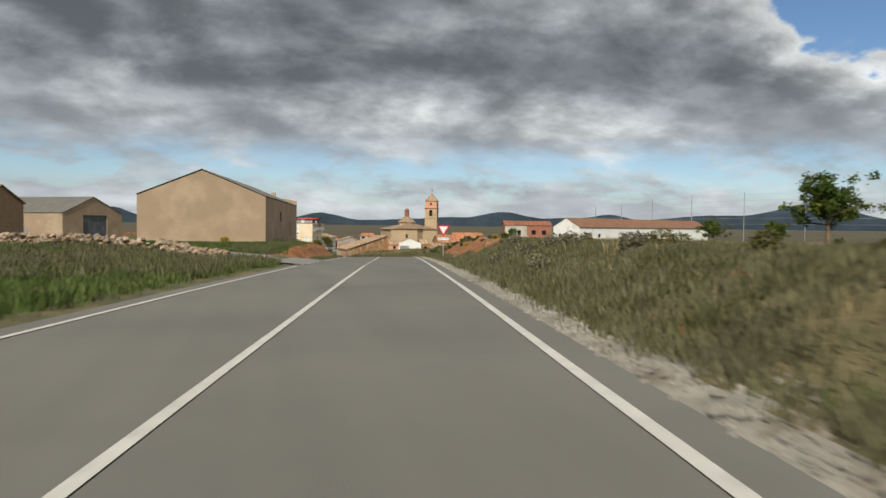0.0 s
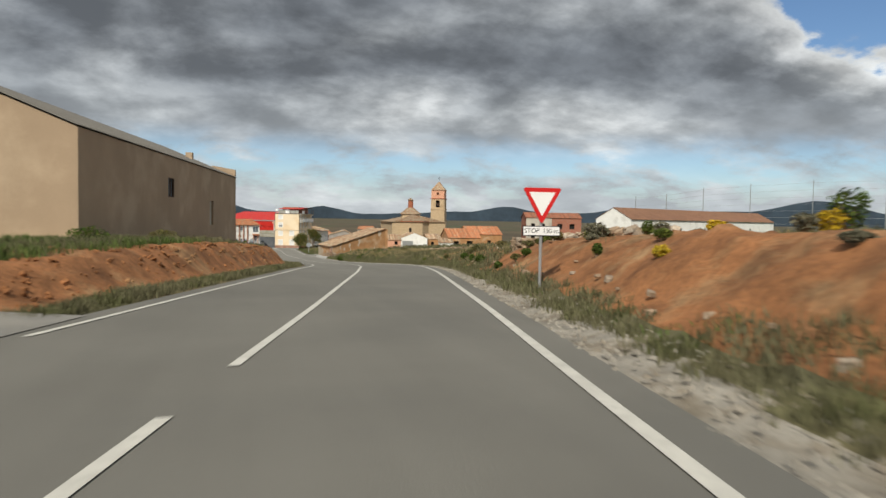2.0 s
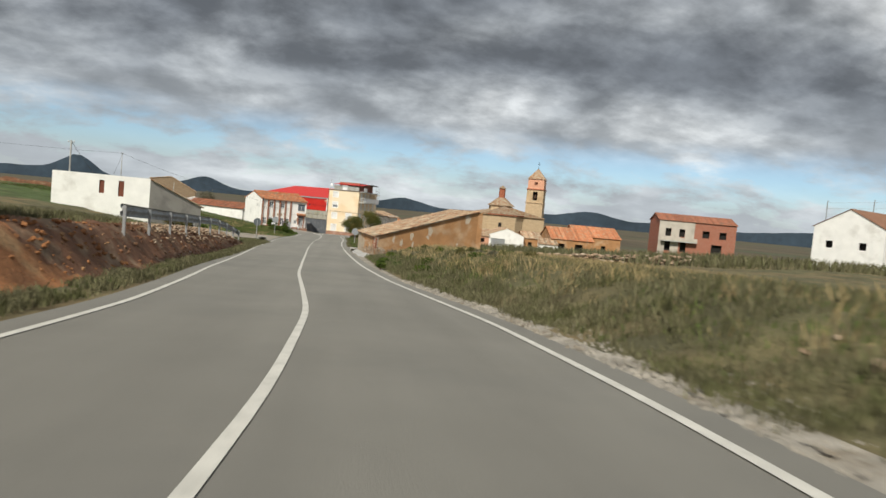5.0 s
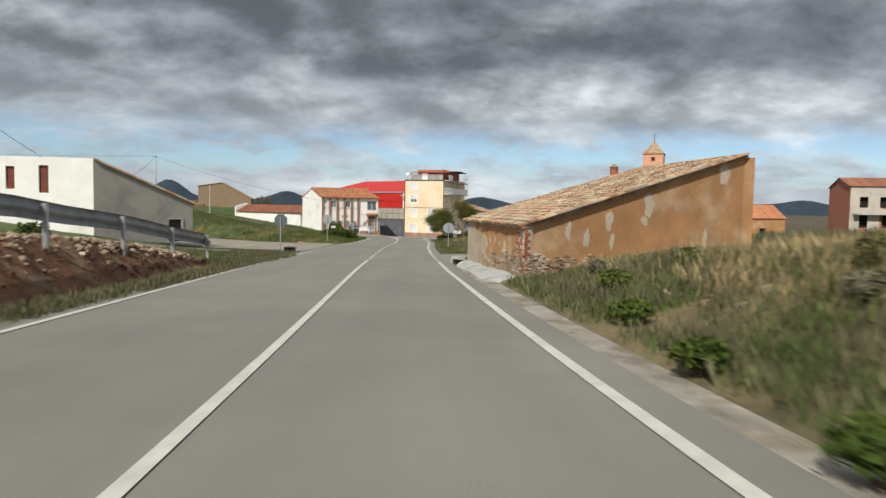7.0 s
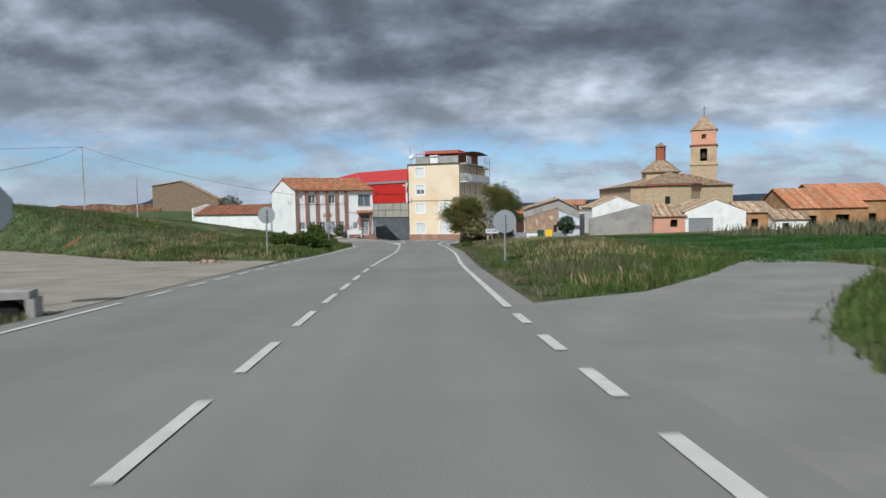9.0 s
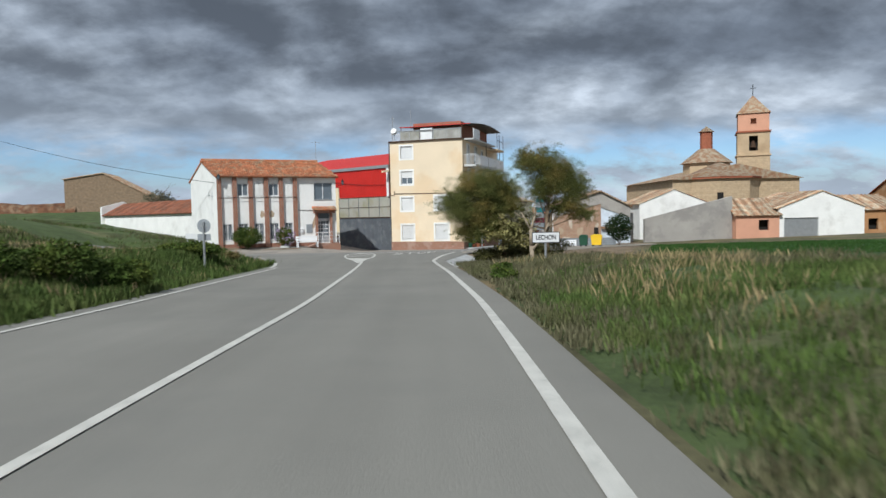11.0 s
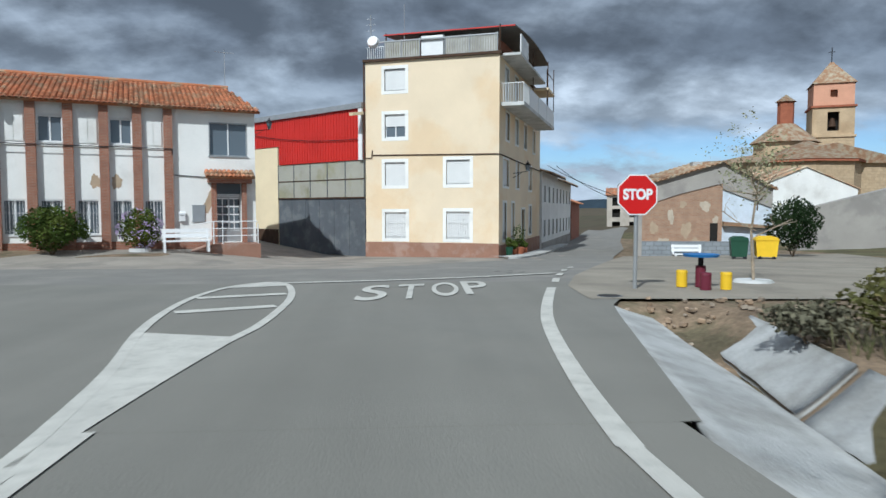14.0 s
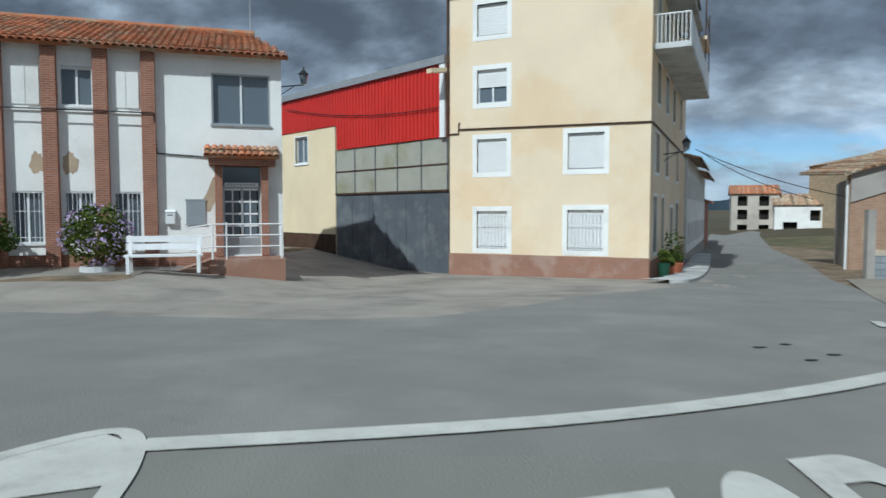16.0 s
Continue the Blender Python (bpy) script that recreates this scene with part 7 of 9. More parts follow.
# ---- poles and wires ----
def pole(x, y, h, r, label, wood=False, arm=True):
    z = gz(x, y)
    ob = thing("utility_pole", label, "pole", pose(x, y, z), "utility poles")
    part("mast", Shape().rod((0, 0, -0.4), (0, 0, h), r, r * 0.7, 10), M["concrete"], ob)
    if arm:
        part("cross_arm", Shape().box((-0.35, -0.04, h - 0.25), (0.35, 0.04, h - 0.17)), M["galv"], ob)
        for s in (-1, 1):
            part("insulator", Shape().rod((0.3 * s, 0, h - 0.17), (0.3 * s, 0, h - 0.03), 0.035, sides=6), M["white_metal"], ob)
    return Vector((x, y, z + h - 0.1))


p1 = pole(-48.5, 32.0, 12.9 - gz(-48.5, 32.0), 0.10, "pale concrete utility pole on the slope")
p2 = pole(-36.0, -15.0, 5.5, 0.10, "pale concrete utility pole behind the barn")
p3 = pole(-28.5, -50.4, 10.2 - gz(-28.5, -50.4), 0.11, "pale concrete utility pole above the barn")
pole(-32.0, 10.4, 4.5, 0.09, "short grey pole beside the village street", arm=False)
cable("overhead_wire", [tuple(p3), tuple(p2), tuple(p1), tuple(hall.matrix_basis @ Vector((-0.1, 0.6, 6.2)))], 0.018, "black overhead wires between poles", 0.7, "wires")
cable("overhead_wire", [tuple(p1), (-120, 20, 14)], 0.018, "black overhead wires between poles", 1.0, "wires")
cable("overhead_wire", [tuple(row.matrix_basis @ Vector((0.5, -0.3, 6.0))), tuple(strip.matrix_basis @ Vector((0.1, 0.2, 3.2)))], 0.02, "black wire across the street", 0.25, "wires")
cable("overhead_wire", [tuple(row.matrix_basis @ Vector((5.5, -0.3, 6.3))), tuple(strip.matrix_basis @ Vector((0.1, 4.2, 3.2)))], 0.02, "black wire across the street", 0.3, "wires")
net = thing("field_fence", "tall net fence on steel posts round a sports field", "fence", pose(0, 0, 0))
np_ = [(98.5, -5, 7.3), (107, -7.5, 8.2), (117.3, -10.3, 10.2), (130.4, -14, 11.6), (147.8, -19, 13.0), (168, -25, 14.0), (196, -33, 14.5)]
for x, y, h in np_:
    part("post", Shape().rod((x, y, 2.0), (x, y, 8.5 + h), 0.16, 0.10, 6), M["galv"], net)
mesh_s = Shape()
for (x0, y0, h0), (x1, y1, h1) in zip(np_, np_[1:]):
    for j in range(7):
        za, zb = 8.5 + h0 * j / 6.4, 8.5 + h1 * j / 6.4
        mesh_s.rod((x0, y0, za), (x1, y1, zb), 0.03, sides=4, caps=False)
tagged(part("netting", mesh_s, M["galv"], net), kind="stuff")

# ---- street furniture at the junction ----
def bench(m, label, w=1.7):
    ob = thing("bench", label, "bench", m, "benches")
    for i in range(3):
        part("seat_slat", Shape().box((0, -0.42 + i * 0.14, 0.40), (w, -0.30 + i * 0.14, 0.45)), M["white_metal"], ob)
    for i in range(2):
        part("back_slat", Shape().box((0, 0.06 + i * 0.03, 0.55 + i * 0.19), (w, 0.10 + i * 0.03, 0.70 + i * 0.19)), M["white_metal"], ob)
    for x in (0.05, w - 0.13):
        part("leg", Shape().prism([(-0.45, 0.0), (-0.38, 0.0), (-0.34, 0.36), (0.0, 0.36), (0.10, 0.0), (0.18, 0.0), (0.10, 0.42), (0.16, 0.9), (0.10, 0.9), (0.02, 0.44), (-0.44, 0.44)], x, x + 0.08, "x"), M["white_metal"], ob)
    return ob


bm_ = hall.matrix_basis @ Vector((6.6, -2.1, 0))
bench(Matrix.Translation((bm_.x, bm_.y, gz(bm_.x, bm_.y) - 0.01)) @ Matrix.Rotation(math.atan2(3.45, 8.95), 4, "Z"), "white slatted bench before the white house", 1.75)
bench(pose(13.3, 22.3, -1.2, 0, 0, -6), "white bench against the block wall", 1.5)
tx, ty = 5.58, 2.45
tz = gz(tx, ty) + 0.02
table = thing("picnic_table", "round blue concrete table on a maroon foot", "table", pose(tx, ty, tz))
part("foot", Shape().rod((0, 0, 0), (0, 0, 0.42), 0.10, 0.10, 12), M["maroon"], table)
part("column", Shape().rod((0, 0, 0.42), (0, 0, 0.60), 0.05, 0.05, 10), M["black"], table)
part("top", Shape().rod((0, 0, 0.60), (0, 0, 0.65), 0.33, 0.35, 24), M["blue"], table, "blue table top")
for x, y, c in ((5.22, 2.5, "yellow"), (5.45, 1.95, "maroon"), (5.88, 2.0, "yellow")):
    st = thing("stool", f"short round {c} concrete stool beside the table", "stool", pose(x, y, tz), "stools")
    part("body", Shape().rod((0, 0, 0), (0, 0, 0.28), 0.105, 0.105, 16), M[c], st)
    part("seat", Shape().rod((0, 0, 0.28), (0, 0, 0.33), 0.112, 0.10, 16), M[c], st)
for x, y, c, w in ((15.3, 17.2, "yellow", 0.95), (14.3, 17.6, "green_plastic", 0.75)):
    b = thing("waste_bin", f"{'yellow' if c == 'yellow' else 'dark green'} wheeled waste container", "bin", pose(x, y, gz(x, y), 0, 0, -20) @ Matrix.Diagonal((0.95, 0.95, 0.82, 1)), "waste bins")
    part("tub", Shape().prism([(-w * 0.42, 0.14), (w * 0.42, 0.14), (w * 0.5, 1.0), (-w * 0.5, 1.0)], -0.35, 0.35), M[c], b)
    part("lid", Shape().prism([(-w * 0.53, 1.0), (w * 0.53, 1.0), (w * 0.46, 1.14), (w * 0.25, 1.22), (-w * 0.25, 1.22), (-w * 0.46, 1.14)], -0.38, 0.38), M[c], b)
    for s in (-1, 1):
        part("wheel", Shape().rod((s * w * 0.3, -0.37, 0.09), (s * w * 0.3, -0.30, 0.09), 0.09, sides=12), M["black"], b)
young = thing("young_tree", "slim young tree in pale leaf on a white-ringed foot", "tree", pose(7.25, 3.5, gz(7.25, 3.5)))
part("foot", Shape().rod((0, 0, 0), (0, 0, 0.06), 0.42, 0.38, 14), M["light_concrete"], young)
# paved corner behind the stop sign, and the lined ditch
paved("corner_pavement", [((2.85, 0.75), (7.5, 0.4)), ((3.05, 3.0), (9.5, 2.0)), ((4.0, 6.0), (12.5, 6.5)), ((5.8, 10.5), (16, 11)), ((8.0, 16.0), (20, 16)), ((11.0, 22.8), (22, 22))], M["dusty_track"], "dusty pale paved corner by the stop sign", "pavement", 0.008, 10)


def ditch_slab(corners, label, n=14, thick=0.07):
    """A worn concrete slab between four corners: two along its upper edge, two along its foot."""
    a, b, c, d = (Vector((x, y, gz(x, y) + z)) for x, y, z in corners)
    s, m = Shape(), 6
    for under in (0, 1):
        for i in range(n + 1):
            for j in range(m + 1):
                u, v = i / n, j / m
                p = a.lerp(b, u).lerp(d.lerp(c, u), v)
                ragged = 0.05 * lump(p.x, p.y, 2.3, 7.0) * (i in (0, n) or j == m)
                s.v.append((p.x + ragged, p.y + ragged, p.z + 0.012 * lump(p.x, p.y, 1.9, 3.0) - thick * under - 0.05 * v * (1 - v)))
    k = (n + 1) * (m + 1)
    for i in range(n):
        for j in range(m):
            q = i * (m + 1) + j
            s.f += [(q, q + m + 1, q + m + 2, q + 1), (k + q, k + q + 1, k + q + m + 2, k + q + m + 1)]
    for i in range(n):
        for j in (0, m):
            q = i * (m + 1) + j
            s.f.append((q, k + q, k + q + m + 1, q + m + 1))
    for j in range(m):
        for i in (0, n):
            q = i * (m + 1) + j
            s.f.append((q, q + 1, k + q + 1, k + q))
    tagged(part("ditch_lining", s, M["skirt"], smooth=True), label, "ditch", kind="structure")


ditch_slab(((1.44, -7.0, -0.012), (3.04, 0.35, -0.01), (3.62, -0.1, -0.2), (2.50, -8.5, -0.40)), "pale concrete slab lining the road side of the ditch")
ditch_slab(((4.75, -1.0, -0.02), (4.02, -4.3, 0.0), (3.35, -4.4, -0.46), (4.1, -1.0, -0.44)), "pale concrete slab lining the far side of the ditch")
ditch_slab(((3.98, -4.5, 0.0), (3.55, -8.1, -0.06), (2.80, -7.7, -0.46), (3.3, -4.6, -0.46)), "cracked pale slab lining the far side of the ditch")
kerb = Shape()
kp = arc([(4.6, 20.6), (5.3, 20.9), (6.3, 23.0), (8.0, 27.5), (10.2, 34.0), (13.5, 44)], 6)
for x, y in kp:
    z = gz(x, y)
    kerb.v += [(x + 0.12, y - 0.06, z - 0.1), (x + 0.12, y - 0.06, z + 0.1), (x - 0.8, y + 0.3, z + 0.11)]
for i in range(len(kp) - 1):
    a = i * 3
    kerb.f += [(a, a + 3, a + 4, a + 1), (a + 1, a + 4, a + 5, a + 2)]
tagged(part("kerb", kerb, M["concrete"]), "low concrete kerb beside the yellow block", "kerb", kind="structure")


def planter(x, y, r, h, c, leaf, hh, seed):
    z = gz(x, y) + 0.1
    ob = thing("plant_pot", "potted green plant by the yellow wall", "potted plant", pose(x, y, z), "plant pots")
    part("pot", Shape().rod((0, 0, 0), (0, 0, h), r * 0.75, r, 12), M[c], ob)
    part("foliage", leaf_cloud(seed, (0, 0, h + hh / 2), (r * 1.3, r * 1.3, hh * 0.6), 260, 0.10), M[leaf], ob)


def leaf_cloud(seed, centre, radii, count, size, stretch=1.0, hollow=0.35, clumps=0):
    """Many small leaves filling a lumpy, uneven volume."""
    rnd = random.Random(seed)
    s = Shape()
    c = Vector(centre)
    heads = [Vector((rnd.gauss(0, 0.5), rnd.gauss(0, 0.5), rnd.gauss(0, 0.45))) for _ in range(clumps)] if clumps else None
    for _ in range(count):
        if heads:
            h = heads[rnd.randrange(clumps)]
            d = h + Vector((rnd.gauss(0, 0.115), rnd.gauss(0, 0.115), rnd.gauss(0, 0.09)))
        else:
            while True:
                d = Vector((rnd.uniform(-1, 1), rnd.uniform(-1, 1), rnd.uniform(-1, 1)))
                q = d.length
                if hollow < q < 0.8 + 0.25 * noise.noise(d * 2.3 + Vector((seed, 0, 0))):
                    break
        p = c + Vector((d.x * radii[0], d.y * radii[1], d.z * radii[2]))
        a = Vector((rnd.gauss(0, 1), rnd.gauss(0, 1), rnd.gauss(0.3, 0.8))).normalized()
        b = a.orthogonal().normalized()
        b.rotate(Matrix.Rotation(rnd.uniform(0, 6.28), 3, a))
        k = size * rnd.uniform(0.6, 1.4)
        s.face(p - b * k * 0.3, p + a * k * 0.5 * stretch - b * k * 0.05, p + b * k * 0.3 + a * k * 0.1, p - a * k * 0.45 * stretch)
    return s


for i, (y, r, h, c, hh) in enumerate(((0.7, 0.2, 0.42, "green_plastic", 0.5), (1.3, 0.16, 0.3, "terracotta", 0.35), (1.9, 0.15, 0.3, "green_plastic", 0.4), (2.5, 0.36, 0.34, "terracotta", 1.2), (3.6, 0.22, 0.35, "terracotta", 0.5), (4.4, 0.18, 0.3, "terracotta", 0.3))):
    q = block.matrix_basis @ Vector((BW + 0.4 + 0.12 * (i % 2), y, 0))
    planter(q.x, q.y, r, h, c, "shrub", hh, 70 + i)


# ---- shrubs and trees ----
def shrub(x, y, r, h, leaf, label, seed, count=900, size=0.09, stems=True, second=None, name="shrub", group="", z=None):
    zz = gz(x, y) if z is None else z
    ob = thing(name, label, "shrub", pose(x, y, zz), group)
    if stems:
        rnd = random.Random(seed)
        s = Shape()
        for i in range(6):
            a = rnd.uniform(0, 6.28)
            s.rod((0, 0, -0.1), (r * 0.5 * math.cos(a), r * 0.5 * math.sin(a), h * 0.6), 0.02, 0.008, 5)
        part("stem", s, M["bark"], ob)
    part("foliage", leaf_cloud(seed, (0, 0, h * 0.52), (r, r, h * 0.52), count, size, 1.3, 0.25), M[leaf], ob)
    if second:
        part("blossom", leaf_cloud(seed + 1, (0, 0, h * 0.52), (r * 1.03, r * 1.03, h * 0.54), count // 4, size * 1.0, 1.0, 0.78), M[second], ob, "pale lilac blossom")
    return ob


q = hall.matrix_basis @ Vector((2.35, -1.35, 0))
shrub(q.x, q.y, 1.4, 1.85, "shrub", "rounded green shrub before the white house", 5, 4600, 0.10)
q = hall.matrix_basis @ Vector((5.75, -1.3, 0))
shrub(q.x, q.y, 0.95, 1.75, "shrub", "lilac bush in bloom before the white house", 6, 1900, 0.10, second="lilac", name="lilac_bush")
tub = thing("flower_tub", "white round tub at the foot of the lilac", "tub", pose(q.x, q.y - 0.05, gz(q.x, q.y)))
part("rim", Shape().rod((0, 0, -0.05), (0, 0, 0.12), 0.42, 0.38, 16), M["light_concrete"], tub)


def branchy(parent, name, base, top, r, mat_, seed, n=7, spread=1.0, depth=2):
    """A tapered trunk with forked limbs; returns the limb ends."""
    rnd = random.Random(seed)
    ends = []
    s = Shape()

    def grow(a, b, r0, lvl):
        a, b = Vector(a), Vector(b)
        mid = a.lerp(b, 0.5) + Vector((rnd.uniform(-1, 1), rnd.uniform(-1, 1), 0)) * (b - a).length * 0.10
        s.rod(a, mid, r0, r0 * 0.8, 7, False)
        s.rod(mid, b, r0 * 0.8, r0 * 0.55, 7, False)
        if lvl == 0:
            ends.append(b)
            return
        for i in range(n if lvl == depth else 3):
            k = rnd.uniform(0.45, 1.0)
            st = a.lerp(b, k)
            d = Vector((rnd.gauss(0, 1), rnd.gauss(0, 1), rnd.uniform(0.1, 0.9))).normalized() * (b - a).length * rnd.uniform(0.45, 0.8) * spread
            grow(st, st + d, r0 * 0.45, lvl - 1)

    grow(base, top, r, depth)
    part(name, s, mat_, parent, smooth=True)
    return ends


def pine(x, y, h, label, seed, lobes, count=9000):
    """Lobes: world centre (x, y, z) with a radius across and a radius up."""
    z = gz(x, y)
    ob = thing("pine_tree", label, "tree", pose(x, y, z), "pines at the town sign")
    branchy(ob, "trunk", (0, 0, -0.3), (0.1, 0.1, h * 0.6), 0.10, M["bark"], seed, 6, 0.5)
    s, limbs = Shape(), Shape()
    tot = sum(a * a * b for *_, a, b in lobes)
    for i, (cx, cy, cz, a, b) in enumerate(lobes):
        c = (cx - x, cy - y, cz - z)
        limbs.rod((0.05, 0.05, h * 0.3), c, 0.035, 0.008, 6)
        s.add(leaf_cloud(seed * 7 + i, c, (a * 0.93, a * 0.93, b * 0.93), int(2.7 * count * a * a * b / tot), 0.027, 1.6, 0.0, clumps=int(190 + 340 * a)))
    part("limb", limbs, M["bark"], ob)
    part("crown", s, M["pine"], ob)
    return ob


pine(4.1, -9.1, 4.0, "broad olive-green pine leaning over the verge", 3, [(2.83, -9.86, 3.32, 0.96, 0.72), (3.63, -9.86, 3.56, 0.64, 0.6), (1.91, -9.7, 2.74, 0.76, 0.58), (2.59, -9.78, 2.26, 1.0, 0.68), (3.71, -9.86, 2.61, 0.74, 0.8), (3.3, -9.7, 1.6, 0.95, 0.5), (4.25, -9.5, 2.2, 0.7, 0.7), (4.15, -9.5, 3.1, 0.62, 0.62), (2.5, -9.6, 1.45, 0.7, 0.42)], 98000)
pine(6.2, -8.0, 5.2, "taller olive-green pine by the field", 4, [(5.78, -7.88, 4.5, 1.0, 0.68), (6.75, -7.94, 3.95, 0.95, 0.85), (7.4, -7.99, 3.3, 0.75, 0.75), (6.08, -7.95, 3.37, 0.86, 0.75), (7.06, -8.02, 2.48, 0.75, 0.52), (7.82, -8.06, 2.14, 0.58, 0.42), (5.23, -7.85, 4.72, 0.42, 0.5)], 70000)
pale = thing("almond_tree", "half-bare pale almond tree with a forked trunk", "tree", pose(4.9, -11.49, 0.0))
fork = Shape().rod((0, 0, -0.2), (-0.05, 0.08, 0.9), 0.11, 0.085, 9).rod((-0.05, 0.08, 0.9), (-0.06, 0.08, 1.58), 0.085, 0.07, 8)
fork.rod((-0.05, 0.08, 1.5), (-0.43, 0.13, 2.26), 0.045, 0.02, 7).rod((-0.06, 0.08, 1.55), (0.1, 0.12, 2.1), 0.06, 0.04, 7).rod((0.1, 0.12, 2.1), (0.09, 0.12, 2.6), 0.04, 0.02, 7)
fork.rod((0.0, 0.02, 0.75), (0.5, 0.07, 1.45), 0.06, 0.045, 7).rod((0.5, 0.07, 1.45), (0.67, 0.07, 1.82), 0.045, 0.03, 7).rod((0.6, 0.07, 1.65), (1.01, 0.07, 1.94), 0.03, 0.015, 6).rod((-0.3, 0.1, 2.0), (-0.75, 0.15, 2.3), 0.02, 0.008, 6)
part("trunk", fork, M["bark_pale"], pale, smooth=True)
part("foliage", leaf_cloud(31, (-0.70, 0.99, 1.48), (0.82, 0.7, 0.52), 5200, 0.075, 1.5, 0.0, clumps=110), M["dry_leaf"], pale, "pale yellow-green foliage")
tagged(part("twig", leaf_cloud(32, (-0.3, 0.9, 2.1), (0.6, 0.5, 0.4), 900, 0.06, 2.2, 0.0, clumps=40), M["grey_shrub"], pale), kind="stuff")
branchy(young, "trunk", (0, 0, 0.0), (0.05, 0.0, 2.2), 0.035, M["bark_pale"], 71, 7, 0.7)
part("leaves", leaf_cloud(72, (0, 0, 2.5), (0.75, 0.75, 0.9), 1100, 0.05, 1.5, 0.1, clumps=90), M["pale_leaf"], young)
shrub(-6.9, -21.6, 0.8, 1.0, "shrub", "yellow-green bush on the verge", 41, 1800, 0.09, group="verge bushes")
shrub(-8.0, -22.4, 1.0, 1.15, "shrub", "yellow-green bush on the verge", 42, 2400, 0.09, group="verge bushes")
shrub(-9.2, -23.2, 0.9, 1.0, "shrub", "yellow-green bush on the verge", 43, 1900, 0.09, group="verge bushes")
shrub(-8.4, -11.6, 1.2, 0.6, "shrub", "dark green thicket on the grassy bank", 44, 2600, 0.09, group="verge bushes")
shrub(-9.8, -9.4, 1.2, 0.55, "shrub", "dark green thicket on the grassy bank", 45, 2300, 0.09, group="verge bushes")
shrub(-8.0, -8.6, 0.6, 0.45, "olive_shrub", "low olive bush on the grassy bank", 46, 900, 0.08, group="verge bushes")
tree_b = thing("bare_tree", "bare winter tree behind the low store", "tree", pose(-33.0, 50.0, gz(-33, 50) - 0.3))
branchy(tree_b, "trunk", (0, 0, -0.5), (0, 0, 2.2), 0.16, M["bark"], 51, 9, 1.1, 3)
tagged(part("twig", leaf_cloud(52, (0, 0, 3.2), (2.4, 2.4, 1.6), 1400, 0.16, 2.0, 0.1), M["grey_shrub"], tree_b), kind="stuff")


def field_tree(x, y, h, r, seed, label):
    ob = thing("field_tree", label, "tree", pose(x, y, gz(x, y)), "trees on the rise")
    branchy(ob, "trunk", (0, 0, -0.3), (0, 0, h * 0.7), 0.09, M["bark"], seed, 7, 0.7)
    part("crown", leaf_cloud(seed, (0, 0, h * 0.66), (r, r, h * 0.36), 7000, 0.10, 1.5, 0.1, clumps=110), M["shrub"], ob)


field_tree(5.3, -192.5, 2.6, 0.95, 61, "small green tree on the roadside bank")
field_tree(34.5, -148.3, 3.1, 1.3, 62, "small dark tree on the rise")
field_tree(43.0, -148.7, 3.0, 1.3, 63, "small dark tree on the rise")
for i, (x, y, r, h, lf) in enumerate(((3.2, -166.5, 0.45, 0.95, "shrub"), (2.4, -158.3, 0.5, 0.55, "grey_shrub"), (4.6, -161.0, 0.35, 0.5, "bloom"), (1.0, -170.6, 0.35, 0.5, "shrub"), (3.6, -153.0, 0.35, 0.4, "olive_shrub"), (6.2, -149.5, 0.4, 0.45, "grey_shrub"), (7.0, -158.5, 0.4, 0.45, "olive_shrub"),
                                       (8.8, -154.6, 0.5, 0.5, "grey_shrub"), (5.6, -145.0, 0.4, 0.4, "olive_shrub"), (6.9, -140.5, 0.5, 0.45, "grey_shrub"), (6.0, -136.5, 0.5, 0.5, "olive_shrub"), (-17.6, -151.2, 0.5, 0.7, "bloom"), (-12.9, -152.0, 0.8, 0.7, "shrub"),
                                       (-11.2, -146.5, 0.7, 0.6, "olive_shrub"), (-9.0, -84.0, 0.6, 0.7, "olive_shrub"), (-8.7, -88.5, 0.6, 0.6, "olive_shrub"), (-9.2, -77.5, 0.5, 0.5, "shrub"), (4.4, -80.5, 0.5, 0.5, "shrub"), (3.6, -84.0, 0.45, 0.45, "shrub"), (3.2, -87.5, 0.4, 0.4, "shrub"), (3.0, -90.5, 0.4, 0.35, "shrub"), (2.9, -17.5, 0.5, 0.4, "shrub"), (2.6, -20.0, 0.5, 0.35, "shrub"), (3.1, -9.8, 0.4, 0.5, "olive_shrub"))):
    shrub(x, y, r, h, lf, {"shrub": "small green bush in the verge", "grey_shrub": "low grey-green scrub on red soil", "bloom": "small yellow-flowering bush in the grass", "olive_shrub": "low olive scrub on the bank"}[lf], 80 + i, 650, 0.075, group="roadside scrub")

rnd = random.Random(57)
for i in range(16):
    y = rnd.uniform(-171, -150)
    lf = ("olive_shrub", "grey_shrub", "shrub", "bloom")[0 if i < 6 else 1 if i < 11 else 2 if i < 14 else 3]
    shrub(float(road_x(y)) + rnd.uniform(6.4, 9.8), y, rnd.uniform(0.16, 0.36), rnd.uniform(0.2, 0.42), lf, {"shrub": "small green bush on the bare red cutting", "grey_shrub": "low grey-green scrub on red soil", "bloom": "small yellow-flowering bush on red soil", "olive_shrub": "low olive scrub on the bare red cutting"}[lf], 600 + i, 420, 0.06, group="cutting scrub")

# ---- loose stones ----
rnd = random.Random(77)


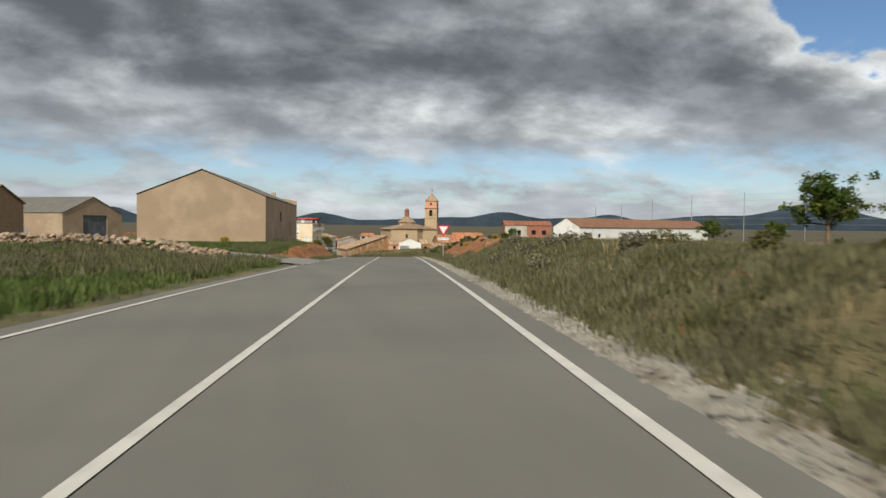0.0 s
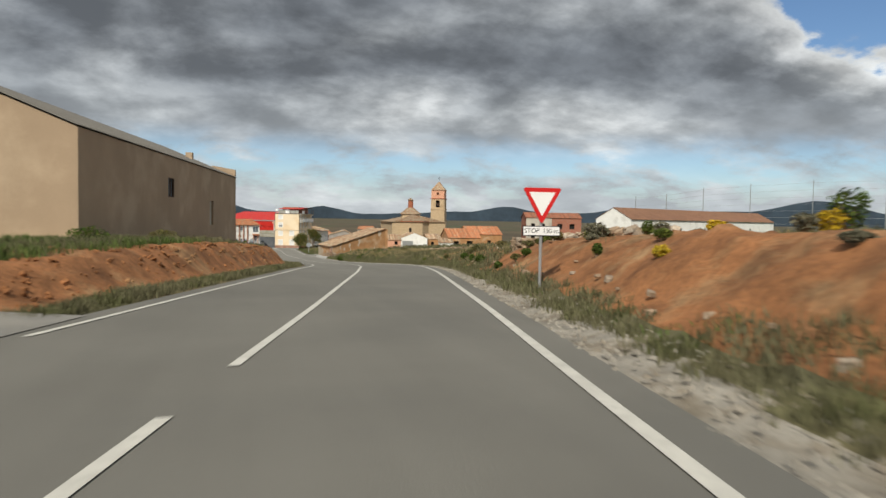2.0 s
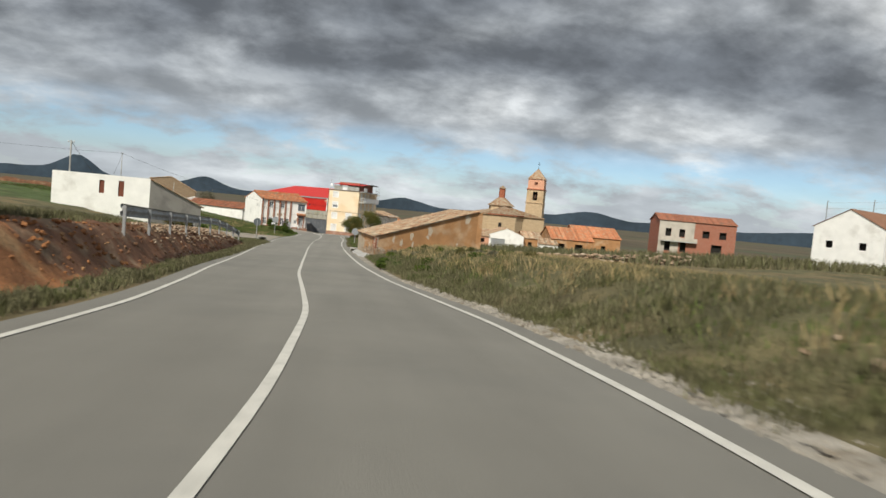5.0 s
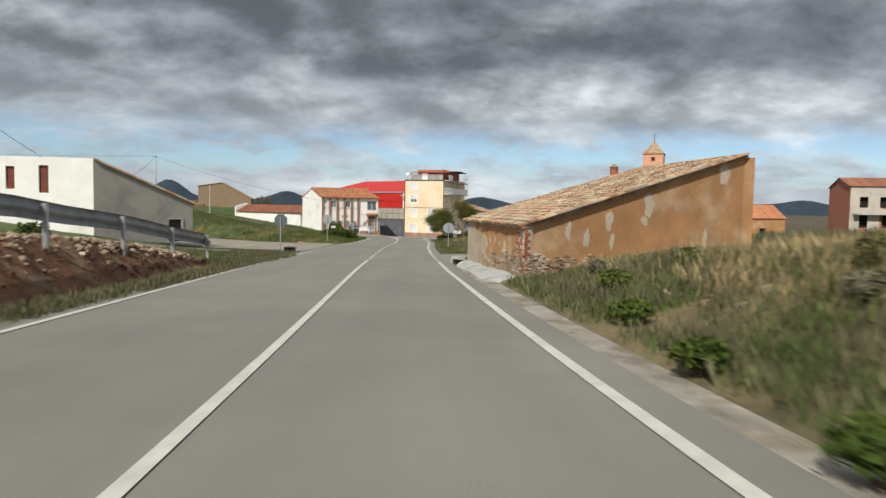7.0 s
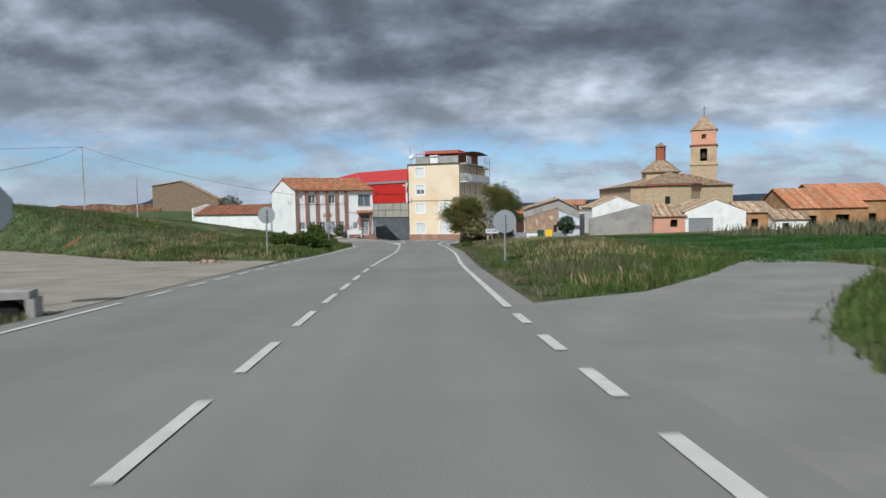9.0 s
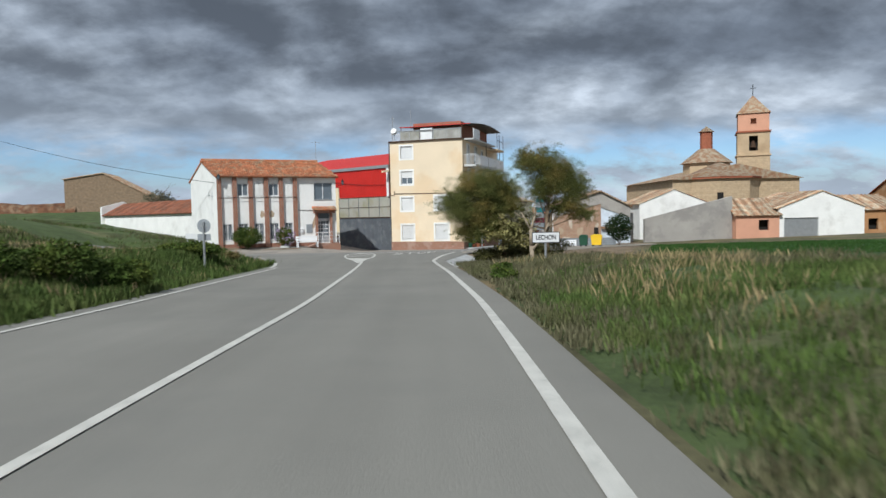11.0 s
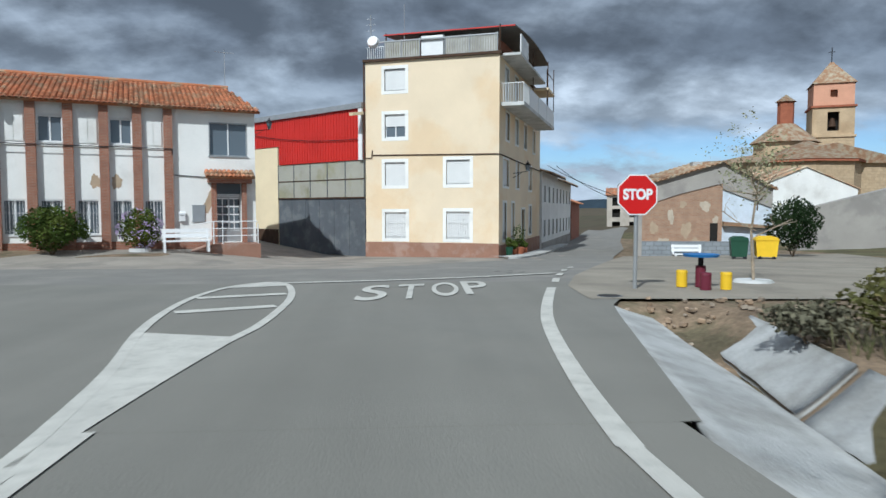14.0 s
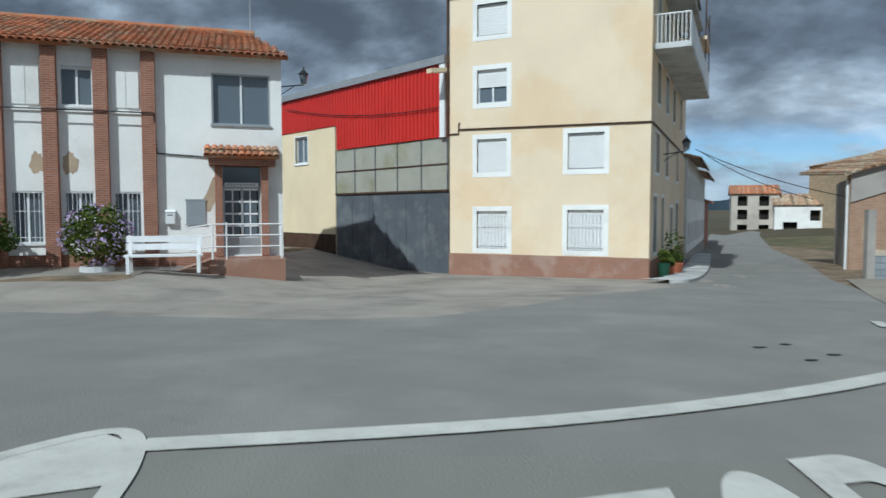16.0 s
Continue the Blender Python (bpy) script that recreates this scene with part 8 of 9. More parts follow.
def stone(x, y, s, label="rough pale reddish stone on the bank", group="loose stones", lift=0.25):
    me = stone_me[rnd.randrange(6)]
    ob = new("stone_block", me)
    sx, sy, sz = s * rnd.uniform(0.8, 1.3), s * rnd.uniform(0.7, 1.1), s * rnd.uniform(0.5, 0.85)
    ob.matrix_basis = pose(x, y, gz(x, y) - ditch_cut(x, y) + sz * lift, rnd.uniform(-14, 14), rnd.uniform(-14, 14), rnd.uniform(0, 360)) @ Matrix.Diagonal((sx, sy, sz, 1))
    return tagged(ob, label, "stone", group)


def stone_in_ditch(y, q):
    ys = [d[1] for d in DITCH]
    x0, w, h = (float(np.interp(y, ys, [d[k] for d in DITCH])) for k in (0, 2, 3))
    stone(x0 + w + rnd.uniform(0.05, 0.4), y, q, "brown stone lying in the ditch")


for i in range(26):
    y = -176 + i * 1.35 + rnd.uniform(-0.5, 0.5)
    stone(float(road_x(y)) + 6.0 + rnd.uniform(-0.25, 0.35), y, rnd.uniform(0.07, 0.22))
for i in range(110):
    y = rnd.uniform(-149 if i % 8 else -172, -120)
    stone(float(road_x(y)) + rnd.uniform(6.4, 11.5), y, rnd.uniform(0.07, 0.24) * (0.5 if y < -149 else 1.0))
rubble = Shape()
for i in range(1100):
    y = -70 - 30 * rnd.random() ** 1.3
    x = float(road_x(y)) - 6.35 + rnd.gauss(0, 0.34)
    me = stone_me[rnd.randrange(6)]
    q = rnd.uniform(0.035, 0.12)
    mm = pose(x, y, gz(x, y) + q * 0.35 + 0.05, rnd.uniform(-30, 30), rnd.uniform(-30, 30), rnd.uniform(0, 360)) @ Matrix.Diagonal((q * 1.3, q, q * 0.7, 1))
    n = len(rubble.v)
    rubble.v += [tuple(mm @ v.co) for v in me.vertices]
    rubble.f += [tuple(n + c for c in p.vertices) for p in me.polygons]
tagged(part("bank_rubble", rubble, M["stone"]), "rough pale rubble in the cut bank below the rail", "stones", kind="stuff")
for y0, y1, count, soil, words in ((-106, -69, 900, "dark_soil", "crumbling red-brown clods on the cut bank"), (-163, -106, 1100, "soil", "crumbling red clods on the bank by the warehouse")):
    clods = Shape()
    for i in range(count):
        y = rnd.uniform(y0, y1)
        x = float(road_x(y)) - rnd.uniform(5.05, 6.7)
        me = stone_me[rnd.randrange(6)]
        q = 0.03 + 0.10 * rnd.random() ** 2
        mm = pose(x, y, gz(x, y) + q * 0.05, rnd.uniform(-40, 40), rnd.uniform(-40, 40), rnd.uniform(0, 360)) @ Matrix.Diagonal((q * 1.2, q, q * 0.8, 1))
        n = len(clods.v)
        clods.v += [tuple(mm @ v.co) for v in me.vertices]
        clods.f += [tuple(n + c for c in p.vertices) for p in me.polygons]
    tagged(part("soil_clods", clods, M[soil]), words, "soil", kind="stuff")
for i in range(26):
    y = rnd.uniform(-80, -74)
    stone(3.4 + rnd.uniform(0.2, 4.5), y, rnd.uniform(0.10, 0.30), "tumbled stone below the barn wall")
for i in range(20):
    stone(-9.8 + rnd.gauss(0, 0.5), -34.3 + rnd.gauss(0, 0.35), rnd.uniform(0.10, 0.26), "pale rubble beside the track")
for i in range(18):
    stone_in_ditch(rnd.uniform(-8.0, -0.6), rnd.uniform(0.05, 0.13))
for x, y in ((-8.4, -6.4), (-8.9, -5.9), (-9.5, -6.8), (-8.1, -7.3)):
    stone(x, y, 0.42, "white concrete lump on the verge")
dry = thing("dry_stone_wall", "tumbled dry-stone wall across the field", "wall", pose(0, 0, 0))
heap = Shape()
unit = [Vector(v.co) for v in stone_me[0].vertices]
polys = [tuple(p.vertices) for p in stone_me[0].polygons]
made = 0
for i in range(1500):
    k = rnd.random()
    x = float(np.interp(k, (0, 0.3, 0.65, 1), (-52, -35, -21.3, -16.6)))
    y = float(np.interp(k, (0, 0.3, 0.65, 1), (-151.5, -157.5, -164, -170.3))) + rnd.gauss(0, 0.55)
    hgt = (0.95 - 0.35 * k) * math.exp(-(rnd.gauss(0, 0.6)) ** 2) * rnd.random()
    s_ = rnd.uniform(0.12, 0.34)
    mm = pose(x, y, gz(x, y) + hgt, rnd.uniform(-30, 30), rnd.uniform(-30, 30), rnd.uniform(0, 360)) @ Matrix.Diagonal((s_ * 1.2, s_, s_ * 0.7, 1))
    if made < 280 and k > 0.55:
        part("stone", stone_me[rnd.randrange(6)], M["stone"], dry, at=mm)
        made += 1
    else:
        n = len(heap.v)
        heap.v += [tuple(mm @ v) for v in unit]
        heap.f += [tuple(n + q for q in p) for p in polys]
tagged(part("stone_heap", heap, M["stone"], dry), kind="stuff")
dry2 = thing("dry_stone_wall", "short stepped piece of dry-stone wall in the red bank", "wall", pose(0, 0, 0))
part("core", Shape().box((4.2, -148.0, 6.0), (4.75, -147.3, 7.25)), M["earth"], dry2, "earth packed behind the stones")
for j in range(9):
    for i in range(3):
        part("stone", stone_me[rnd.randrange(6)], M["stone"], dry2, at=pose(4.12 + i * 0.27 + (j % 2) * 0.1 + 0.025 * j, -148.05 + rnd.uniform(-0.06, 0.06), 6.33 + j * 0.12, rnd.uniform(-6, 6), rnd.uniform(-6, 6), rnd.uniform(-12, 12)) @ Matrix.Diagonal((0.33 * rnd.uniform(0.8, 1.25), 0.30, 0.15, 1)))
        part("stone", stone_me[rnd.randrange(6)], M["stone"], dry2, at=pose(4.08 + 0.02 * j, -147.8 + i * 0.26 + (j % 2) * 0.1, 6.33 + j * 0.12, rnd.uniform(-6, 6), rnd.uniform(-6, 6), rnd.uniform(-12, 12)) @ Matrix.Diagonal((0.30, 0.33 * rnd.uniform(0.8, 1.25), 0.15, 1)))
row3 = thing("dry_stone_wall", "collapsed row of field stones on top of the bank", "wall", pose(0, 0, 0))
for i in range(240):
    y = -147.6 - 13.5 * rnd.random()
    x = 5.6 + float(road_x(y)) - float(road_x(-147.6)) + rnd.gauss(0, 0.30)
    s_ = rnd.uniform(0.10, 0.27)
    part("stone", stone_me[rnd.randrange(6)], M["stone"], row3, at=pose(x, y, gz(x, y) + rnd.uniform(-0.02, 0.26), rnd.uniform(-25, 25), rnd.uniform(-25, 25), rnd.uniform(0, 360)) @ Matrix.Diagonal((s_ * 1.2, s_, s_ * 0.65, 1)))
edge_w = thing("dry_stone_wall", "low dry-stone wall running from the barn", "wall", pose(0, 0, 0))
heap2 = Shape()
for i in range(420):
    k = rnd.random()
    x, y = 13.2 + 22 * k, -68.4 + 1.5 * k + rnd.gauss(0, 0.2)
    s_ = rnd.uniform(0.2, 0.42)
    mm = pose(x, y, gz(x, y) + rnd.uniform(0, 0.95), rnd.uniform(-10, 10), rnd.uniform(-10, 10), rnd.uniform(0, 360)) @ Matrix.Diagonal((s_ * 1.3, s_, s_ * 0.5, 1))
    n = len(heap2.v)
    heap2.v += [tuple(mm @ v) for v in unit]
    heap2.f += [tuple(n + q for q in p) for p in polys]
tagged(part("stone_heap", heap2, M["stone"], edge_w), kind="stuff")


# ---- grass, scrub and crops ----
def tufts(name, label, spots, material, height, blades, spread, width=0.012, lean=0.5, seed=1):
    """Grass as one object: a few thin blades at each spot."""
    rnd = random.Random(seed)
    vs, fs = [], []
    for x, y, k in spots:
        z = gz(x, y) - 0.03
        for _ in range(blades):
            a = rnd.uniform(0, 6.283)
            h = height * k * rnd.uniform(0.5, 1.25)
            bx, by = x + rnd.gauss(0, spread), y + rnd.gauss(0, spread)
            l = h * lean * rnd.uniform(0.2, 1.0)
            ca, sa = math.cos(a), math.sin(a)
            w = width * rnd.uniform(0.7, 1.5)
            n = len(vs)
            vs += [(bx - sa * w, by + ca * w, z), (bx + sa * w, by - ca * w, z), (bx + ca * l * 0.4 + sa * w * 0.7, by + sa * l * 0.4 - ca * w * 0.7, z + h * 0.6), (bx + ca * l, by + sa * l, z + h)]
            fs += [(n, n + 1, n + 2), (n, n + 2, n + 3)]
    me = bpy.data.meshes.new(name)
    me.from_pydata(vs, [], fs)
    me.materials.append(material)
    return tagged(new(name, me), label, "grass", kind="stuff")


def scatter(n, y0, y1, u0, u1, seed, keep=None, patch=0.25, bias=-0.1):
    """Spots along the verge between two offsets, in natural patches."""
    rnd = random.Random(seed)
    out = []
    while n > 0:
        n -= 1
        y, u = rnd.uniform(y0, y1), rnd.uniform(u0, u1)
        x = float(road_x(y)) + u
        w = lump(x, y, patch, seed * 1.7) + 0.5 * lump(x, y, patch * 4, seed + 3.0)
        if w < bias:
            continue
        if keep and not keep(x, y, u, w):
            continue
        out.append((x, y, 0.7 + 0.5 * min(1, max(0, w))))
    return out


def off_tracks(x, y, u, w):
    """Keeps plants off paved ground, buildings and ditches."""
    if u < 0 and np.interp(x, (-41, -25.6, -18.3, -14.6, -13.6), (-153.5, -160.5, -166.3, -171.5, -175.5)) < y < np.interp(x, (-40, -25, -18, -14.3, -11.3), (-150, -157, -162.5, -164.8, -164.6)):
        return False
    if u < 0 and np.interp(x, (-64, -37, -24.5, -14, -9.5, -7), (-6, -25, -37, -48, -50.5, -53)) < y < np.interp(x, (-60, -35, -23, -14.5, -10, -7), (10, -10, -22, -31.5, -33, -33.3)):
        return False
    if u > 0 and x < 11.5 and np.interp(x, (1.2, 3, 4.8, 7.2, 10.2), (-64, -61, -56.4, -53, -49.5)) - 0.2 < y < np.interp(x, (1.2, 2.6, 4.2, 6.4, 8.8, 10.5), (-53, -52.1, -51.4, -49, -45.7, -44)) + 0.2:
        return False
    if u > 0 and ( -74.4 + 0.56 * max(0.0, x - 3.5) < y < -60 and 2.0 < x < 13.5 or y > -1 or y > -9.5 and x < np.interp(y, (-9.5, -7.5, -1.0), (3.0, 3.9, 4.9))):
        return False
    if u < 0 and y > -5 and x > -17:
        return False
    if u < 0 and y > 2 and np.interp(x, (-60, -40, -26, -17), (28, 18, 8.5, 2.8)) < y < np.interp(x, (-55, -36, -23, -16.2), (35.5, 24.5, 15, 12)):
        return False
    if u < 0 and -150 < y < -113 and x < -7.75 + (y + 115.9) * 0.1875:
        return False
    if -164 < y < -70 and 5.0 < -u < 6.7:
        return False
    if -57 < y < -44 and x < -14.5:
        return False
    if u > 5.9 and red_bank(u, y, lump(u, y, 0.33, 2.0) + 0.5 * lump(u, y, 1.1, 5.0)) and w < 0.72:
        return False
    return True


def bare(x, y, u, w):
    """Sparse on the red banks."""
    k = ground_kind(u, y, lump(u, y, 0.33, 2.0) + 0.5 * lump(u, y, 1.1, 5.0))
    return off_tracks(x, y, u, w) and k in (0, 1, 5, 6) and (k in (0, 5) or w > 0.25)


G, S_, C = M["grass"], M["straw"], M["grey_grass"]
tufts("grass", "green grass on the roadside bank", scatter(9000, -215, -66, 5.2, 13, 1, bare), G, 0.20, 6, 0.10, 0.010, seed=1)
tufts("grass", "tall dry grass on the roadside bank", scatter(19000, -215, -66, 5.6, 17, 2, bare, 0.2, -0.2), C, 0.27, 6, 0.13, 0.009, seed=2)
tufts("grass", "pale straw grass on the roadside bank", scatter(8000, -215, -70, 6.5, 24, 3, bare, 0.15, 0.0), S_, 0.33, 6, 0.14, 0.008, seed=3)
tufts("grass", "green grass on the verge by the wheat", scatter(13000, -53, -19, 4.6, 12.5, 4, off_tracks, 0.3, -0.4), G, 0.24, 6, 0.10, 0.011, seed=4)
tufts("grass", "dry grass on the verge by the wheat", scatter(5500, -51, -2, 5.0, 12.5, 5, off_tracks, 0.25, 0.0), C, 0.38, 6, 0.12, 0.009, seed=5)
tufts("grass", "straw grass on the verge by the wheat", scatter(1500, -51, -2, 5.5, 12.0, 6, off_tracks, 0.25, 0.1), S_, 0.40, 6, 0.13, 0.008, seed=6)
tufts("grass", "green grass on the verge by the sheds", scatter(9000, -215, -55, -13, -4.5, 7, bare, 0.25, -0.2), G, 0.20, 6, 0.10, 0.011, seed=7)
tufts("grass", "dry grass on the verge by the sheds", scatter(9000, -215, -55, -16, -4.6, 8, bare, 0.25, -0.1), C, 0.28, 6, 0.12, 0.009, seed=8)
tufts("grass", "green grass on the slope above the road", scatter(20000, -34, 18, -40, -4.9, 9, off_tracks, 0.15, -0.45), G, 0.22, 6, 0.14, 0.013, seed=9)
tufts("grass", "dry grass on the slope above the road", scatter(4000, -32, 10, -30, -5.2, 10, off_tracks, 0.12, 0.2), S_, 0.34, 6, 0.14, 0.010, seed=10)
tufts("grass", "weeds by the track", scatter(2500, -62, -53, -12, -4.8, 11, off_tracks, 0.3, -0.2), C, 0.20, 6, 0.10, 0.010, seed=11)
wheat = [(x, y, k) for x, y, k in scatter(42000, -47, 12, 11.5, 48, 12, lambda x, y, u, w: ground_kind(u, y, 0.0) == 3, 0.1, -2)]
tufts("wheat_crop", "young green wheat in rows", wheat, M["wheat_leaf"], 0.20, 4, 0.12, 0.016, 0.4, seed=12)
wheat = scatter(14000, -222, -184, -32, -9.2, 13, lambda x, y, u, w: ground_kind(u, y, 0.0) == 3, 0.1, -2)
tufts("wheat_crop", "young green wheat by the road", wheat, M["wheat_leaf"], 0.16, 4, 0.12, 0.014, 0.4, seed=13)
tufts("weeds", "tall green weeds between road and field", scatter(13000, -214, -171, -24, -4.7, 14, off_tracks, 0.3, -0.5), G, 0.40, 7, 0.13, 0.013, seed=14)
tufts("weeds", "tall grey weeds between road and field", scatter(6500, -190, -168, -26, -4.9, 15, off_tracks, 0.3, -0.6), C, 0.58, 6, 0.13, 0.010, seed=15)
tufts("weeds", "tall weeds before the warehouse", scatter(6500, -165, -146, -22, -5.4, 16, off_tracks, 0.3, -0.4), G, 0.36, 7, 0.14, 0.014, seed=16)
tufts("weeds", "dark weeds along the top of the cut bank", scatter(6500, -165, -100, -10.5, -7.0, 17, off_tracks, 0.3, -0.3), C, 0.38, 7, 0.14, 0.012, seed=17)
tufts("weeds", "weeds at the foot of the cut bank", scatter(9500, -165, -58, -5.6, -4.1, 18, off_tracks, 0.4, -0.45), C, 0.26, 7, 0.10, 0.011, seed=18)
tufts("weeds", "tall weeds on the bank before the old barn", scatter(3600, -104, -75, 4.7, 12, 19, off_tracks, 0.35, 0.0), G, 0.30, 7, 0.14, 0.013, seed=19)
tufts("weeds", "rank grey weeds on the roadside bank", scatter(13000, -216, -177, 4.9, 13, 20, off_tracks, 0.35, -0.35), C, 0.34, 7, 0.14, 0.011, seed=20)
tufts("weeds", "rank weeds round the town sign", scatter(5500, -24, -9, 4.35, 11, 21, off_tracks, 0.35, -0.35), C, 0.24, 7, 0.12, 0.012, seed=21)
tufts("weeds", "grey weeds among red soil on the bank", scatter(3000, -174, -118, 5.6, 11.5, 22, off_tracks, 0.5, 0.15), C, 0.26, 8, 0.11, 0.011, seed=22)
tufts("weeds", "grey weeds on the bank before the old barn", scatter(11000, -104, -75, 4.75, 14, 23, off_tracks, 0.35, -0.6), C, 0.36, 7, 0.14, 0.011, seed=23)
tufts("weeds", "pale dry grass before the old barn", scatter(5200, -104, -74.5, 6.6, 15, 32, off_tracks, 0.25, -0.3), S_, 0.46, 6, 0.16, 0.009, seed=32)
tufts("weeds", "rank dark weeds on the low bank", scatter(9000, -30, -3, -12, -4.4, 34, off_tracks, 0.4, -0.5), G, 0.34, 8, 0.14, 0.014, seed=34)
tufts("weeds", "pale seed stalks on the low bank", scatter(1800, -34, -3, -16, -4.6, 35, off_tracks, 0.3, -0.1), S_, 0.42, 5, 0.12, 0.008, seed=35)
tufts("weeds", "grey weeds at the edge of the road", scatter(3500, -53, -8, 4.15, 5.4, 24, off_tracks, 0.5, -0.1), C, 0.20, 7, 0.09, 0.010, seed=24)
tufts("weeds", "dry tufts on the slope above the road", scatter(7000, -36, 26, -40, -8, 33, off_tracks, 0.16, -0.15), C, 0.36, 7, 0.22, 0.018, seed=33)
tufts("weeds", "scrubby tufts on the slope above the road", scatter(5000, -36, 26, -40, -8, 25, off_tracks, 0.2, -0.2), G, 0.34, 7, 0.22, 0.022, seed=25)
tufts("weeds", "dry weeds along the gravel shoulder", scatter(4000, -178, -100, 4.9, 6.2, 26, off_tracks, 0.5, -0.1), C, 0.22, 8, 0.10, 0.010, seed=26)
tufts("weeds", "grey weeds along the gravel shoulder", scatter(6000, -214, -100, 4.7, 6.4, 28, off_tracks, 0.5, -0.1), C, 0.28, 7, 0.10, 0.009, seed=28)
tufts("weeds", "weeds round the field entrance", scatter(3500, -62, -44, 6.0, 15, 27, off_tracks, 0.3, -0.3), G, 0.34, 7, 0.12, 0.012, seed=27)
tufts("weeds", "tall grey weeds along the top of the bank", scatter(6500, -150, -100, 6.2, 17, 29, off_tracks, 0.3, -0.1), C, 0.42, 7, 0.14, 0.012, seed=29)
tufts("weeds", "pale dry stalks along the top of the bank", scatter(2500, -150, -76, 6.5, 16, 30, off_tracks, 0.3, 0.1), S_, 0.50, 6, 0.14, 0.009, seed=30)
grit = Shape()
rnd = random.Random(5)
for i in range(5200):
    y = rnd.uniform(-214, -100)
    x = float(road_x(y)) + float(RIGHT_EDGE(y)) + rnd.uniform(0.5, 1.9)
    z, q = gz(x, y), rnd.uniform(0.012, 0.045)
    n = len(grit.v)
    grit.v += [(x - q, y - q, z), (x + q, y - q * 0.7, z), (x + q * 0.6, y + q, z), (x - q * 0.8, y + q * 0.8, z), (x, y, z + q * 1.1)]
    grit.f += [(n, n + 1, n + 4), (n + 1, n + 2, n + 4), (n + 2, n + 3, n + 4), (n + 3, n, n + 4)]
tagged(part("shoulder_gravel", grit, M["gravel"]), "pale crushed stone on the road shoulder", "gravel", kind="stuff")

shrub(17.9, 19.5, 1.4, 2.9, "dark_conifer", "dark dense conifer bush behind the bins", 201, 4200, 0.12, name="conifer")
shrub(5.6, -3.6, 1.3, 1.0, "olive_shrub", "dark scrub under the pines", 202, 2200, 0.08, group="verge bushes")
shrub(6.6, -5.0, 1.6, 1.2, "olive_shrub", "dark scrub under the pines", 203, 2600, 0.08, group="verge bushes")
shrub(4.7, -6.4, 1.1, 0.9, "olive_shrub", "dark scrub under the pines", 204, 2000, 0.07, group="verge bushes")
shrub(4.2, -8.7, 1.0, 0.8, "olive_shrub", "dark scrub under the pines", 205, 1800, 0.07, group="verge bushes")
rnd = random.Random(99)
for i in range(46):
    stone(rnd.uniform(3.3, 6.0), rnd.uniform(-0.9, 0.7), rnd.uniform(0.04, 0.11), "brown stone in the earth bank")
shrub(3.3, -9.3, 0.8, 0.7, "olive_shrub", "dark scrub under the pines", 206, 1600, 0.08, group="verge bushes")
shrub(5.2, -9.4, 1.1, 0.9, "olive_shrub", "dark scrub under the pines", 207, 2200, 0.08, group="verge bushes")
shrub(4.3, -3.1, 0.6, 0.5, "grey_shrub", "dry grey scrub beside the ditch", 208, 1100, 0.07, group="verge bushes")
rail_sign = thing("notice_sign", "blank-backed notice board on two grey posts", "sign", pose(6.9, -2.2, gz(6.9, -2.2), 0, 0, 10))
for x in (-0.28, 0.28):
    part("post", Shape().rod((x, 0, -0.2), (x, 0, 1.75), 0.035, sides=8), M["galv"], rail_sign)
part("board", Shape().box((-0.5, -0.05, 1.35), (0.5, -0.02, 1.75)), M["sign_back"], rail_sign)
multi = thing("direction_sign", "tall grey post with stacked teal and maroon plates", "road sign", pose(6.7, -3.4, gz(6.7, -3.4), 0, 0, 14))
part("post", Shape().rod((0, 0.04, -0.2), (0, 0.04, 3.1), 0.045, sides=8), M["galv"], multi)
for i, c in enumerate(("maroon", "sign_back", "teal", "sign_back", "teal")):
    part("plate", Shape().box((-0.22, -0.02, 1.75 + i * 0.27), (0.22, 0.0, 2.0 + i * 0.27)), M[c], multi)

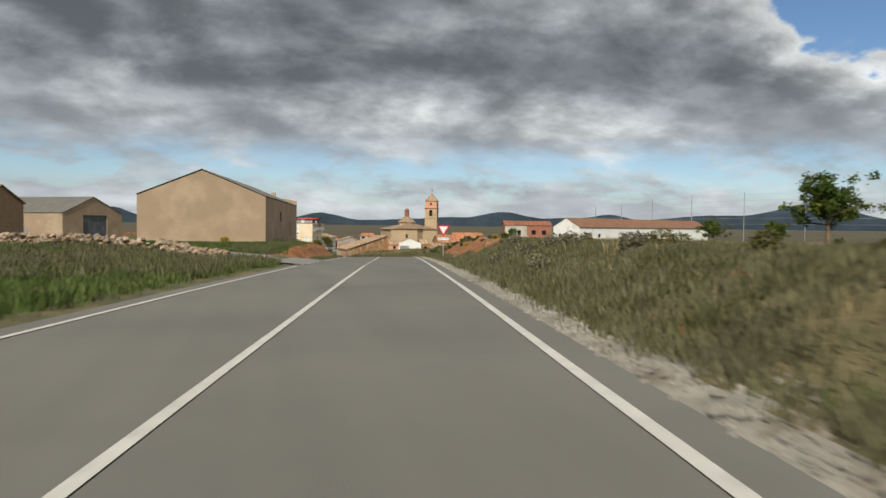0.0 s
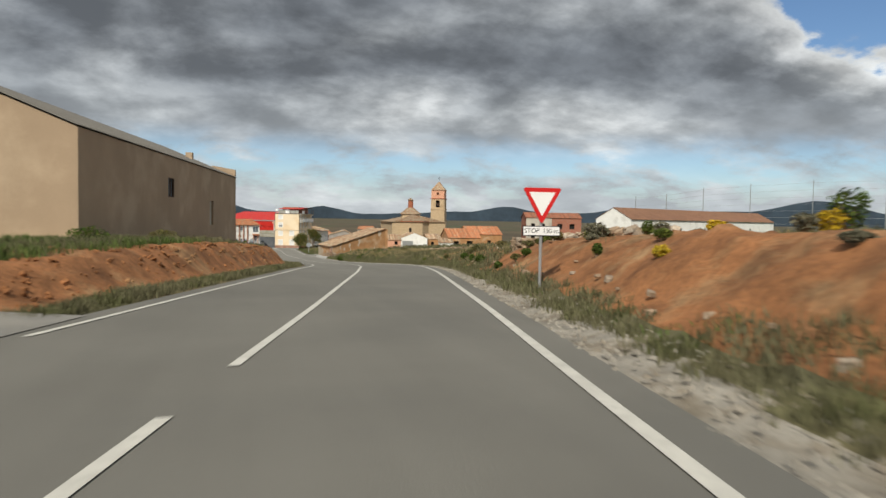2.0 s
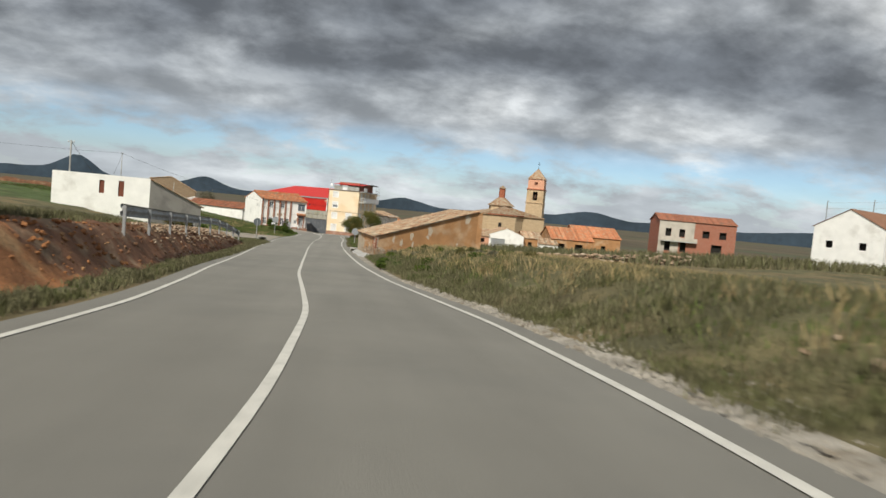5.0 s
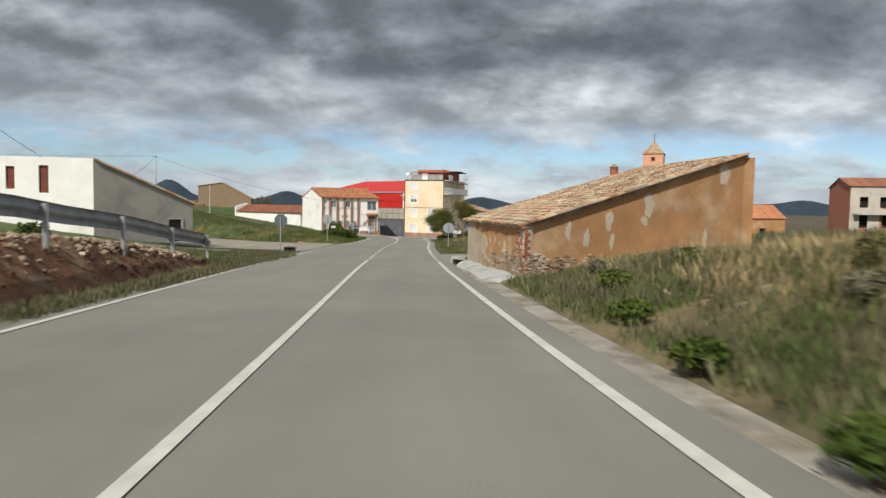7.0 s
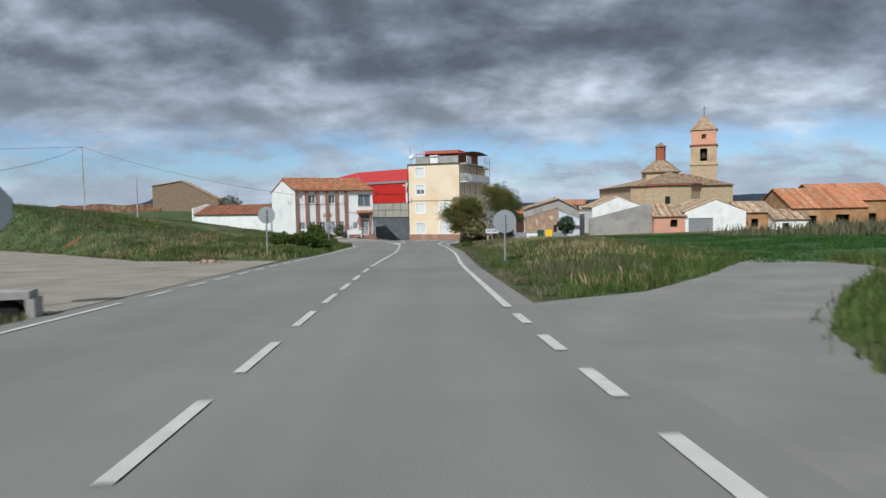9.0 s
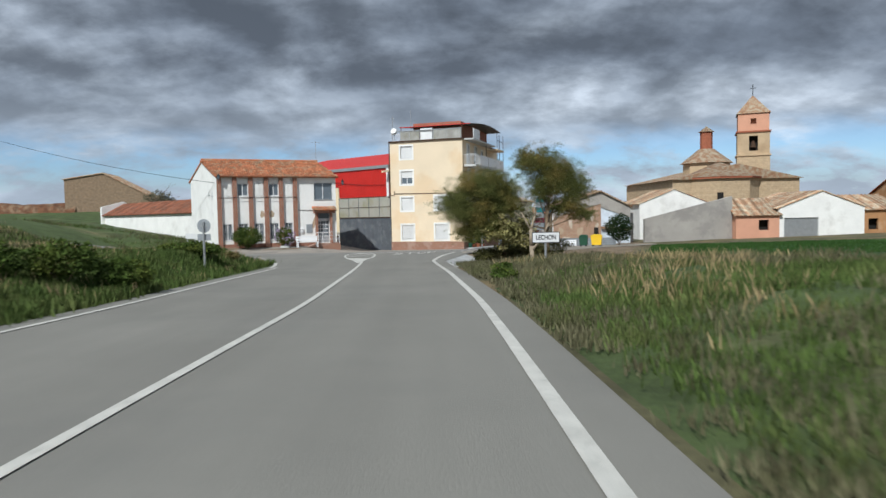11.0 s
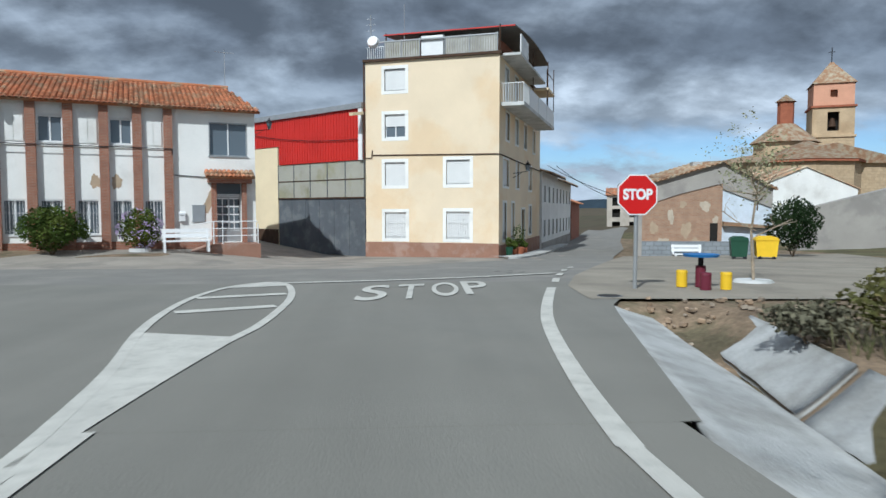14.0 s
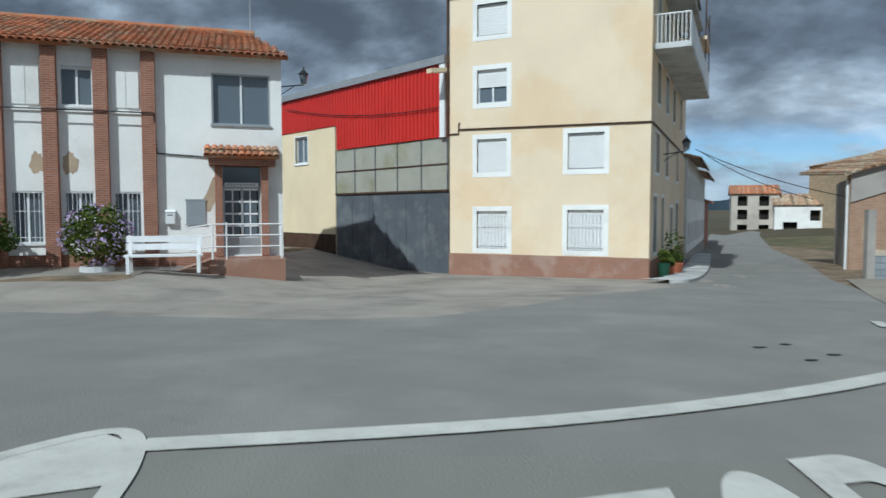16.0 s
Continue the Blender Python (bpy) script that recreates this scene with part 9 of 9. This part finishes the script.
rnd = random.Random(311)
for i in range(26):
    y = rnd.uniform(-101, -77)
    x = float(road_x(y)) + rnd.uniform(5.4, 12.5)
    lf = ("shrub", "grey_shrub", "olive_shrub")[i % 3]
    shrub(x, y, rnd.uniform(0.25, 0.6), rnd.uniform(0.3, 0.6), lf, {"shrub": "small green bush on the weedy bank", "grey_shrub": "dry grey scrub on the weedy bank", "olive_shrub": "low olive scrub on the weedy bank"}[lf], 320 + i, 420, 0.07, group="bank scrub")
for i in range(24):
    y = rnd.uniform(-210, -178)
    x = float(road_x(y)) + rnd.uniform(5.6, 12.0)
    lf = ("grey_shrub", "olive_shrub", "grey_shrub")[i % 3]
    shrub(x, y, rnd.uniform(0.3, 0.7), rnd.uniform(0.35, 0.75), lf, {"grey_shrub": "dry grey scrub in rank grass", "olive_shrub": "low olive scrub in rank grass"}[lf], 360 + i, 480, 0.07, group="bank scrub")
for i in range(40):
    y = rnd.uniform(-100, -76)
    stone(float(road_x(y)) + rnd.uniform(5.2, 11.0), y, rnd.uniform(0.06, 0.22), "pale stone among the weeds")
# worn marks on the junction's asphalt
for x, y, a, b in ((2.35, 8.0, 0.09, 0.04), (2.75, 8.25, 0.08, 0.035), (2.55, 7.2, 0.08, 0.04), (2.95, 7.55, 0.09, 0.035)):
    tagged(part("tar_mark", Shape().prism([(x - a, y - b * 0.6), (x, y - b), (x + a, y + b * 0.3), (x + a * 0.4, y + b), (x - a * 0.7, y + b * 0.7)], gz(x, y) + 0.004, gz(x, y) + 0.008, "z"), M["tar"]), "small black tar mark on the asphalt", "tar mark", "tar marks", "structure")
cover = thing("manhole_cover", "dark iron cover set in the dusty pavement", "manhole cover", pose(3.32, 1.13, gz(3.32, 1.13)))
part("plate", Shape().rod((0, 0, -0.02), (0, 0, 0.018), 0.19, 0.19, 20), M["tar"], cover)
part("ring", Shape().rod((0, 0, -0.02), (0, 0, 0.014), 0.22, 0.22, 20), M["grey_steel"], cover)

for i in range(22):
    y = rnd.uniform(-154, -122)
    x = float(road_x(y)) + rnd.uniform(5.8, 10.0)
    lf = ("shrub", "olive_shrub")[i % 2]
    shrub(x, y, rnd.uniform(0.18, 0.42), rnd.uniform(0.22, 0.48), lf, {"shrub": "dark green bush on the red bank", "olive_shrub": "olive scrub on the red bank"}[lf], 420 + i, 520, 0.07, group="bank scrub")
tufts("weeds", "high grey scrub at the edge of the far field", [(rnd.uniform(26, 92), rnd.uniform(-72, -2), 1.0) for i in range(2600)], C, 1.1, 9, 0.5, 0.05, seed=31)
